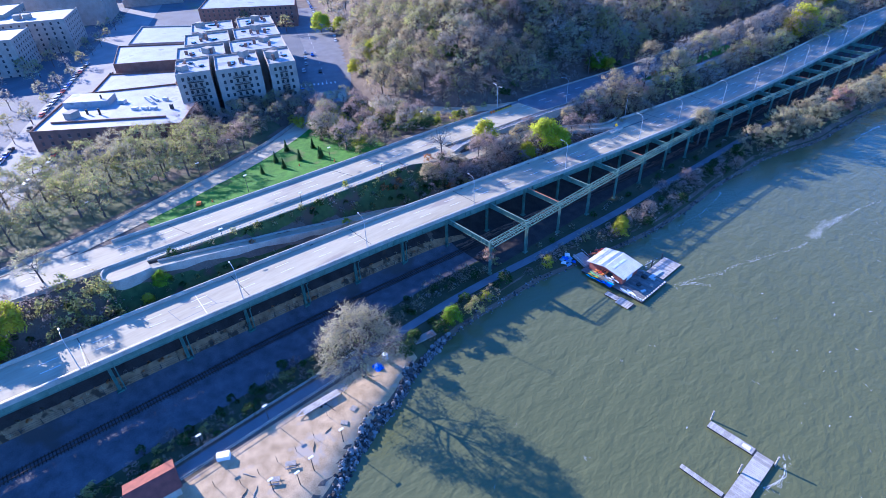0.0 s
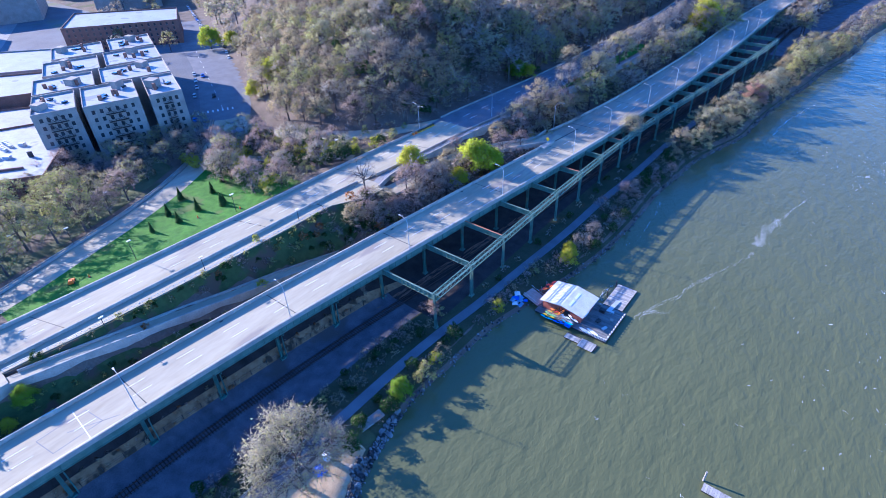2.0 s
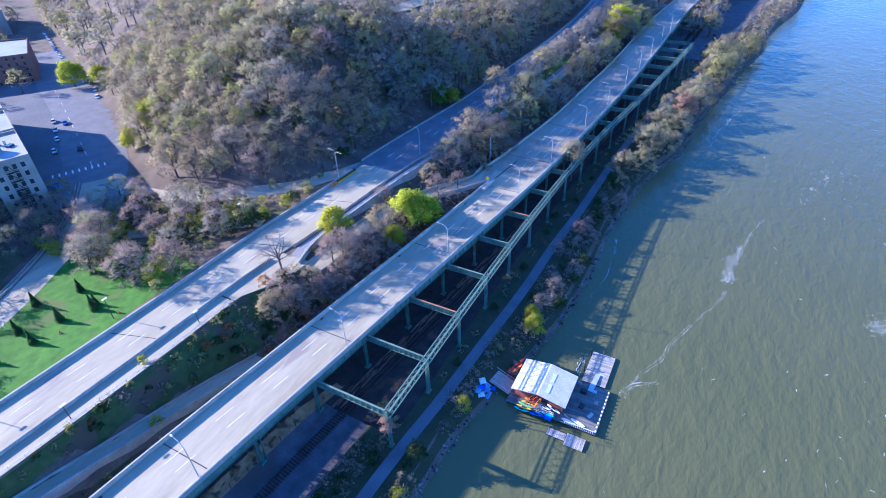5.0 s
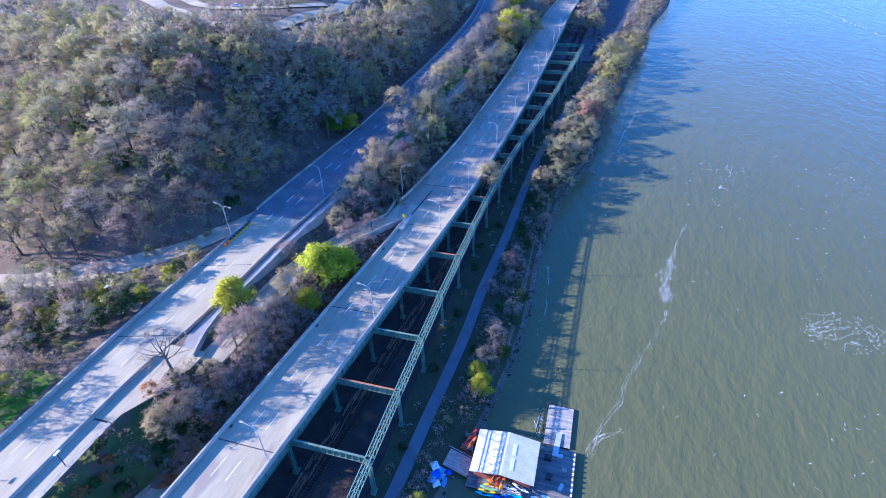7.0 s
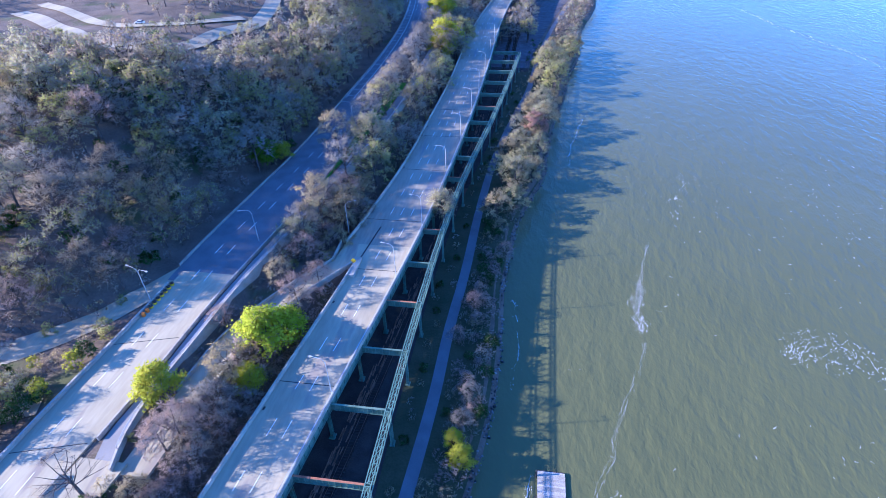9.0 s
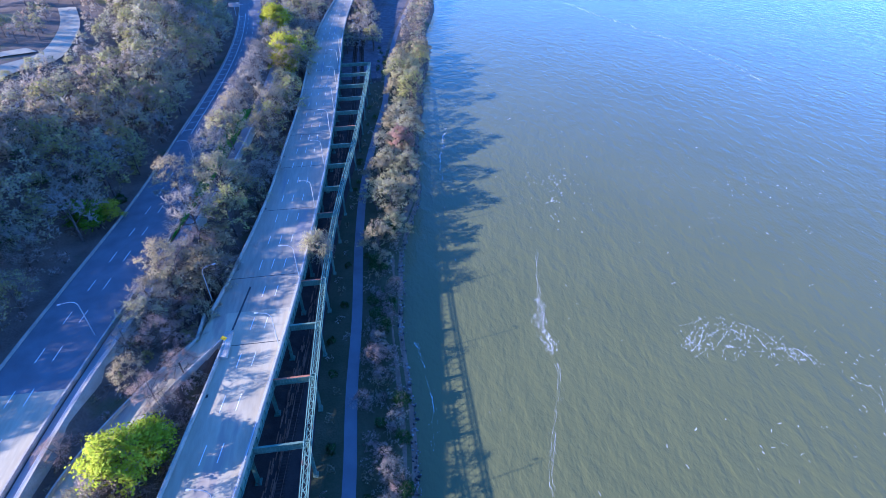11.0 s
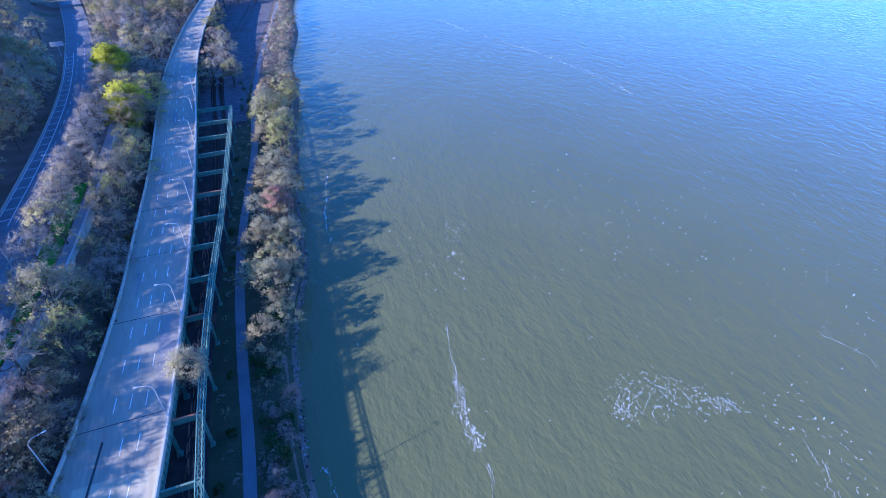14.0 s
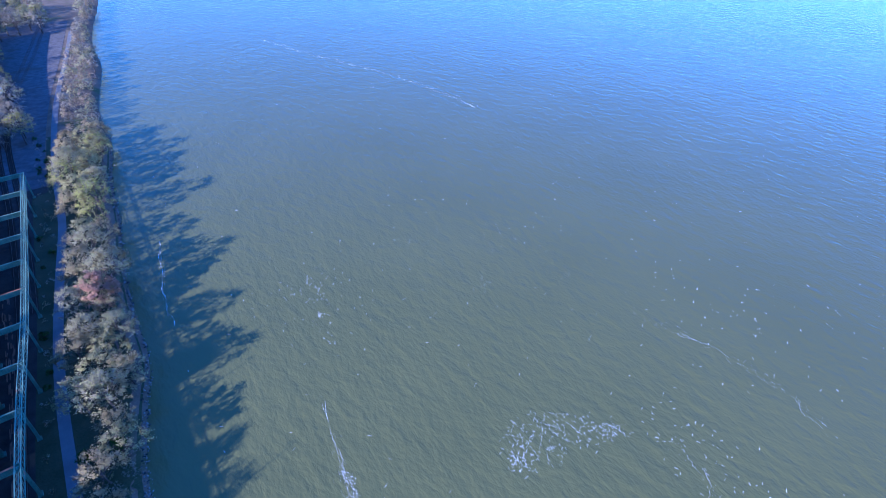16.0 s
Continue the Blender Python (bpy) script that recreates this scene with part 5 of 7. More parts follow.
# ---- railway ----
TRK1 = curve([(-90, -119.5), (0, -118), (40, -117), (80, -113.5), (110, -110), (150, -105), (190, -100.7), (250, -95), (310, -89.6), (400, -84.5), (475, -83), (525, -79.5), (618, -58.5), (737, -34)])
railway = empty("railway", "rusted rails on dark wooden ties beside the viaduct", "railway", kind="structure")
tie = bpy.data.meshes.new("tie")
s = Shape().box(-1.3, -0.12, 0, 1.3, 0.12, 0.14)
tie.from_pydata(s.v, [], s.f)
tie.materials.append(material("tie wood", (0.022, 0.019, 0.018), (0.06, 0.048, 0.04), 0.8, 0.95, 0.3, 8, obj=0.8))
rest = Shape()
for f, near, first in ((TRK1, True, -90), (off(TRK1, 4.4), False, 330)):
    for k in range(int(830 / 0.75)):
        y = first + k * 0.75
        z = ground(f(y), y) + 0.12
        if near and -45 < y < 110:
            child("tie", tie, railway, pose(f(y), y, z, 0, 0, along(f, y)))
        elif y < 560:
            x = f(y)
            rest.box(x - 1.3, y - 0.12, z, x + 1.3, y + 0.12, z + 0.14)
    for d in (-0.72, 0.72):
        put("rail", *sweep(steps(first, 740, 4), lambda y: [(f(y) + d - 0.05, ground(f(y), y) + 0.2), (f(y) + d - 0.05, ground(f(y), y) + 0.42), (f(y) + d + 0.05, ground(f(y), y) + 0.42), (f(y) + d + 0.05, ground(f(y), y) + 0.2)]), M["rail"], railway)
tagged(rest.put("ties", tie.materials[0], railway), kind="stuff")
# rows of old timbers and rusty plates in the bays beside the deck
s = Shape()
rr = random.Random(3)
for k in range(420):
    y = 104 + rr.random() ** 1.4 * 240
    x = DECK_R(y) + rr.choice((0.7, 1.1, 1.5, 2.3, 2.7)) + rr.gauss(0, 0.12)
    a = rr.uniform(-0.05, 0.05) + 0.12 * 2
    s.beam((x, y, ground(x, y) + 0.25), (x + a, y + rr.uniform(1.5, 4), ground(x, y) + 0.3), 0.22, 0.15)
tagged(s.put("scrap_timber", M["timber"]), "rust-brown timbers and scrap lying beside the tracks", "scrap", kind="stuff")
# fence beside the tracks
fence = empty("track_fence", "sagging wire fence with dark posts along the tracks", "fence")
fp = bpy.data.meshes.new("post")
s = Shape().box(-0.07, -0.07, -0.3, 0.07, 0.07, 1.9)
fp.from_pydata(s.v, [], s.f)
fp.materials.append(M["dark"])
for y in steps(-60, 95, 4.5):
    child("post", fp, fence, pose(FEN(y), y, ground(FEN(y), y)))
for h in (0.5, 1.1, 1.75):
    put("wire", *sweep(steps(-60, 95, 4.5), lambda y: [(FEN(y) - 0.03, ground(FEN(y), y) + h), (FEN(y) + 0.03, ground(FEN(y), y) + h), (FEN(y), ground(FEN(y), y) + h + 0.06)]), M["dark"], fence)
structure(patch("dry_grass_strip", -60, 111, lambda y: FEN(y) - 2.3, lambda y: FEN(y) + 0.1, M["straw"], 0.16), "strip of dry straw-coloured grass under the deck", "verge")
# railing along the path by the yard
yard_fence = empty("path_fence", "grey post-and-rail fence between footpath and yard", "fence")
for d in (-2.2, 2.4):
    for y in steps(-40, 56, 4.0):
        child("post", fp, yard_fence, Matrix.Translation((PATH(y) + d, y, ground(PATH(y), y))) @ Matrix.Diagonal((0.8, 0.8, 0.65, 1)))
    for h in (0.55, 1.1):
        put("rail", *sweep(steps(-40, 56, 4.0), lambda y: [(PATH(y) + d - 0.04, ground(PATH(y), y) + h), (PATH(y) + d + 0.04, ground(PATH(y), y) + h), (PATH(y) + d, ground(PATH(y), y) + h + 0.09)]), M["galv"], yard_fence)

# ---- riprap ----
_bm = bmesh.new()
bmesh.ops.create_icosphere(_bm, subdivisions=1, radius=1)
ICO_V, ICO_F = [tuple(v.co) for v in _bm.verts], [tuple(v.index for v in f.verts) for f in _bm.faces]
_bm.free()


def stones(name, label, spots, seed):
    rng, s = random.Random(seed), Shape()
    for x, y, z, r in spots:
        m = pose(0, 0, 0, rng.uniform(0, 360), rng.uniform(0, 360), 0).to_3x3()
        k = (rng.uniform(0.7, 1.3), rng.uniform(0.6, 1.1), rng.uniform(0.45, 0.9))
        s.add([tuple(Vector((x, y, z)) + m @ Vector((v[0] * r * k[0] * rng.uniform(0.8, 1.15), v[1] * r * k[1], v[2] * r * k[2]))) for v in ICO_V], ICO_F)
    return tagged(s.put(name, M["rock"]), label, "rocks", kind="stuff")


rng = random.Random(9)
spots = []
for k in range(3300):
    y = rng.uniform(-40, 470) if k > 1500 else rng.uniform(-30, 75)
    u = rng.random()
    wide = (5.0 if y < 60 else 2.6) * (0.75 + 0.6 * noise.noise((y * 0.11, 2.0, 0)))
    x = SHORE(y) - wide * u + 0.9 + 1.1 * noise.noise((y * 0.2, 5.0, 0))
    if 118 < y < 140 and rng.random() < 0.4:
        continue
    spots.append((x, y, ground(x, y) + 0.12, (rng.uniform(0.22, 0.6) if y < 75 else rng.uniform(0.15, 0.4)) * (1.8 if rng.random() < 0.1 else 1)))
stones("riprap", "grey broken boulders piled along the waterline", spots, 4)

# ---- lamps ----
def street_lamp(arms, h=9.6, reach=2.8, label="galvanised street lamp with a curved arm over the roadway"):
    root = empty("street_lamp", label, "street lamp", "roadway lamps")
    Shape().tube([(0, 0, -0.2), (0, 0, 0.5), (0, 0, h)], [0.17, 0.13, 0.08], 7).put("pole", M["galv"], root)
    for a in arms:
        c, s_ = math.cos(radians(a)), math.sin(radians(a))
        pts = [(0, 0, h - 0.1), (0.35 * c, 0.35 * s_, h + 0.75), (1.1 * c, 1.1 * s_, h + 1.25), (reach * c, reach * s_, h + 1.4)]
        arm = Shape().tube(pts, [0.075, 0.065, 0.055, 0.045], 6).put("arm", M["galv"], root)
        head = Shape()
        b = Vector((reach * c, reach * s_, h + 1.38))
        e = b + Vector((0.8 * c, 0.8 * s_, -0.02))
        head.beam(b, b.lerp(e, 0.35), 0.22, 0.14).beam(b.lerp(e, 0.3), e, 0.34, 0.17)
        head.put("lamp_head", M["galv"], arm)
    return root


lamp0 = street_lamp([180])
for y in LAMPS:
    copy_thing(lamp0, pose(DECK_R(y) - 0.25, y, Z_DECK + 0.2, 0, 0, along(DECK_R, y)))
for x, y, z, a in ((-146, 204, Z_UP, 20), (-140.5, 287, Z_UP, 10), (-136.5, 345, Z_UP, 5)):
    copy_thing(lamp0, pose(x + 0.6, y, z, 0, 0, a))
copy_thing(lamp0, pose(-122.6, 218, Z_DECK, 0, 0, 200))
for ob in (*lamp0.children_recursive, lamp0):
    bpy.data.objects.remove(ob)
twin = street_lamp([165, 345], label="galvanised street lamp with two arms beside the merging lane")
twin.matrix_basis = pose(UP_L(175) - 0.7, 175, Z_UP, 0, 0, 0)


def park_lamp(x, y, h=6.5):
    root = empty("park_lamp", "dark slim lamp post with a pale flat head", "lamp post", "park lamps", at=(x, y, ground(x, y)))
    Shape().tube([(0, 0, -0.2), (0, 0, h)], [0.11, 0.07], 6).put("pole", M["dark"], root)
    Shape().box(-0.25, -0.5, h, 0.25, 0.7, h + 0.16).put("lamp_head", M["paint"], root)


for x, y in ((-172, 59), (-170.5, 92), (-198, 52), (-209, 40), (-195, 14), (-174.5, 141), (-212, 70)):
    park_lamp(x, y)
for x, y, h in ((-150.6, 68, 4.5), (-150, 40, 4.5), (-148.4, 100, 4.5), (-75, 14, 4.5), (-72.6, 19, 4.5), (-73.5, 23, 4.8), (-75.5, 32, 4.5), (-93, 22, 5), (-95.8, 7, 5)):
    park_lamp(x, y, h)

# ---- signs and barrels at the merge ----
sign = empty("warning_sign", "yellow diamond warning sign on the gore nose", "road sign", at=(-115.7, 200, Z_DECK + 0.9))
Shape().box(-0.05, -0.05, 0, 0.05, 0.05, 2.2).put("pole", M["galv"], sign)
Shape().add([(0, -0.06, 1.2), (0.85, -0.06, 2.05), (0, -0.06, 2.9), (-0.85, -0.06, 2.05), (0, 0, 1.2), (0.85, 0, 2.05), (0, 0, 2.9), (-0.85, 0, 2.05)], [(3, 2, 1, 0), (4, 5, 6, 7), (0, 1, 5, 4), (1, 2, 6, 5), (2, 3, 7, 6), (3, 0, 4, 7)]).put("panel", M["yellow"], sign, "yellow diamond panel")
barrel_v = Shape().tube([(0, 0, 0), (0, 0, 0.9)], [0.42, 0.36], 10)
for k in range(9):
    y = 170 + 1.5 * k
    x = UP_L(y) + 0.7
    b = empty("crash_barrel", "yellow and black crash barrel at the end of the barrier", "barrel", "crash barrels", at=(x, y, Z_UP))
    Shape().tube([(0, 0, 0), (0, 0, 0.55)], [0.5, 0.46], 10).put("drum", M["yellow"] if k > 1 else M["orange"], b)
    Shape().tube([(0, 0, 0.55), (0, 0, 0.85)], [0.48, 0.46], 10).put("lid", M["dark"] if k > 1 else M["orange"], b)
for x, y in ((-171.2, 94), (-179, 83), (-175, 47)):
    c = empty("traffic_cone", "orange traffic cone on the grass", "cone", "cones", at=(x, y, ground(x, y) + 0.12))
    Shape().tube([(0, 0, 0.05), (0, 0, 1.0)], [0.3, 0.06], 8).put("body", M["orange"], c)
    Shape().box(-0.4, -0.4, 0, 0.4, 0.4, 0.06).put("base", M["dark"], c)
mower = empty("mower", "small red-orange mower parked on the grass", "mower", at=(-176.5, 43, ground(-176.5, 43) + 0.12), rz=60)
Shape().box(-0.7, -1.2, 0.4, 0.7, 1.0, 0.9).box(-0.5, -0.9, 0.9, 0.5, -0.1, 1.3).put("body", M["orange"], mower)
for x in (-0.75, 0.75):
    for y in (-0.8, 0.7):
        Shape().tube([(x - 0.12, y, 0.35), (x + 0.12, y, 0.35)], 0.35, 10).put("wheel", M["dark"], mower)
gantry = empty("sign_gantry", "grey cantilever sign gantry beside the far upper road", "road sign", at=(UP_L(517) - 4, 517, Z_UP))
Shape().tube([(0, 0, -0.3), (0, 0, 7)], 0.18, 8).put("pole", M["galv"], gantry)
Shape().beam((0, 0, 6.6), (6, 0, 6.6), 0.25, 0.25).put("arm", M["galv"], gantry)
Shape().box(-3.5, -0.15, 5.4, 3.5, -0.05, 8.0).put("panel", M["galv"], gantry)
over = empty("overpass", "pale concrete overpass crossing the far upper road", "bridge", kind="structure")
Shape().box(-200, 652, Z_UP + 5.2, -140, 660, Z_UP + 6.4).put("deck", M["concrete"], over)
Shape().box(-200, 651.6, Z_UP + 6.4, -140, 652, Z_UP + 7.3).put("parapet", M["wall"], over)
Shape().box(-146, 653, 10, -142, 659, Z_UP + 5.2).put("abutment", M["wall"], over)
wagon = empty("works_wagon", "long white works trailer standing beside the far tracks", "trailer", at=(-78.5, 556, ground(-78.5, 556) + 0.2), rz=-20)
Shape().box(-1.4, -13, 0.8, 1.4, 13, 3.6).put("body", M["white"], wagon)
for y in (-10, -8.5, 8.5, 10):
    Shape().tube([(-1.3, y, 0.5), (1.3, y, 0.5)], 0.5, 8).put("wheel", M["dark"], wagon)

# ---- floating boathouse ----
barge = empty("floating_platform", "floating wooden deck on dark pontoons moored by the bank", "dock", at=(0, 0, 0))


def planks(parent, x0, y0, x1, y1, z, across, w=0.3, mat="plank"):
    """Deck boards, each a part on one shared mesh."""
    lx, ly = (x1 - x0), (y1 - y0)
    me = bpy.data.meshes.new("board")
    s = Shape().box(0, 0, 0, lx if across else w - 0.03, (w - 0.03) if across else ly, 0.05)
    me.from_pydata(s.v, [], s.f)
    me.materials.append(M[mat])
    n = int((ly if across else lx) / w)
    for k in range(n):
        child("board", me, parent, pose(x0 if across else x0 + k * w, y0 + k * w if across else y0, z))


for x0, y0, x1, y1 in ((-77.5, 126.5, -55, 141),):
    Shape().box(x0 + 0.2, y0 + 0.2, -0.4, x1 - 0.2, y1 - 0.2, 0.78).put("pontoon", M["dark"], barge)
    planks(barge, x0, y0, x1, y1, 0.8, True, 0.45, "dark_plank")
dock_a = empty("float_dock", "weathered grey wooden float beside the boathouse", "dock", "floats")
Shape().box(-62.4, 141.6, -0.3, -56.6, 153, 0.5).put("pontoon", M["dark"], dock_a)
planks(dock_a, -62.5, 141.5, -56.5, 153, 0.5, True, 0.45)
Shape().beam((-59.6, 138.5, 1.0), (-59.2, 145, 0.75), 1.3, 0.12).put("ramp", M["galv"], dock_a, "grey metal gangway")
for x, y in ((-63, 145.5), (-62.8, 151.5)):
    Shape().tube([(x, y, -3), (x, y, 2.6)], 0.2, 8).put("pile", M["dark"], dock_a)
dock_b = empty("float_dock", "low worn wooden float at the platform's end", "dock", "floats")
Shape().box(-65.5, 122.2, -0.3, -56.2, 124.6, 0.28).put("pontoon", M["dark"], dock_b)
planks(dock_b, -65.5, 122.2, -61, 124.2, 0.28, False, 0.4)
planks(dock_b, -61, 121.2, -56.2, 124.6, 0.34, False, 0.4)

house = empty("boathouse", "small red boathouse with a ribbed pale metal roof on the platform", "boathouse")
hx0, hx1, hy0, hy1 = -76.3, -64, 129.2, 138.2
for name, box in (("wall", (hx0, hy0, 0.85, hx1, hy0 + 0.2, 3.9)), ("wall", (hx0, hy1 - 0.2, 0.85, hx1, hy1, 3.9)), ("wall", (hx0, hy0 + 0.2, 0.85, hx0 + 0.2, hy1 - 0.2, 3.9)), ("wall", (hx1 - 0.2, hy0 + 0.2, 0.85, hx1, hy1 - 0.2, 3.9))):
    Shape().box(*box).put(name, M["red_wall"], house)
rx0, rx1, ry0, ry1, ex, ez, rz_ = hx0 - 0.7, hx1 + 0.9, hy0 - 0.9, hy1 + 0.9, (hx0 + hx1) / 2, 4.0, 5.2
roof = put("roof", [(rx0, ry0, ez), (ex, ry0, rz_), (rx1, ry0, ez), (rx0, ry1, ez), (ex, ry1, rz_), (rx1, ry1, ez), (rx0, ry0, ez - 0.18), (ex, ry0, rz_ - 0.18), (rx1, ry0, ez - 0.18), (rx0, ry1, ez - 0.18), (ex, ry1, rz_ - 0.18), (rx1, ry1, ez - 0.18)],
           [(0, 1, 4, 3), (1, 2, 5, 4), (6, 9, 10, 7), (7, 10, 11, 8), (0, 6, 7, 1), (1, 7, 8, 2), (3, 4, 10, 9), (4, 5, 11, 10), (0, 3, 9, 6), (2, 8, 11, 5)], M["tin"], house)
seam = bpy.data.meshes.new("seam")
s = Shape()
for a, b in (((rx0, 0, ez + 0.03), (ex, 0, rz_ + 0.03)), ((ex, 0, rz_ + 0.03), (rx1, 0, ez + 0.03))):
    s.beam(a, b, 0.07, 0.08)
seam.from_pydata(s.v, [], s.f)
seam.materials.append(M["tin"])
for y in steps(ry0 + 0.05, ry1 - 0.05, 0.7):
    child("seam", seam, roof, pose(0, y, 0))
for y in (131.5, 135.2):
    Shape().beam((ex + 1.9, y - 1.4, rz_ - 0.28), (ex + 1.9, y + 1.4, rz_ - 0.28), 0.75, 0.08, up=(0.17, 0, 1)).put("skylight", M["white"], roof, "translucent white roof panel")
Shape().beam((rx0, hy0 - 0.6, ez - 0.15), (ex, hy0 - 0.6, rz_ - 0.15), 0.2, 0.2).put("rafter", M["white"], house)
put("gable", [(hx0, hy0, 3.9), (ex, hy0, 5.0), (hx1, hy0, 3.9), (hx0, hy0 + 0.2, 3.9), (ex, hy0 + 0.2, 5.0), (hx1, hy0 + 0.2, 3.9)], [(0, 2, 1), (3, 4, 5), (0, 1, 4, 3), (1, 2, 5, 4), (2, 0, 3, 5)], M["red_wall"], house)
Shape().box(-71, hy0 - 0.05, 0.85, -67.5, hy0 - 0.01, 3.4).put("door", M["glass"], house)
Shape().box(hx1 + 0.01, 132, 1.0, hx1 + 0.06, 135, 3.2).put("door", M["white"], house)


def kayak_mesh(name, mat, l, w, h=0.32):
    vs, fs, n, k = [], [], 10, 6
    for i in range(n + 1):
        u = i / n * 2 - 1
        r = math.sqrt(max(0.0, 1 - u * u)) ** 0.9
        for j in range(k):
            a = math.tau * j / k
            vs.append((u * l / 2, w / 2 * r * math.cos(a), h / 2 * r * math.sin(a) + 0.10 * u * u))
    for i in range(n):
        fs += [(i * k + j, (i + 1) * k + j, (i + 1) * k + (j + 1) % k, i * k + (j + 1) % k) for j in range(k)]
    me = bpy.data.meshes.new(name)
    me.from_pydata(vs, [], fs)
    me.materials.append(mat)
    return me


rack = empty("kayak_rack", "timber rack for kayaks beside the boathouse wall", "rack")
for x in (-73.5, -69.5, -65.5):
    Shape().box(x - 0.08, 126.6, 0.85, x + 0.08, 126.8, 3.0).put("post", M["wood"], rack)
for z in (1.0, 1.55, 2.1, 2.65):
    Shape().box(-73.6, 126.5, z, -65.4, 126.65, z + 0.1).put("shelf_bar", M["wood"], rack)
side_rack = empty("kayak_rack", "timber frame holding red kayaks at the boathouse end", "rack")
for y in (135.2, 138.4):
    for x in (-80.2, -77.9):
        Shape().box(x - 0.08, y - 0.08, -0.5, x + 0.08, y + 0.08, 2.8).put("post", M["wood"], side_rack)
    for z in (1.2, 1.75, 2.3):
        Shape().box(-80.3, y - 0.06, z - 0.1, -77.8, y + 0.06, z).put("shelf_bar", M["wood"], side_rack)
rng = random.Random(12)
for i, (x, y, z, rz, c) in enumerate([(-73.0, 125.6, 1.1, 0, "cyan"), (-72.6, 126.1, 1.5, 2, "yellow"), (-72.3, 126.7, 1.9, -2, "green_b"), (-71.6, 127.2, 2.35, 4, "yellow"), (-71.2, 127.8, 2.8, -3, "orange"), (-71.6, 128.4, 3.1, 70, "orange"), (-70.6, 128.2, 3.2, 75, "red"), (-69.6, 128.0, 3.1, 80, "orange"),
                                     (-68.2, 127.6, 2.6, -8, "white"), (-67.2, 127.2, 2.2, -12, "white"), (-67.0, 126.7, 1.7, -6, "cyan"), (-67.6, 126.2, 1.3, 3, "blue"), (-69.2, 125.8, 1.1, 8, "blue"), (-65.8, 128.0, 2.6, -20, "white"),
                                     (-79.2, 137.2, 1.9, 66, "red"), (-78.8, 136.4, 2.5, 68, "red"), (-78.2, 135.8, 2.9, 70, "orange"), (-78.6, 138.0, 2.9, 66, "red"), (-79.8, 136.4, 1.4, 66, "red")]):
    k = empty("kayak", f"{ {'cyan': 'turquoise', 'green_b': 'green'}.get(c, c) } plastic kayak stacked beside the boathouse", "kayak", "kayaks", at=(x, y, z), rz=rz)
    child("hull", kayak_mesh("hull", M[c], 4.1, 0.75), k, Matrix())
    Shape().tube([(-0.55, 0, 0.12), (0.45, 0, 0.12)], [0.2, 0.2], 6).put("cockpit", M["dark"], k)
for x, y, z, rz in ((-59.6, 128.0, 0.95, -14), (-61.6, 127.3, 0.95, -8)):
    k = empty("paddleboard", "long white paddleboard lying on the deck", "paddleboard", "boards", at=(x, y, z), rz=rz)
    child("board", kayak_mesh("board", M["white"], 5.2 if y > 128 else 4.0, 0.95, 0.18), k, Matrix())
for i in range(11):
    y = 127.5 + i * 1.25
    f = empty("fender", "round white mooring fender along the platform edge", "fender", "fenders", at=(-55.2, y, 0.95))
    Shape().add([tuple(Vector(v) * 0.28) for v in ICO_V], ICO_F).put("ball", M["white"], f)
for x, y, sx, sy, h, c in ((-61, 137.5, 1.6, 1.1, 0.9, "dark"), (-58.5, 138.6, 1.2, 0.8, 0.5, "galv"), (-57.2, 135.5, 0.9, 0.9, 0.4, "wood"), (-60.2, 133.0, 1.0, 1.4, 0.5, "dark"), (-57.5, 131.2, 0.7, 1.6, 0.4, "galv"), (-62.5, 139.6, 0.8, 0.6, 0.7, "wood"), (-66.5, 126.0, 1.8, 0.9, 0.8, "blue")):
    b = empty("crate", "storage crate standing on the platform deck", "crate", "deck crates", at=(x, y, 0.86), rz=rng.uniform(-20, 20))
    Shape().box(-sx / 2, -sy / 2, 0, sx / 2, sy / 2, h).put("body", M[c], b)
    Shape().box(-sx / 2 - 0.03, -sy / 2 - 0.03, h, sx / 2 + 0.03, sy / 2 + 0.03, h + 0.06).put("lid", M[c], b)
railing = empty("deck_railing", "white slatted railing along the platform's end", "railing")
for i in range(16):
    Shape().box(-62.5 + i * 0.45, 126.5, 0.85, -62.4 + i * 0.45, 126.58, 1.75).put("slat", M["white"], railing)
Shape().box(-62.6, 126.48, 1.75, -55.3, 126.62, 1.83).put("handrail", M["white"], railing)
gang = empty("gangway", "short wooden gangway from bank to platform", "gangway")
Shape().beam((-83.0, 131.6, 2.0), (-77.3, 130.6, 1.0), 4.4, 0.15).put("deck", M["wood"], gang)
for d in (-2.15, 2.15):
    Shape().beam((-83.0, 131.6 + d, 3.0), (-77.3, 130.6 + d, 2.0), 0.08, 0.08).put("handrail", M["galv"], gang)
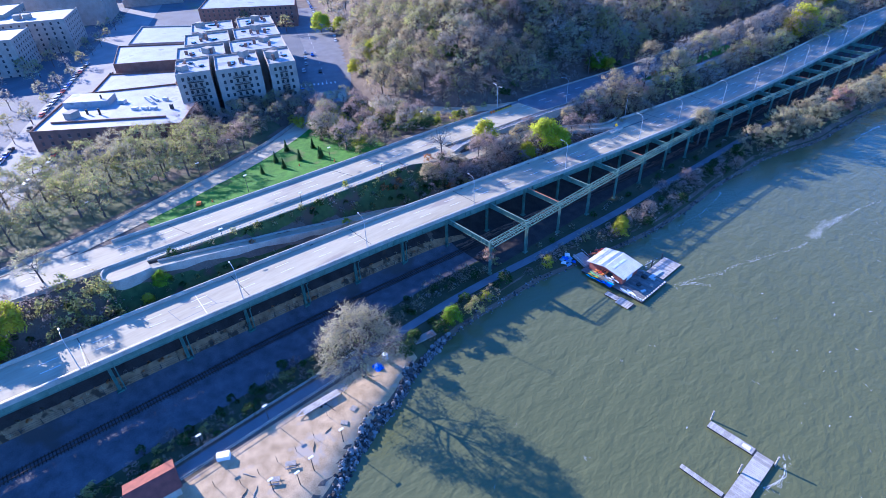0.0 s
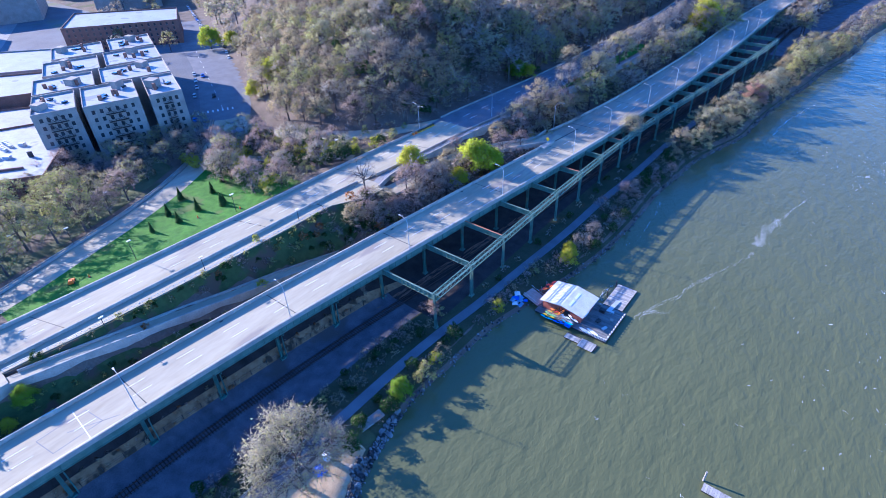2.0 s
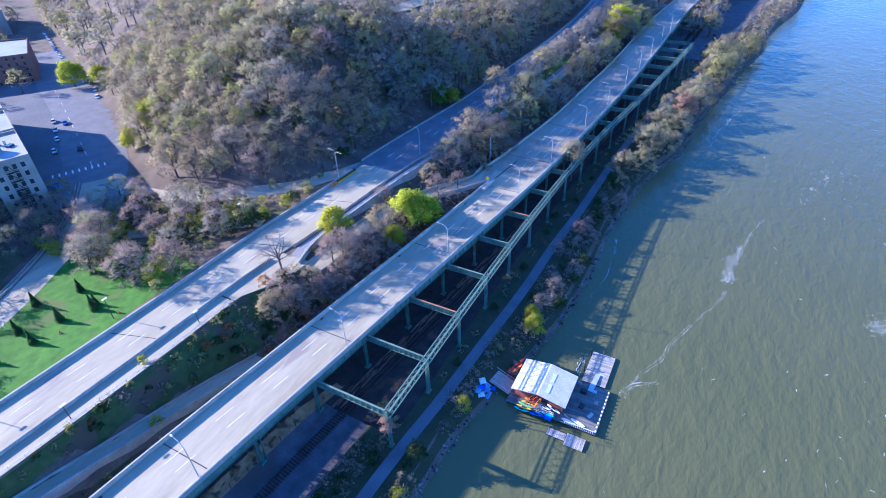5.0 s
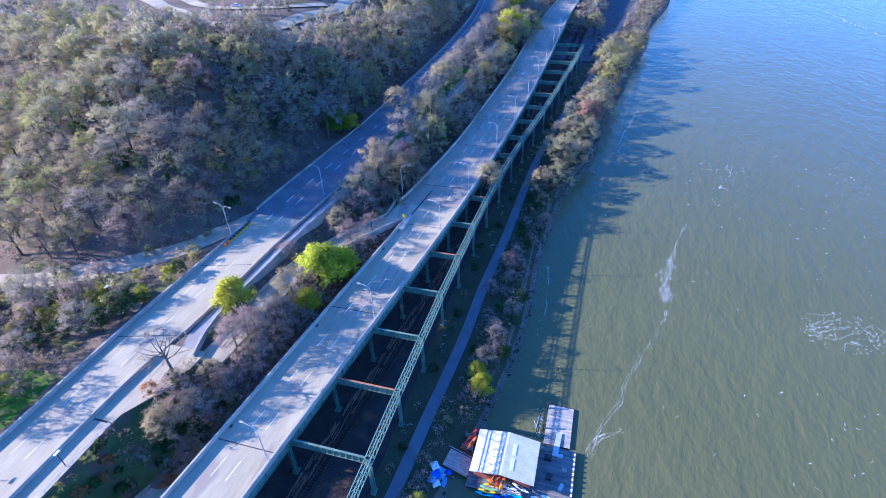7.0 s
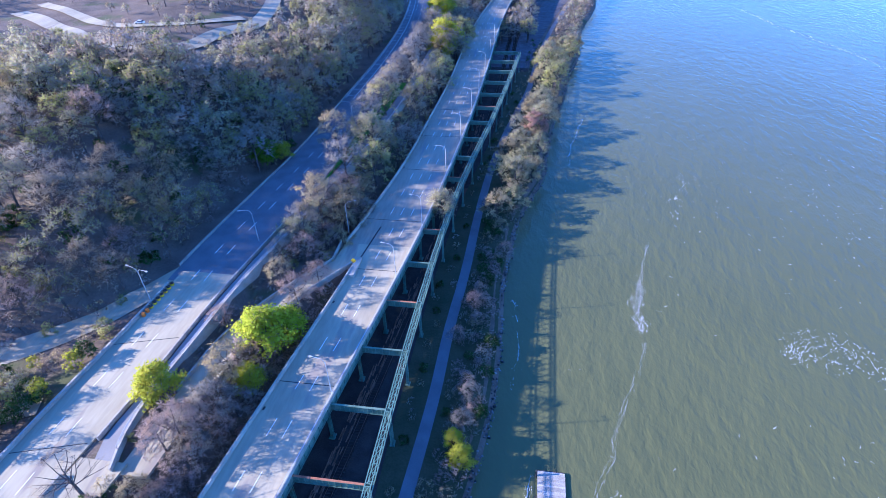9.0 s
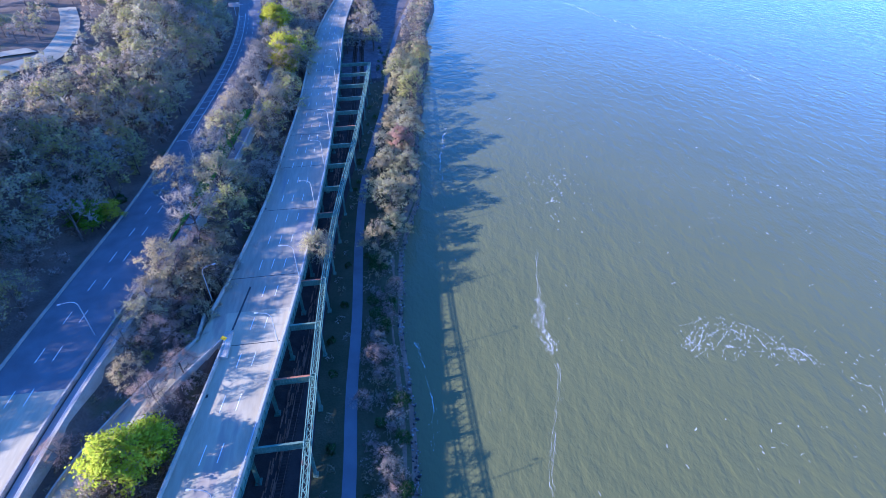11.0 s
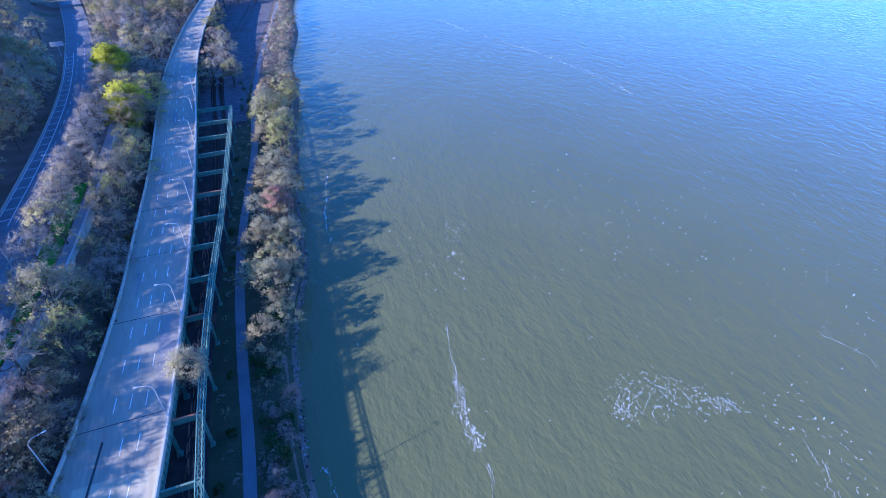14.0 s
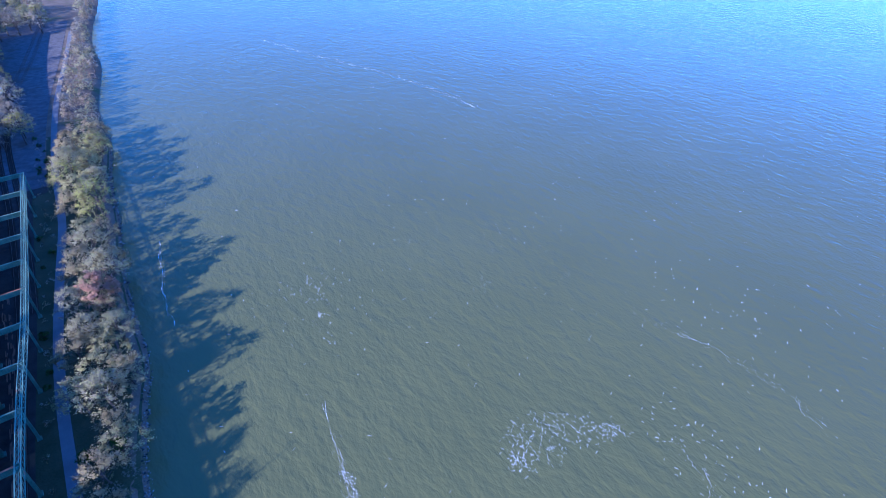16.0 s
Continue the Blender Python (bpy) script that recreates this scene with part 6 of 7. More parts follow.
for i in range(9):
    x, y, w, l = -84.6 + 1.25 * (i % 3) + 0.3 * math.sin(i * 5), 125.4 + 1.5 * (i // 3) + 0.3 * math.cos(i * 3), 1.2 + 0.3 * math.sin(i * 2.3), 1.5 + 0.4 * math.cos(i * 1.9)
    sheet = empty("tarpaulin", "crumpled faded blue and white tarpaulin bundle on the bank", "tarpaulin", "bank tarpaulins", at=(x, y, ground(x, y) + 0.1), rz=37 * i)
    vs = [((a - 3) / 3 * w * 0.6, (b - 3) / 3 * l * 0.6, max(0.02, 0.45 * (1 - ((a - 3) ** 2 + (b - 3) ** 2) / 16) + 0.35 * noise.noise((a * 0.9, b * 0.9, i * 3.1)))) for b in range(7) for a in range(7)]
    put("sheet", vs, [(b * 7 + a, b * 7 + a + 1, b * 7 + a + 8, b * 7 + a + 7) for b in range(6) for a in range(6)], M[("tarp", "white", "tarp", "blue", "tarp")[i % 5]], sheet)

# ---- finger pier ----
pier = empty("pier", "weathered grey finger pier floating in the river", "pier")
for x0, y0, x1, y1, across in ((-9.6, 62, -5.8, 100, True), (-20.5, 98.3, -9.6, 100.4, False), (-19.5, 83.6, -9.6, 84.8, False)):
    Shape().box(x0 + 0.1, y0 + 0.1, -0.3, x1 - 0.1, y1 - 0.1, 0.48).put("float", M["dark"], pier)
    planks(pier, x0, y0, x1, y1, 0.5, across, 0.5)
for x, y in ((-20.8, 101.2), (-5.4, 99.6), (-10.1, 92), (-5.4, 84)):
    Shape().tube([(x, y, -3), (x, y, 3.2)], [0.24, 0.21], 8).put("pile", M["wood"], pier)
Shape().box(-12.6, 98.8, 0.56, -10.8, 99.9, 0.64).put("hatch", M["white"], pier)

# ---- yard ----
def table(x, y, rz):
    t = empty("picnic_table", "grey slatted picnic table on the sand", "table", "yard tables", at=(x, y, ground(x, y) + 0.1), rz=rz)
    for k in range(5):
        Shape().box(-1.2, -0.45 + k * 0.19, 0.72, 1.2, -0.29 + k * 0.19, 0.77).put("slat", M["wood"], t)
    for sgn in (-1, 1):
        Shape().box(-1.2, sgn * 0.85 - 0.15, 0.42, 1.2, sgn * 0.85 + 0.15, 0.47).put("seat", M["wood"], t)
    for x2 in (-0.9, 0.9):
        Shape().beam((x2, -0.8, 0), (x2, 0.25, 0.72), 0.08, 0.08).beam((x2, 0.8, 0), (x2, -0.25, 0.72), 0.08, 0.08).put("leg", M["wood"], t)


table(-78, 19.8, 60), table(-77, 15.2, 55)
for x, y in ((-85, 5), (-81.5, 9.5), (-81, 13.5), (-81, 18), (-80.5, 22.5), (-81, 27.5), (-84, 33)):
    p = empty("post", "slim dark post standing in the sand", "post", "yard posts", at=(x, y, ground(x, y)))
    Shape().tube([(0, 0, -0.3), (0, 0, 2.2)], [0.06, 0.05], 6).put("shaft", M["dark"], p)
trailer = empty("boat_trailer", "long flat pale trailer parked beside the yard fence", "trailer", at=(-88.2, 34, ground(-88.2, 34) + 0.1), rz=-3)
for k in range(7):
    Shape().box(-0.98 + k * 0.28, -5, 0.75, -0.72 + k * 0.28, 5, 0.82).put("board", M["plank"], trailer)
Shape().box(-0.9, -5, 0.55, -0.75, 5, 0.74).box(0.75, -5, 0.55, 0.9, 5, 0.74).beam((-0.8, -5, 0.62), (0, -6.8, 0.62), 0.1).beam((0.8, -5, 0.62), (0, -6.8, 0.62), 0.1).put("frame", M["galv"], trailer)
for xx in (-1.05, 1.05):
    for yy in (-0.6, 0.6):
        Shape().tube([(xx - 0.1, yy, 0.33), (xx + 0.1, yy, 0.33)], 0.33, 10).put("wheel", M["dark"], trailer)
bx = empty("storage_box", "white storage box standing on the sand", "box", at=(-90.3, 9.5, ground(-90.3, 9.5) + 0.1), rz=60)
Shape().box(-1.4, -0.8, 0, 1.4, 0.8, 1.2).put("body", M["white"], bx)
Shape().box(-1.45, -0.85, 1.2, 1.45, 0.85, 1.3).put("lid", M["galv"], bx)
toilet = empty("portable_toilet", "white portable toilet cabin by the big tree", "toilet cabin", at=(-89, 54.5, ground(-89, 54.5)), rz=20)
Shape().box(-0.6, -0.6, 0, 0.6, 0.6, 2.2).put("cabin", M["white"], toilet)
Shape().box(-0.65, -0.65, 2.2, 0.65, 0.65, 2.35).put("roof", M["white"], toilet)
Shape().box(0.6, -0.4, 0.1, 0.63, 0.4, 2.0).put("door", M["galv"], toilet)
t2 = empty("tarp_pile", "bright blue tarpaulin draped over a heap", "tarpaulin", at=(-88.3, 51.5, ground(-88.3, 51.5)))
heap = [((i - 4) * 0.4, (j - 4) * 0.32, max(0.03, 1.3 * math.exp(-((i - 4) ** 2 + (j - 4) ** 2) / 7) + 0.2 * noise.noise((i * 0.7, j * 0.7, 4)))) for j in range(9) for i in range(9)]
put("sheet", heap, [(j * 9 + i, j * 9 + i + 1, j * 9 + i + 10, j * 9 + i + 9) for j in range(8) for i in range(8)], M["blue"], t2)
debris_rng = random.Random(41)
for k in range(7):
    x, y = debris_rng.uniform(-86, -76), debris_rng.uniform(2, 44)
    if x > SHORE(y) - 5:
        continue
    d = empty("driftwood", "weathered branch or board lying on the sand", "driftwood", "yard driftwood", at=(x, y, ground(x, y) + 0.16), rz=debris_rng.uniform(0, 180))
    l = debris_rng.uniform(1.2, 3.4)
    Shape().tube([(-l / 2, 0, 0), (-l / 6, 0.15, 0.06), (l / 6, 0.05, 0.05), (l / 2, 0.25, 0)], [0.09, 0.11, 0.09, 0.04], 5).put("branch" if k % 2 else "limb", M["bark"] if k % 3 else M["wood"], d)
for x, y, w, l, rz in ((-81.5, 39, 1.6, 1.6, 20), (-79.5, 35, 1.8, 1.2, 40)):
    d = empty("pallet", "flat grey wooden pallet lying on the sand", "pallet", "yard pallets", at=(x, y, ground(x, y) + 0.1), rz=rz)
    for k in range(5):
        Shape().box(-w / 2 + k * w / 5, -l / 2, 0.1, -w / 2 + (k + 0.8) * w / 5, l / 2, 0.14).put("slat", M["wood"], d)
    for e in (-0.4, 0, 0.4):
        Shape().box(-w / 2, e * l - 0.05, 0, w / 2, e * l + 0.05, 0.1).put("runner", M["wood"], d)
pal = empty("plank_stack", "stack of weathered planks beside the footpath", "planks", at=(-88.5, 68, ground(-88.5, 68)), rz=-8)
for k in range(6):
    Shape().box(-1.3 + k * 0.42, -3.4, 0.1, -0.95 + k * 0.42, 3.4, 0.3).put("plank", M["wood"], pal)
kiosk = empty("kiosk", "small building with a red-brown pitched roof", "building", at=(-92, -5, ground(-92, -5)), rz=-5)
Shape().box(-3.6, -4.6, 0, 3.6, 4.6, 3.0).put("wall", M["wall"], kiosk)
put("roof", [(-4.2, -5.2, 2.9), (4.2, -5.2, 2.9), (4.2, 5.2, 2.9), (-4.2, 5.2, 2.9), (0, -5.2, 4.8), (0, 5.2, 4.8)], [(0, 4, 5, 3), (1, 2, 5, 4), (0, 1, 4), (2, 3, 5), (0, 3, 2, 1)], M["red_roof"], kiosk)
vines = tree("vine_clump", "pinkish dry vines hanging on the first steel column", 90, 7.5, 1.7, "mauve", "red", buds=1.0, leaf_size=0.14, stem=0.3, ends=40)
vines.matrix_basis = pose(-95.8, 102.3, 5.6)
vines["category"] = "vines"

# ---- foam ----
foam_rng = random.Random(21)
s = Shape()


def fleck(x, y, a, b, turn):
    n = foam_rng.choice((5, 6, 7))
    c, sn = math.cos(turn), math.sin(turn)
    pts = []
    for i in range(n):
        r = foam_rng.uniform(0.6, 1.2)
        u, v = a * r * math.cos(math.tau * i / n), b * r * math.sin(math.tau * i / n)
        pts.append((x + u * c - v * sn, y + u * sn + v * c, 0.035))
    s.add(pts, [tuple(range(n))])


def filament(x, y, turn, length, width):
    """A thin broken ribbon of foam that wanders over the water."""
    n = max(3, int(length / 0.3))
    vs = []
    for i in range(n + 1):
        turn += foam_rng.gauss(0, 0.33)
        x, y = x + 0.3 * math.cos(turn), y + 0.3 * math.sin(turn)
        w = width * foam_rng.uniform(0.15, 1.0) * math.sin(math.pi * (i + 0.4) / (n + 0.8))
        vs += [(x - w * math.sin(turn), y + w * math.cos(turn), 0.035), (x + w * math.sin(turn), y - w * math.cos(turn), 0.035)]
    s.add(vs, [(2 * i, 2 * i + 2, 2 * i + 3, 2 * i + 1) for i in range(n)])


def foam_line(pts, dense, wide, size=0.35):
    """Wandering thin strands along the points, with loose threads and flecks about them."""
    pts = fine([(*p, 0) for p in pts], 0.3)
    for strand in range(max(1, round(dense * 0.5))):
        ph, vs, run = foam_rng.uniform(0, 50), [], 0
        for (x0, y0, _), (x1, y1, _) in zip(pts, pts[1:]):
            d = math.hypot(x1 - x0, y1 - y0) or 1
            nx, ny = -(y1 - y0) / d, (x1 - x0) / d
            e = wide * 1.3 * (noise.noise((x0 * 0.2, y0 * 0.2, ph)) + 0.6 * noise.noise((x0 * 0.9, y0 * 0.9, ph)) + (strand % 3 - 1) * 0.5) + 1.2 * noise.noise((x0 * 0.1, y0 * 0.1, 0))
            lump = noise.noise((x0 * 0.25, y0 * 0.25, ph + 7))
            w = size * max(0.0, 0.05 + 0.4 * lump + 0.25 * noise.noise((x0 * 1.1, y0 * 1.1, ph))) * foam_rng.uniform(0.2, 1.1)
            vs += [(x0 + nx * (e + w), y0 + ny * (e + w), 0.035), (x0 + nx * (e - w), y0 + ny * (e - w), 0.035)]
        s.add(vs, [(2 * i, 2 * i + 2, 2 * i + 3, 2 * i + 1) for i in range(len(vs) // 2 - 1)])
    for (x0, y0, _), (x1, y1, _) in zip(pts, pts[1:]):
        for _ in range(int(dense * 0.22 + foam_rng.random())):
            if foam_rng.random() > 0.45 + noise.noise((x0 * 0.25, y0 * 0.25, 9)):
                continue
            x, y, w = x0 + foam_rng.gauss(0, wide * 0.8), y0 + foam_rng.gauss(0, 0.4), size * foam_rng.uniform(0.08, 0.3)
            filament(x, y, math.atan2(y1 - y0, x1 - x0) + foam_rng.gauss(0, 0.7), foam_rng.uniform(0.3, 0.9), w * 0.4)


foam_line([(-25, 246), (-28, 232), (-31, 220)], 4, 0.8, 0.25)
foam_line([(-31, 222), (-33, 208), (-33.5, 200)], 8, 1.5, 0.26)
for k in range(85):
    u = foam_rng.random()
    lump = 0.5 + 0.5 * math.sin(u * 17)
    fleck(-31 - 2.6 * u + 0.9 * math.sin(u * 9) + foam_rng.gauss(0, 0.4 + 0.6 * lump), 222 - 22 * u, foam_rng.uniform(0.12, 0.45), foam_rng.uniform(0.06, 0.16), radians(foam_rng.gauss(80, 35)))
for k in range(26):
    fleck(foam_rng.gauss(6.5, 1.5), foam_rng.gauss(196.5, 1.8), foam_rng.uniform(0.1, 0.35), foam_rng.uniform(0.06, 0.15), radians(foam_rng.gauss(70, 40)))
foam_line([(-33.5, 196), (-35, 188), (-40, 176), (-44, 166), (-46, 158), (-50, 149), (-51, 141)], 6, 0.5, 0.15)
foam_line([(-45, 150), (-50, 146), (-52, 141)], 12, 0.8, 0.16)
foam_line([(-40, 352), (-44, 335), (-47.5, 318), (-49.5, 300)], 4, 0.35, 0.4)
foam_line([(104, 600), (112, 560), (128, 510), (142, 465), (149, 420), (152, 385)], 5, 1.8, 0.5)
foam_line([(78, 210), (82, 193), (84, 175), (83, 162), (79, 150)], 5, 1.4, 0.16)
foam_line([(45, 178), (40, 165), (37, 156), (41, 139)], 5, 1.2, 0.18)
foam_line([(-14, 262), (-8, 285), (-4, 300)], 1.5, 2.5, 0.4)
for _ in range(330):
    u = foam_rng.random() ** 1.25
    x, y = 5 + 31 * u + foam_rng.gauss(0, 1.2), 196 + foam_rng.uniform(-0.35, 1.0) * 11 * math.sin(3.1 * min(1, 0.12 + u)) - 10 * u * u + foam_rng.gauss(0, 1.6)
    filament(x, y, radians(foam_rng.gauss(70, 30)), foam_rng.uniform(0.4, 1.4), foam_rng.uniform(0.03, 0.085))
for cx, cy, sx, sy, n in ((46, 172, 6, 12, 60), (-8, 285, 9, 14, 70), (60, 270, 30, 25, 120), (5, 150, 18, 14, 50), (100, 190, 20, 25, 90)):
    for _ in range(n):
        filament(foam_rng.gauss(cx, sx), foam_rng.gauss(cy, sy), radians(foam_rng.gauss(75, 30)), foam_rng.uniform(0.5, 1.6), foam_rng.uniform(0.04, 0.11))
foam_line([(-5, 104), (-3, 98), (-4.5, 92)], 9, 0.5, 0.35)
foam_line([(-63.5, 152), (-64.5, 147), (-63.5, 143)], 8, 0.7, 0.2)
foam_line([(-70, 210), (-67, 190), (-69, 176)], 2.5, 0.4, 0.3)
for _ in range(260):
    x, y = foam_rng.uniform(-55, 260), foam_rng.uniform(10, 460)
    if x > SHORE(y) + 12:
        for k in range(foam_rng.choice((1, 1, 2))):
            filament(x + foam_rng.gauss(0, 0.8), y + foam_rng.gauss(0, 0.5), radians(foam_rng.gauss(-35, 22)), foam_rng.uniform(0.5, 1.6), foam_rng.uniform(0.03, 0.07))
tagged(s.put("foam", M["foam"]), "white foam streaks and flecks drifting on the river", "foam", kind="stuff")

# ---- town ----
def prism(name, pts, z0, z1, mat, parent, label=""):
    n = len(pts)
    vs = [(x, y, z0) for x, y in pts] + [(x, y, z1) for x, y in pts]
    return put(name, vs, [tuple(range(n - 1, -1, -1)), tuple(range(n, 2 * n))] + [(i, (i + 1) % n, n + (i + 1) % n, n + i) for i in range(n)], mat, parent, label)


def window_mesh(w, h):
    me = bpy.data.meshes.new("window")
    s = Shape().box(-w / 2, -0.03, 0, w / 2, 0.02, h)
    n = len(s.f)
    for b in ((-w / 2 - 0.1, -0.07, -0.14, w / 2 + 0.1, 0.04, 0),):
        s.box(*b)
    me.from_pydata(s.v, [], s.f)
    me.materials.append(M["glass"])
    me.materials.append(M["wall"])
    me.polygons.foreach_set("material_index", [0] * n + [1] * (len(s.f) - n))
    return me


WIN = window_mesh(1.15, 1.6)


def windows(parent, a, b, z0, z1, gap=3.2, floor=3.1, inset=1.5):
    """Rows of windows on the wall from a to b (its outside to the right of a -> b)."""
    a, b = Vector(a), Vector(b)
    d = b - a
    n, turn = int((d.length - 2 * inset) / gap) + 1, math.degrees(math.atan2(d.y, d.x))
    for i in range(n):
        p = a + d.normalized() * (inset + (d.length - 2 * inset) * (i + 0.5) / n)
        z = z0 + 1.2
        while z + 1.8 < z1:
            child("window", WIN, parent, pose(p.x, p.y, z, 0, 0, turn))
            z += floor


def building(name, label, pts, z0, z1, wall, faces=(), gap=3.2, roof="roof", parapet=0.9):
    """A flat-roofed block on a counterclockwise plan: wall, roof, parapet and windows on the given sides."""
    root = empty(name, label, "building")
    prism("wall", pts, z0, z1, M[wall], root)
    c = Vector((sum(p[0] for p in pts) / len(pts), sum(p[1] for p in pts) / len(pts)))
    inner = [tuple(c + (Vector(p) - c) * (1 - 0.45 / max(4, (Vector(p) - c).length))) for p in pts]
    prism("roof", inner, z1 + 0.004, z1 + 0.12, M[roof], root)
    n = len(pts)
    vs = [(*p, z) for p in pts for z in (z1, z1 + parapet)] + [(*p, z) for p in inner for z in (z1, z1 + parapet)]
    fs = []
    for i in range(n):
        j = (i + 1) % n
        o = 2 * n
        fs += [(2 * i, 2 * j, 2 * j + 1, 2 * i + 1), (o + 2 * j, o + 2 * i, o + 2 * i + 1, o + 2 * j + 1), (2 * i + 1, 2 * j + 1, o + 2 * j + 1, o + 2 * i + 1)]
    put("parapet", vs, fs, M[wall], root)
    for i in faces:
        windows(root, pts[i], pts[(i + 1) % n], z0, z1, gap)
    return root


def box_on(parent, name, x, y, z, sx, sy, h, mat, rz=0):
    s = Shape().box(-sx / 2, -sy / 2, 0, sx / 2, sy / 2, h)
    ob = s.put(name, M[mat], parent)
    ob.matrix_basis = pose(x, y, z, 0, 0, rz)
    return ob


AO, AV, AU = Vector((-264, 72)), Vector((0.36, 0.933)), Vector((-0.933, 0.36))
apt = lambda v, u: tuple(AO + AV * v * 0.89 + AU * u)
block = lambda v0, v1, u0, u1: [apt(v0, u1), apt(v0, u0), apt(v1, u0), apt(v1, u1)]
rngb = random.Random(31)
for v0, v1, u0, u1, f in ((0, 17, 0, 24, (0, 1, 2)), (19.5, 42, -2, 24, (0, 1, 2)), (46, 60, -3, 24, (0, 1, 2)), (0, 26, 26, 48, (0, 2)), (29, 60, 26, 50, (0, 2)), (4, 30, 52, 76, ()), (33, 60, 53, 78, (2,)), (8, 34, 80, 104, ()), (37, 60, 81, 106, (2,))):
    b = building("apartment_block", "tan brick six-storey apartment block with pale flat roof", block(v0, v1, u0, u1), 15, 37.5, "brick", f, 3.0)
    for k in range(9):
        x, y = apt(v0 + (v1 - v0) * rngb.uniform(0.2, 0.8), u0 + (u1 - u0) * rngb.uniform(0.25, 0.75))
        if k == 0:
            box_on(b, "stair_bulkhead", x, y, 37.6, rngb.uniform(3, 5), rngb.uniform(3, 4.5), rngb.uniform(2.4, 3.4), "brick", 21)
        elif k < 4:
            box_on(b, "chimney", x, y, 37.6, 1.1, 1.1, rngb.uniform(1.6, 2.8), "red_brick", 21)
        elif k < 7:
            box_on(b, "skylight", x, y, 37.6, rngb.uniform(1.2, 2.2), rngb.uniform(1.4, 2.4), 0.7, "glass", 21)
        else:
            box_on(b, "vent", x, y, 37.6, 0.5, 0.5, rngb.uniform(0.8, 1.6), "galv", 21)
    if f and u0 < 5:
        # iron fire escapes on the street face
        for fv in ((v0 + v1) / 2 - 1.5, (v0 + v1) / 2 + 2.5) if v1 - v0 > 16 else ((v0 + v1) / 2,):
            p = Vector(apt(fv, u0 - 0.7))
            s = Shape()
            for k in range(6):
                z = 18.5 + 3.1 * k
                s.box(-1.7, -0.6, z, 1.7, 0.6, z + 0.08).box(-1.7, 0.55, z + 0.9, 1.7, 0.62, z + 1.0)
                s.beam((-1.2, 0, z), (1.2, 0, z + 3.1), 0.5, 0.08)
                for xx in (-1.7, -0.85, 0, 0.85, 1.7):
                    s.box(xx - 0.04, 0.55, z, xx + 0.04, 0.62, z + 1.0)
            o = s.put("fire_escape", M["dark"], b)
            o.matrix_basis = pose(p.x, p.y, 0, 0, 0, math.degrees(math.atan2(AV.y, AV.x)) + 180)
school = building("school", "low brick building with a bright white flat roof", [(-278, 12), (-240, 62), (-268, 82), (-296, 80), (-318, 37)], 14.5, 24.5, "red_brick", (0,), 4.0)
prism("parapet", [(-283, 21), (-253, 60), (-253.5, 60.4), (-283.5, 21.4)], 24.62, 25.5, M["red_brick"], school)
for x, y, h, w in ((-262, 66, 2.2, 1.4), (-268, 60, 1.2, 2.6), (-271, 57, 1.2, 2.6), (-274, 53.5, 1.2, 2.6), (-279, 40, 3.0, 0.8), (-284, 36, 2.4, 0.8), (-288, 52, 1.6, 3.4), (-276, 68, 1.4, 2.2)):
    box_on(school, "roof_unit", x, y, 24.62, w, w * 0.7, h, "dark" if w < 1.5 else "galv", 38)
prism("roof_step", [(-300, 30), (-288, 46), (-297, 52), (-311, 37)], 24.62, 27.4, M["roof"], school)
for k in range(9):
    box_on(school, "roof_unit", -285 + 2.2 * (k % 5), 62 + 2.6 * (k // 5), 24.62, 1.2, 1.2, 1.1, "galv", 30)
box_on(school, "flue", -293, 45, 24.62, 0.7, 0.7, 4.5, "dark")
box_on(school, "bulkhead", -284, 30, 24.62, 4, 5, 3.0, "brick", 35)
building("garage", "low commercial building with a pale flat roof", [(-322, 46), (-300, 80), (-325, 93), (-350, 62)], 14.5, 22, "red_brick", (), 4)
building("garage", "long brick building with a white flat roof", [(-352, 66), (-330, 100), (-362, 116), (-392, 80)], 14.5, 26, "red_brick", (), 4)
building("garage", "pale low building with skylights on a flat roof", [(-402, 88), (-372, 124), (-410, 146), (-446, 110)], 14.5, 24, "brick", (), 4)
building("garage", "dark brick block behind the apartments", [(-440, 150), (-395, 205), (-430, 225), (-480, 175)], 14.5, 30, "red_brick", (0,), 4)
far_spots = [(-440, 10, 34, 60, 36), (-478, 54, 40, 44, 36), (-520, 20, 44, 60, 38), (-500, -50, 50, 60, 34), (-560, 90, 50, 60, 40), (-640, 40, 60, 70, 36), (-600, 170, 60, 50, 34), (-700, 140, 70, 60, 38), (-560, 250, 60, 50, 32), (-680, 260, 70, 60, 36), (-780, 200, 80, 70, 36), (-420, -50, 30, 40, 30), (-800, 60, 80, 80, 36), (-620, -60, 70, 60, 34)]
for x, y, sx, sy, h in far_spots:
    c, s_ = math.cos(radians(-24)), math.sin(radians(-24))
    q = [(x + a * c - b * s_, y + a * s_ + b * c) for a, b in ((-sx / 2, -sy / 2), (sx / 2, -sy / 2), (sx / 2, sy / 2), (-sx / 2, sy / 2))]
    b = building("apartment_house", "large tan brick apartment house across the street", q, 14, h, "brick", (0, 1, 2) if x > -530 else (), 5.0)
    for k in range(2):
        box_on(b, "bulkhead", x + rngb.uniform(-sx, sx) * 0.25, y + rngb.uniform(-sy, sy) * 0.25, h + 0.1, 5, 4, 3, "brick", -24)


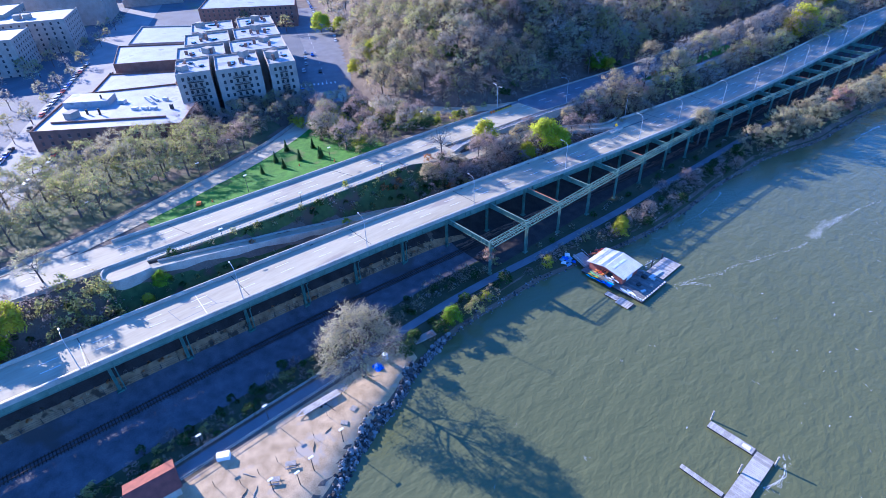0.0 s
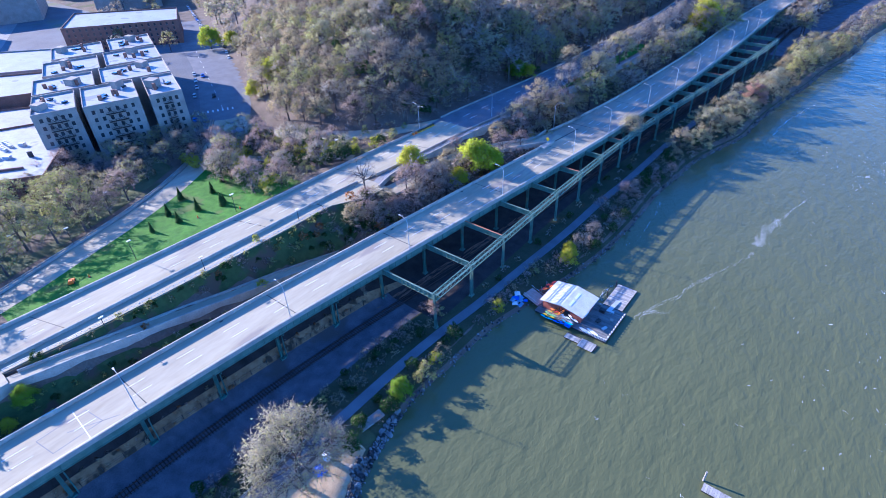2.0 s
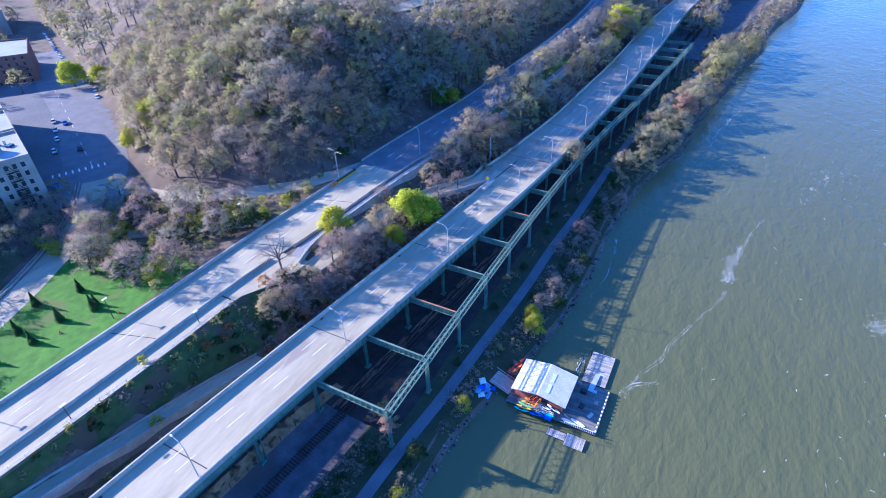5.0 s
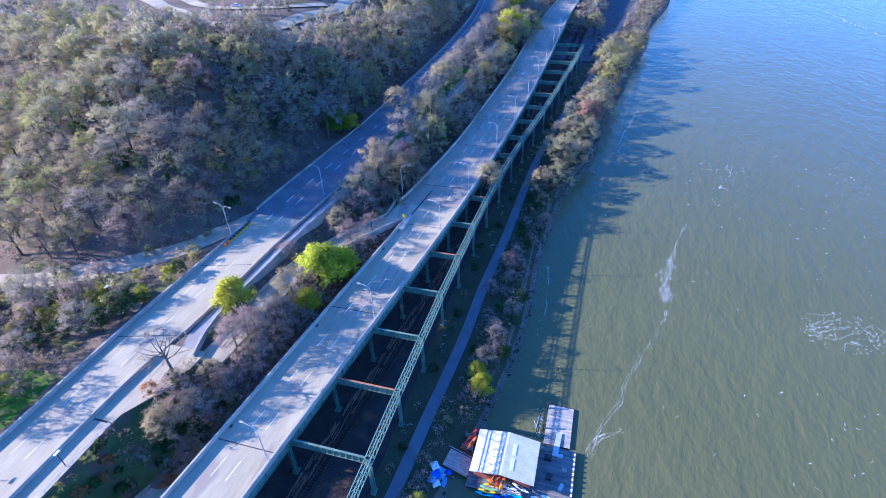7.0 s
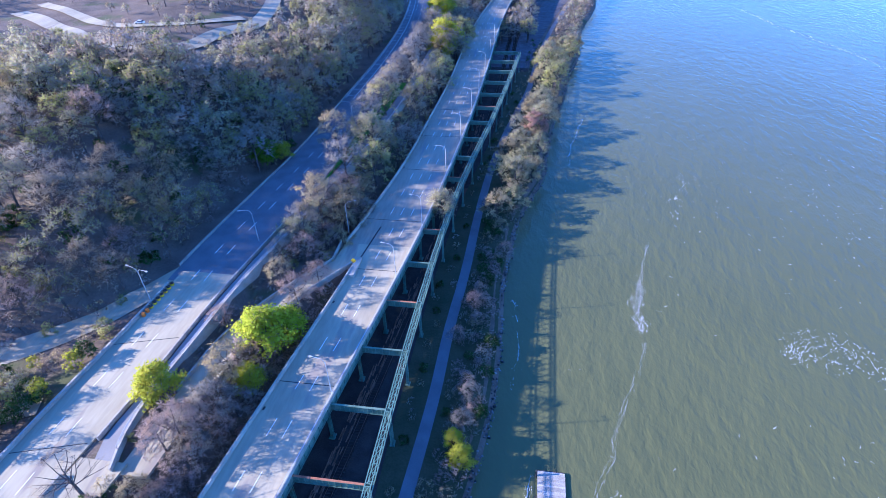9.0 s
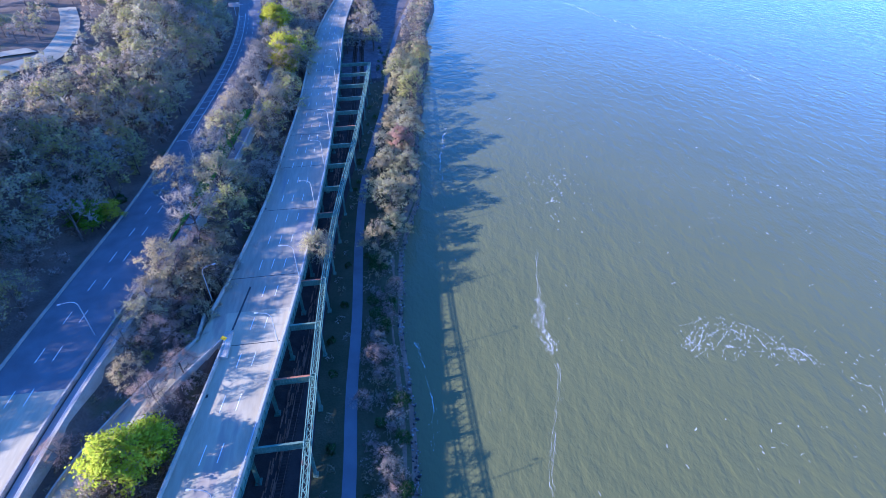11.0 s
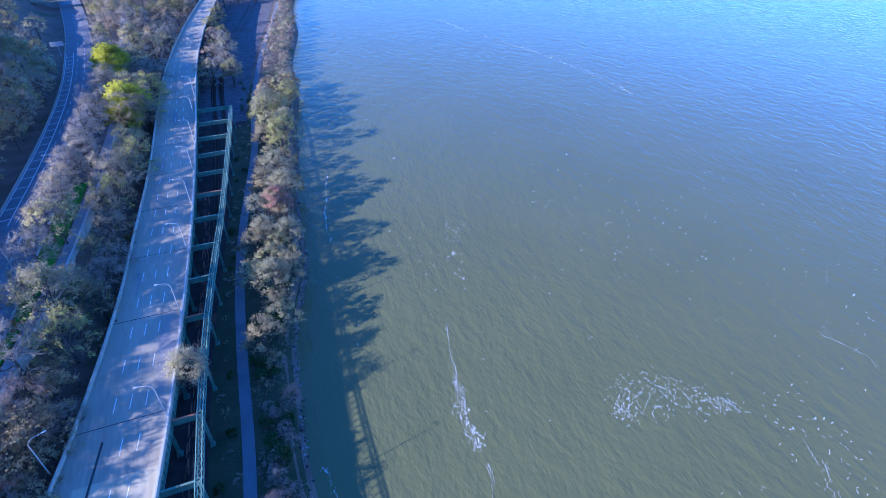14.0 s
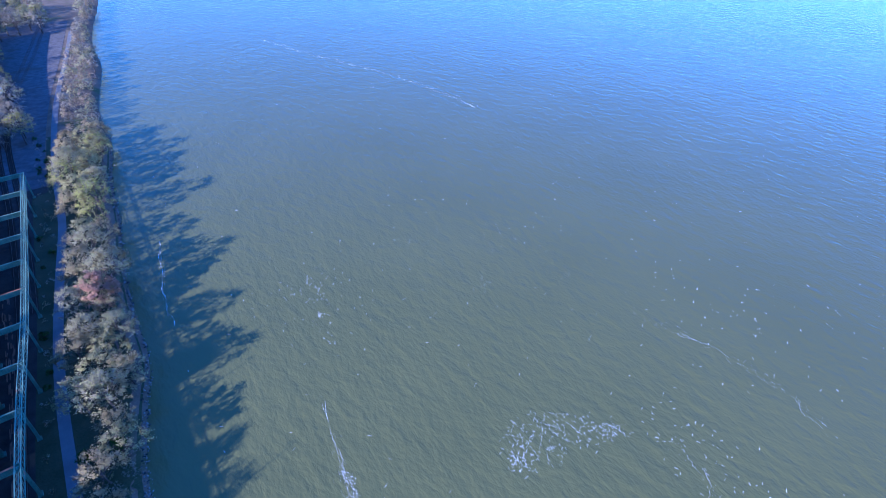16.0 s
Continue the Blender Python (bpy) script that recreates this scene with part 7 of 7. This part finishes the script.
def car_mesh():
    body, glass, wheel = Shape(), Shape(), Shape()
    prof = [(-2.2, 0.35), (-2.25, 0.75), (-1.2, 0.95), (1.9, 0.98), (2.2, 0.85), (2.2, 0.35)]
    vs = [(x, y, z) for y in (-0.88, 0.88) for x, z in prof]
    n = len(prof)
    body.add(vs, [tuple(range(n)), tuple(range(2 * n - 1, n - 1, -1))] + [(i, n + i, n + (i + 1) % n, (i + 1) % n) for i in range(n)])
    cab = [(-1.1, 0.95, 0.85), (-0.5, 1.45, 0.68), (1.1, 1.45, 0.68), (1.75, 0.97, 0.85)]
    glass.add([(x, -y, z) for x, z, y in cab] + [(x, y, z) for x, z, y in cab], [(0, 1, 2, 3), (7, 6, 5, 4), (0, 4, 5, 1), (2, 6, 7, 3)])
    body.add([(-0.5, -0.68, 1.45), (1.1, -0.68, 1.45), (1.1, 0.68, 1.45), (-0.5, 0.68, 1.45), (-0.45, -0.66, 1.5), (1.05, -0.66, 1.5), (1.05, 0.66, 1.5), (-0.45, 0.66, 1.5)], BOX_F)
    wheel.tube([(0, -0.11, 0), (0, 0.11, 0)], 0.33, 10)
    return body, glass, wheel


CB, CG, CW = car_mesh()
rngc = random.Random(17)


def car(x, y, rz, c, z=None):
    root = empty("car", f"parked { {'galv': 'silver', 'dark': 'black'}.get(c, c) } car at the kerb", "car", "parked cars", at=(x, y, (ground(x, y) + 0.12) if z is None else z), rz=rz)
    CB.put("body", M[c], root)
    CG.put("glasshouse", M["glass"], root)
    for xx in (-1.4, 1.35):
        for yy in (-0.8, 0.8):
            o = CW.put("wheel", M["dark"], root)
            o.matrix_basis = pose(xx, yy, 0.33)


COL = ("white", "galv", "dark", "dark", "galv", "blue", "red", "galv", "white")
ang = math.degrees(math.atan2(0.45, -0.9))
for k in range(26):
    d = 20 + k * 6.1
    for side in (-10.5, 9.5):
        if rngc.random() < 0.75:
            x, y = -250 - 0.897 * d + 0.44 * side, -4 + 0.442 * d + 0.897 * side
            car(x, y, ang + rngc.uniform(-3, 3), rngc.choice(COL))
for x, y, rz in ((-268, 7, 60), (-247, 3, 120), (-232, 13, 100), (-251, 119, 80), (-318, 171, 150), (-284, 156, 150), (-236, 50, 60), (-237, 58, 60), (-236, 68, 70), (-262, 132, 150), (-292, 150, 152), (-303, 158, 152), (-314, 164, 152), (-325, 170, 152), (-336, 200, 152), (-347, 206, 152), (-358, 212, 152), (-369, 217, 152), (-380, 222, 152)):
    car(x, y, rz, rngc.choice(COL))
car(-250, 326, 10, "white", ground(-250, 326) + 0.56)
car(-230, 335, 35, "dark", ground(-230, 335) + 0.56)
for k in range(13):
    x = -395 - 8.6 * k
    car(x, 0.45 * (-x - 375) + 214, 155 + rngc.uniform(-3, 3), rngc.choice(COL))
# street markings
mark = empty("street_markings", "white crossing bars and arrows on the dark street", "road markings", kind="structure")
for k in range(9):
    x, y = -262 - 1.1 * k, 150 - 2.0 * k
    o = Shape().box(-1.6, -0.3, 0, 1.6, 0.3, 0.015).put("crossing_bar", M["paint"], mark)
    o.matrix_basis = pose(x, y + 2, ground(x, y + 2) + 0.13, 0, 0, 152)
for k in range(10):
    x, y = -268 - 11 * k, 150 + 5.2 * k
    o = Shape().box(-2, -0.09, 0, 2, 0.09, 0.015).put("lane_dash", M["paint"], mark)
    o.matrix_basis = pose(x, y, ground(x, y) + 0.13, 0, 0, 153)
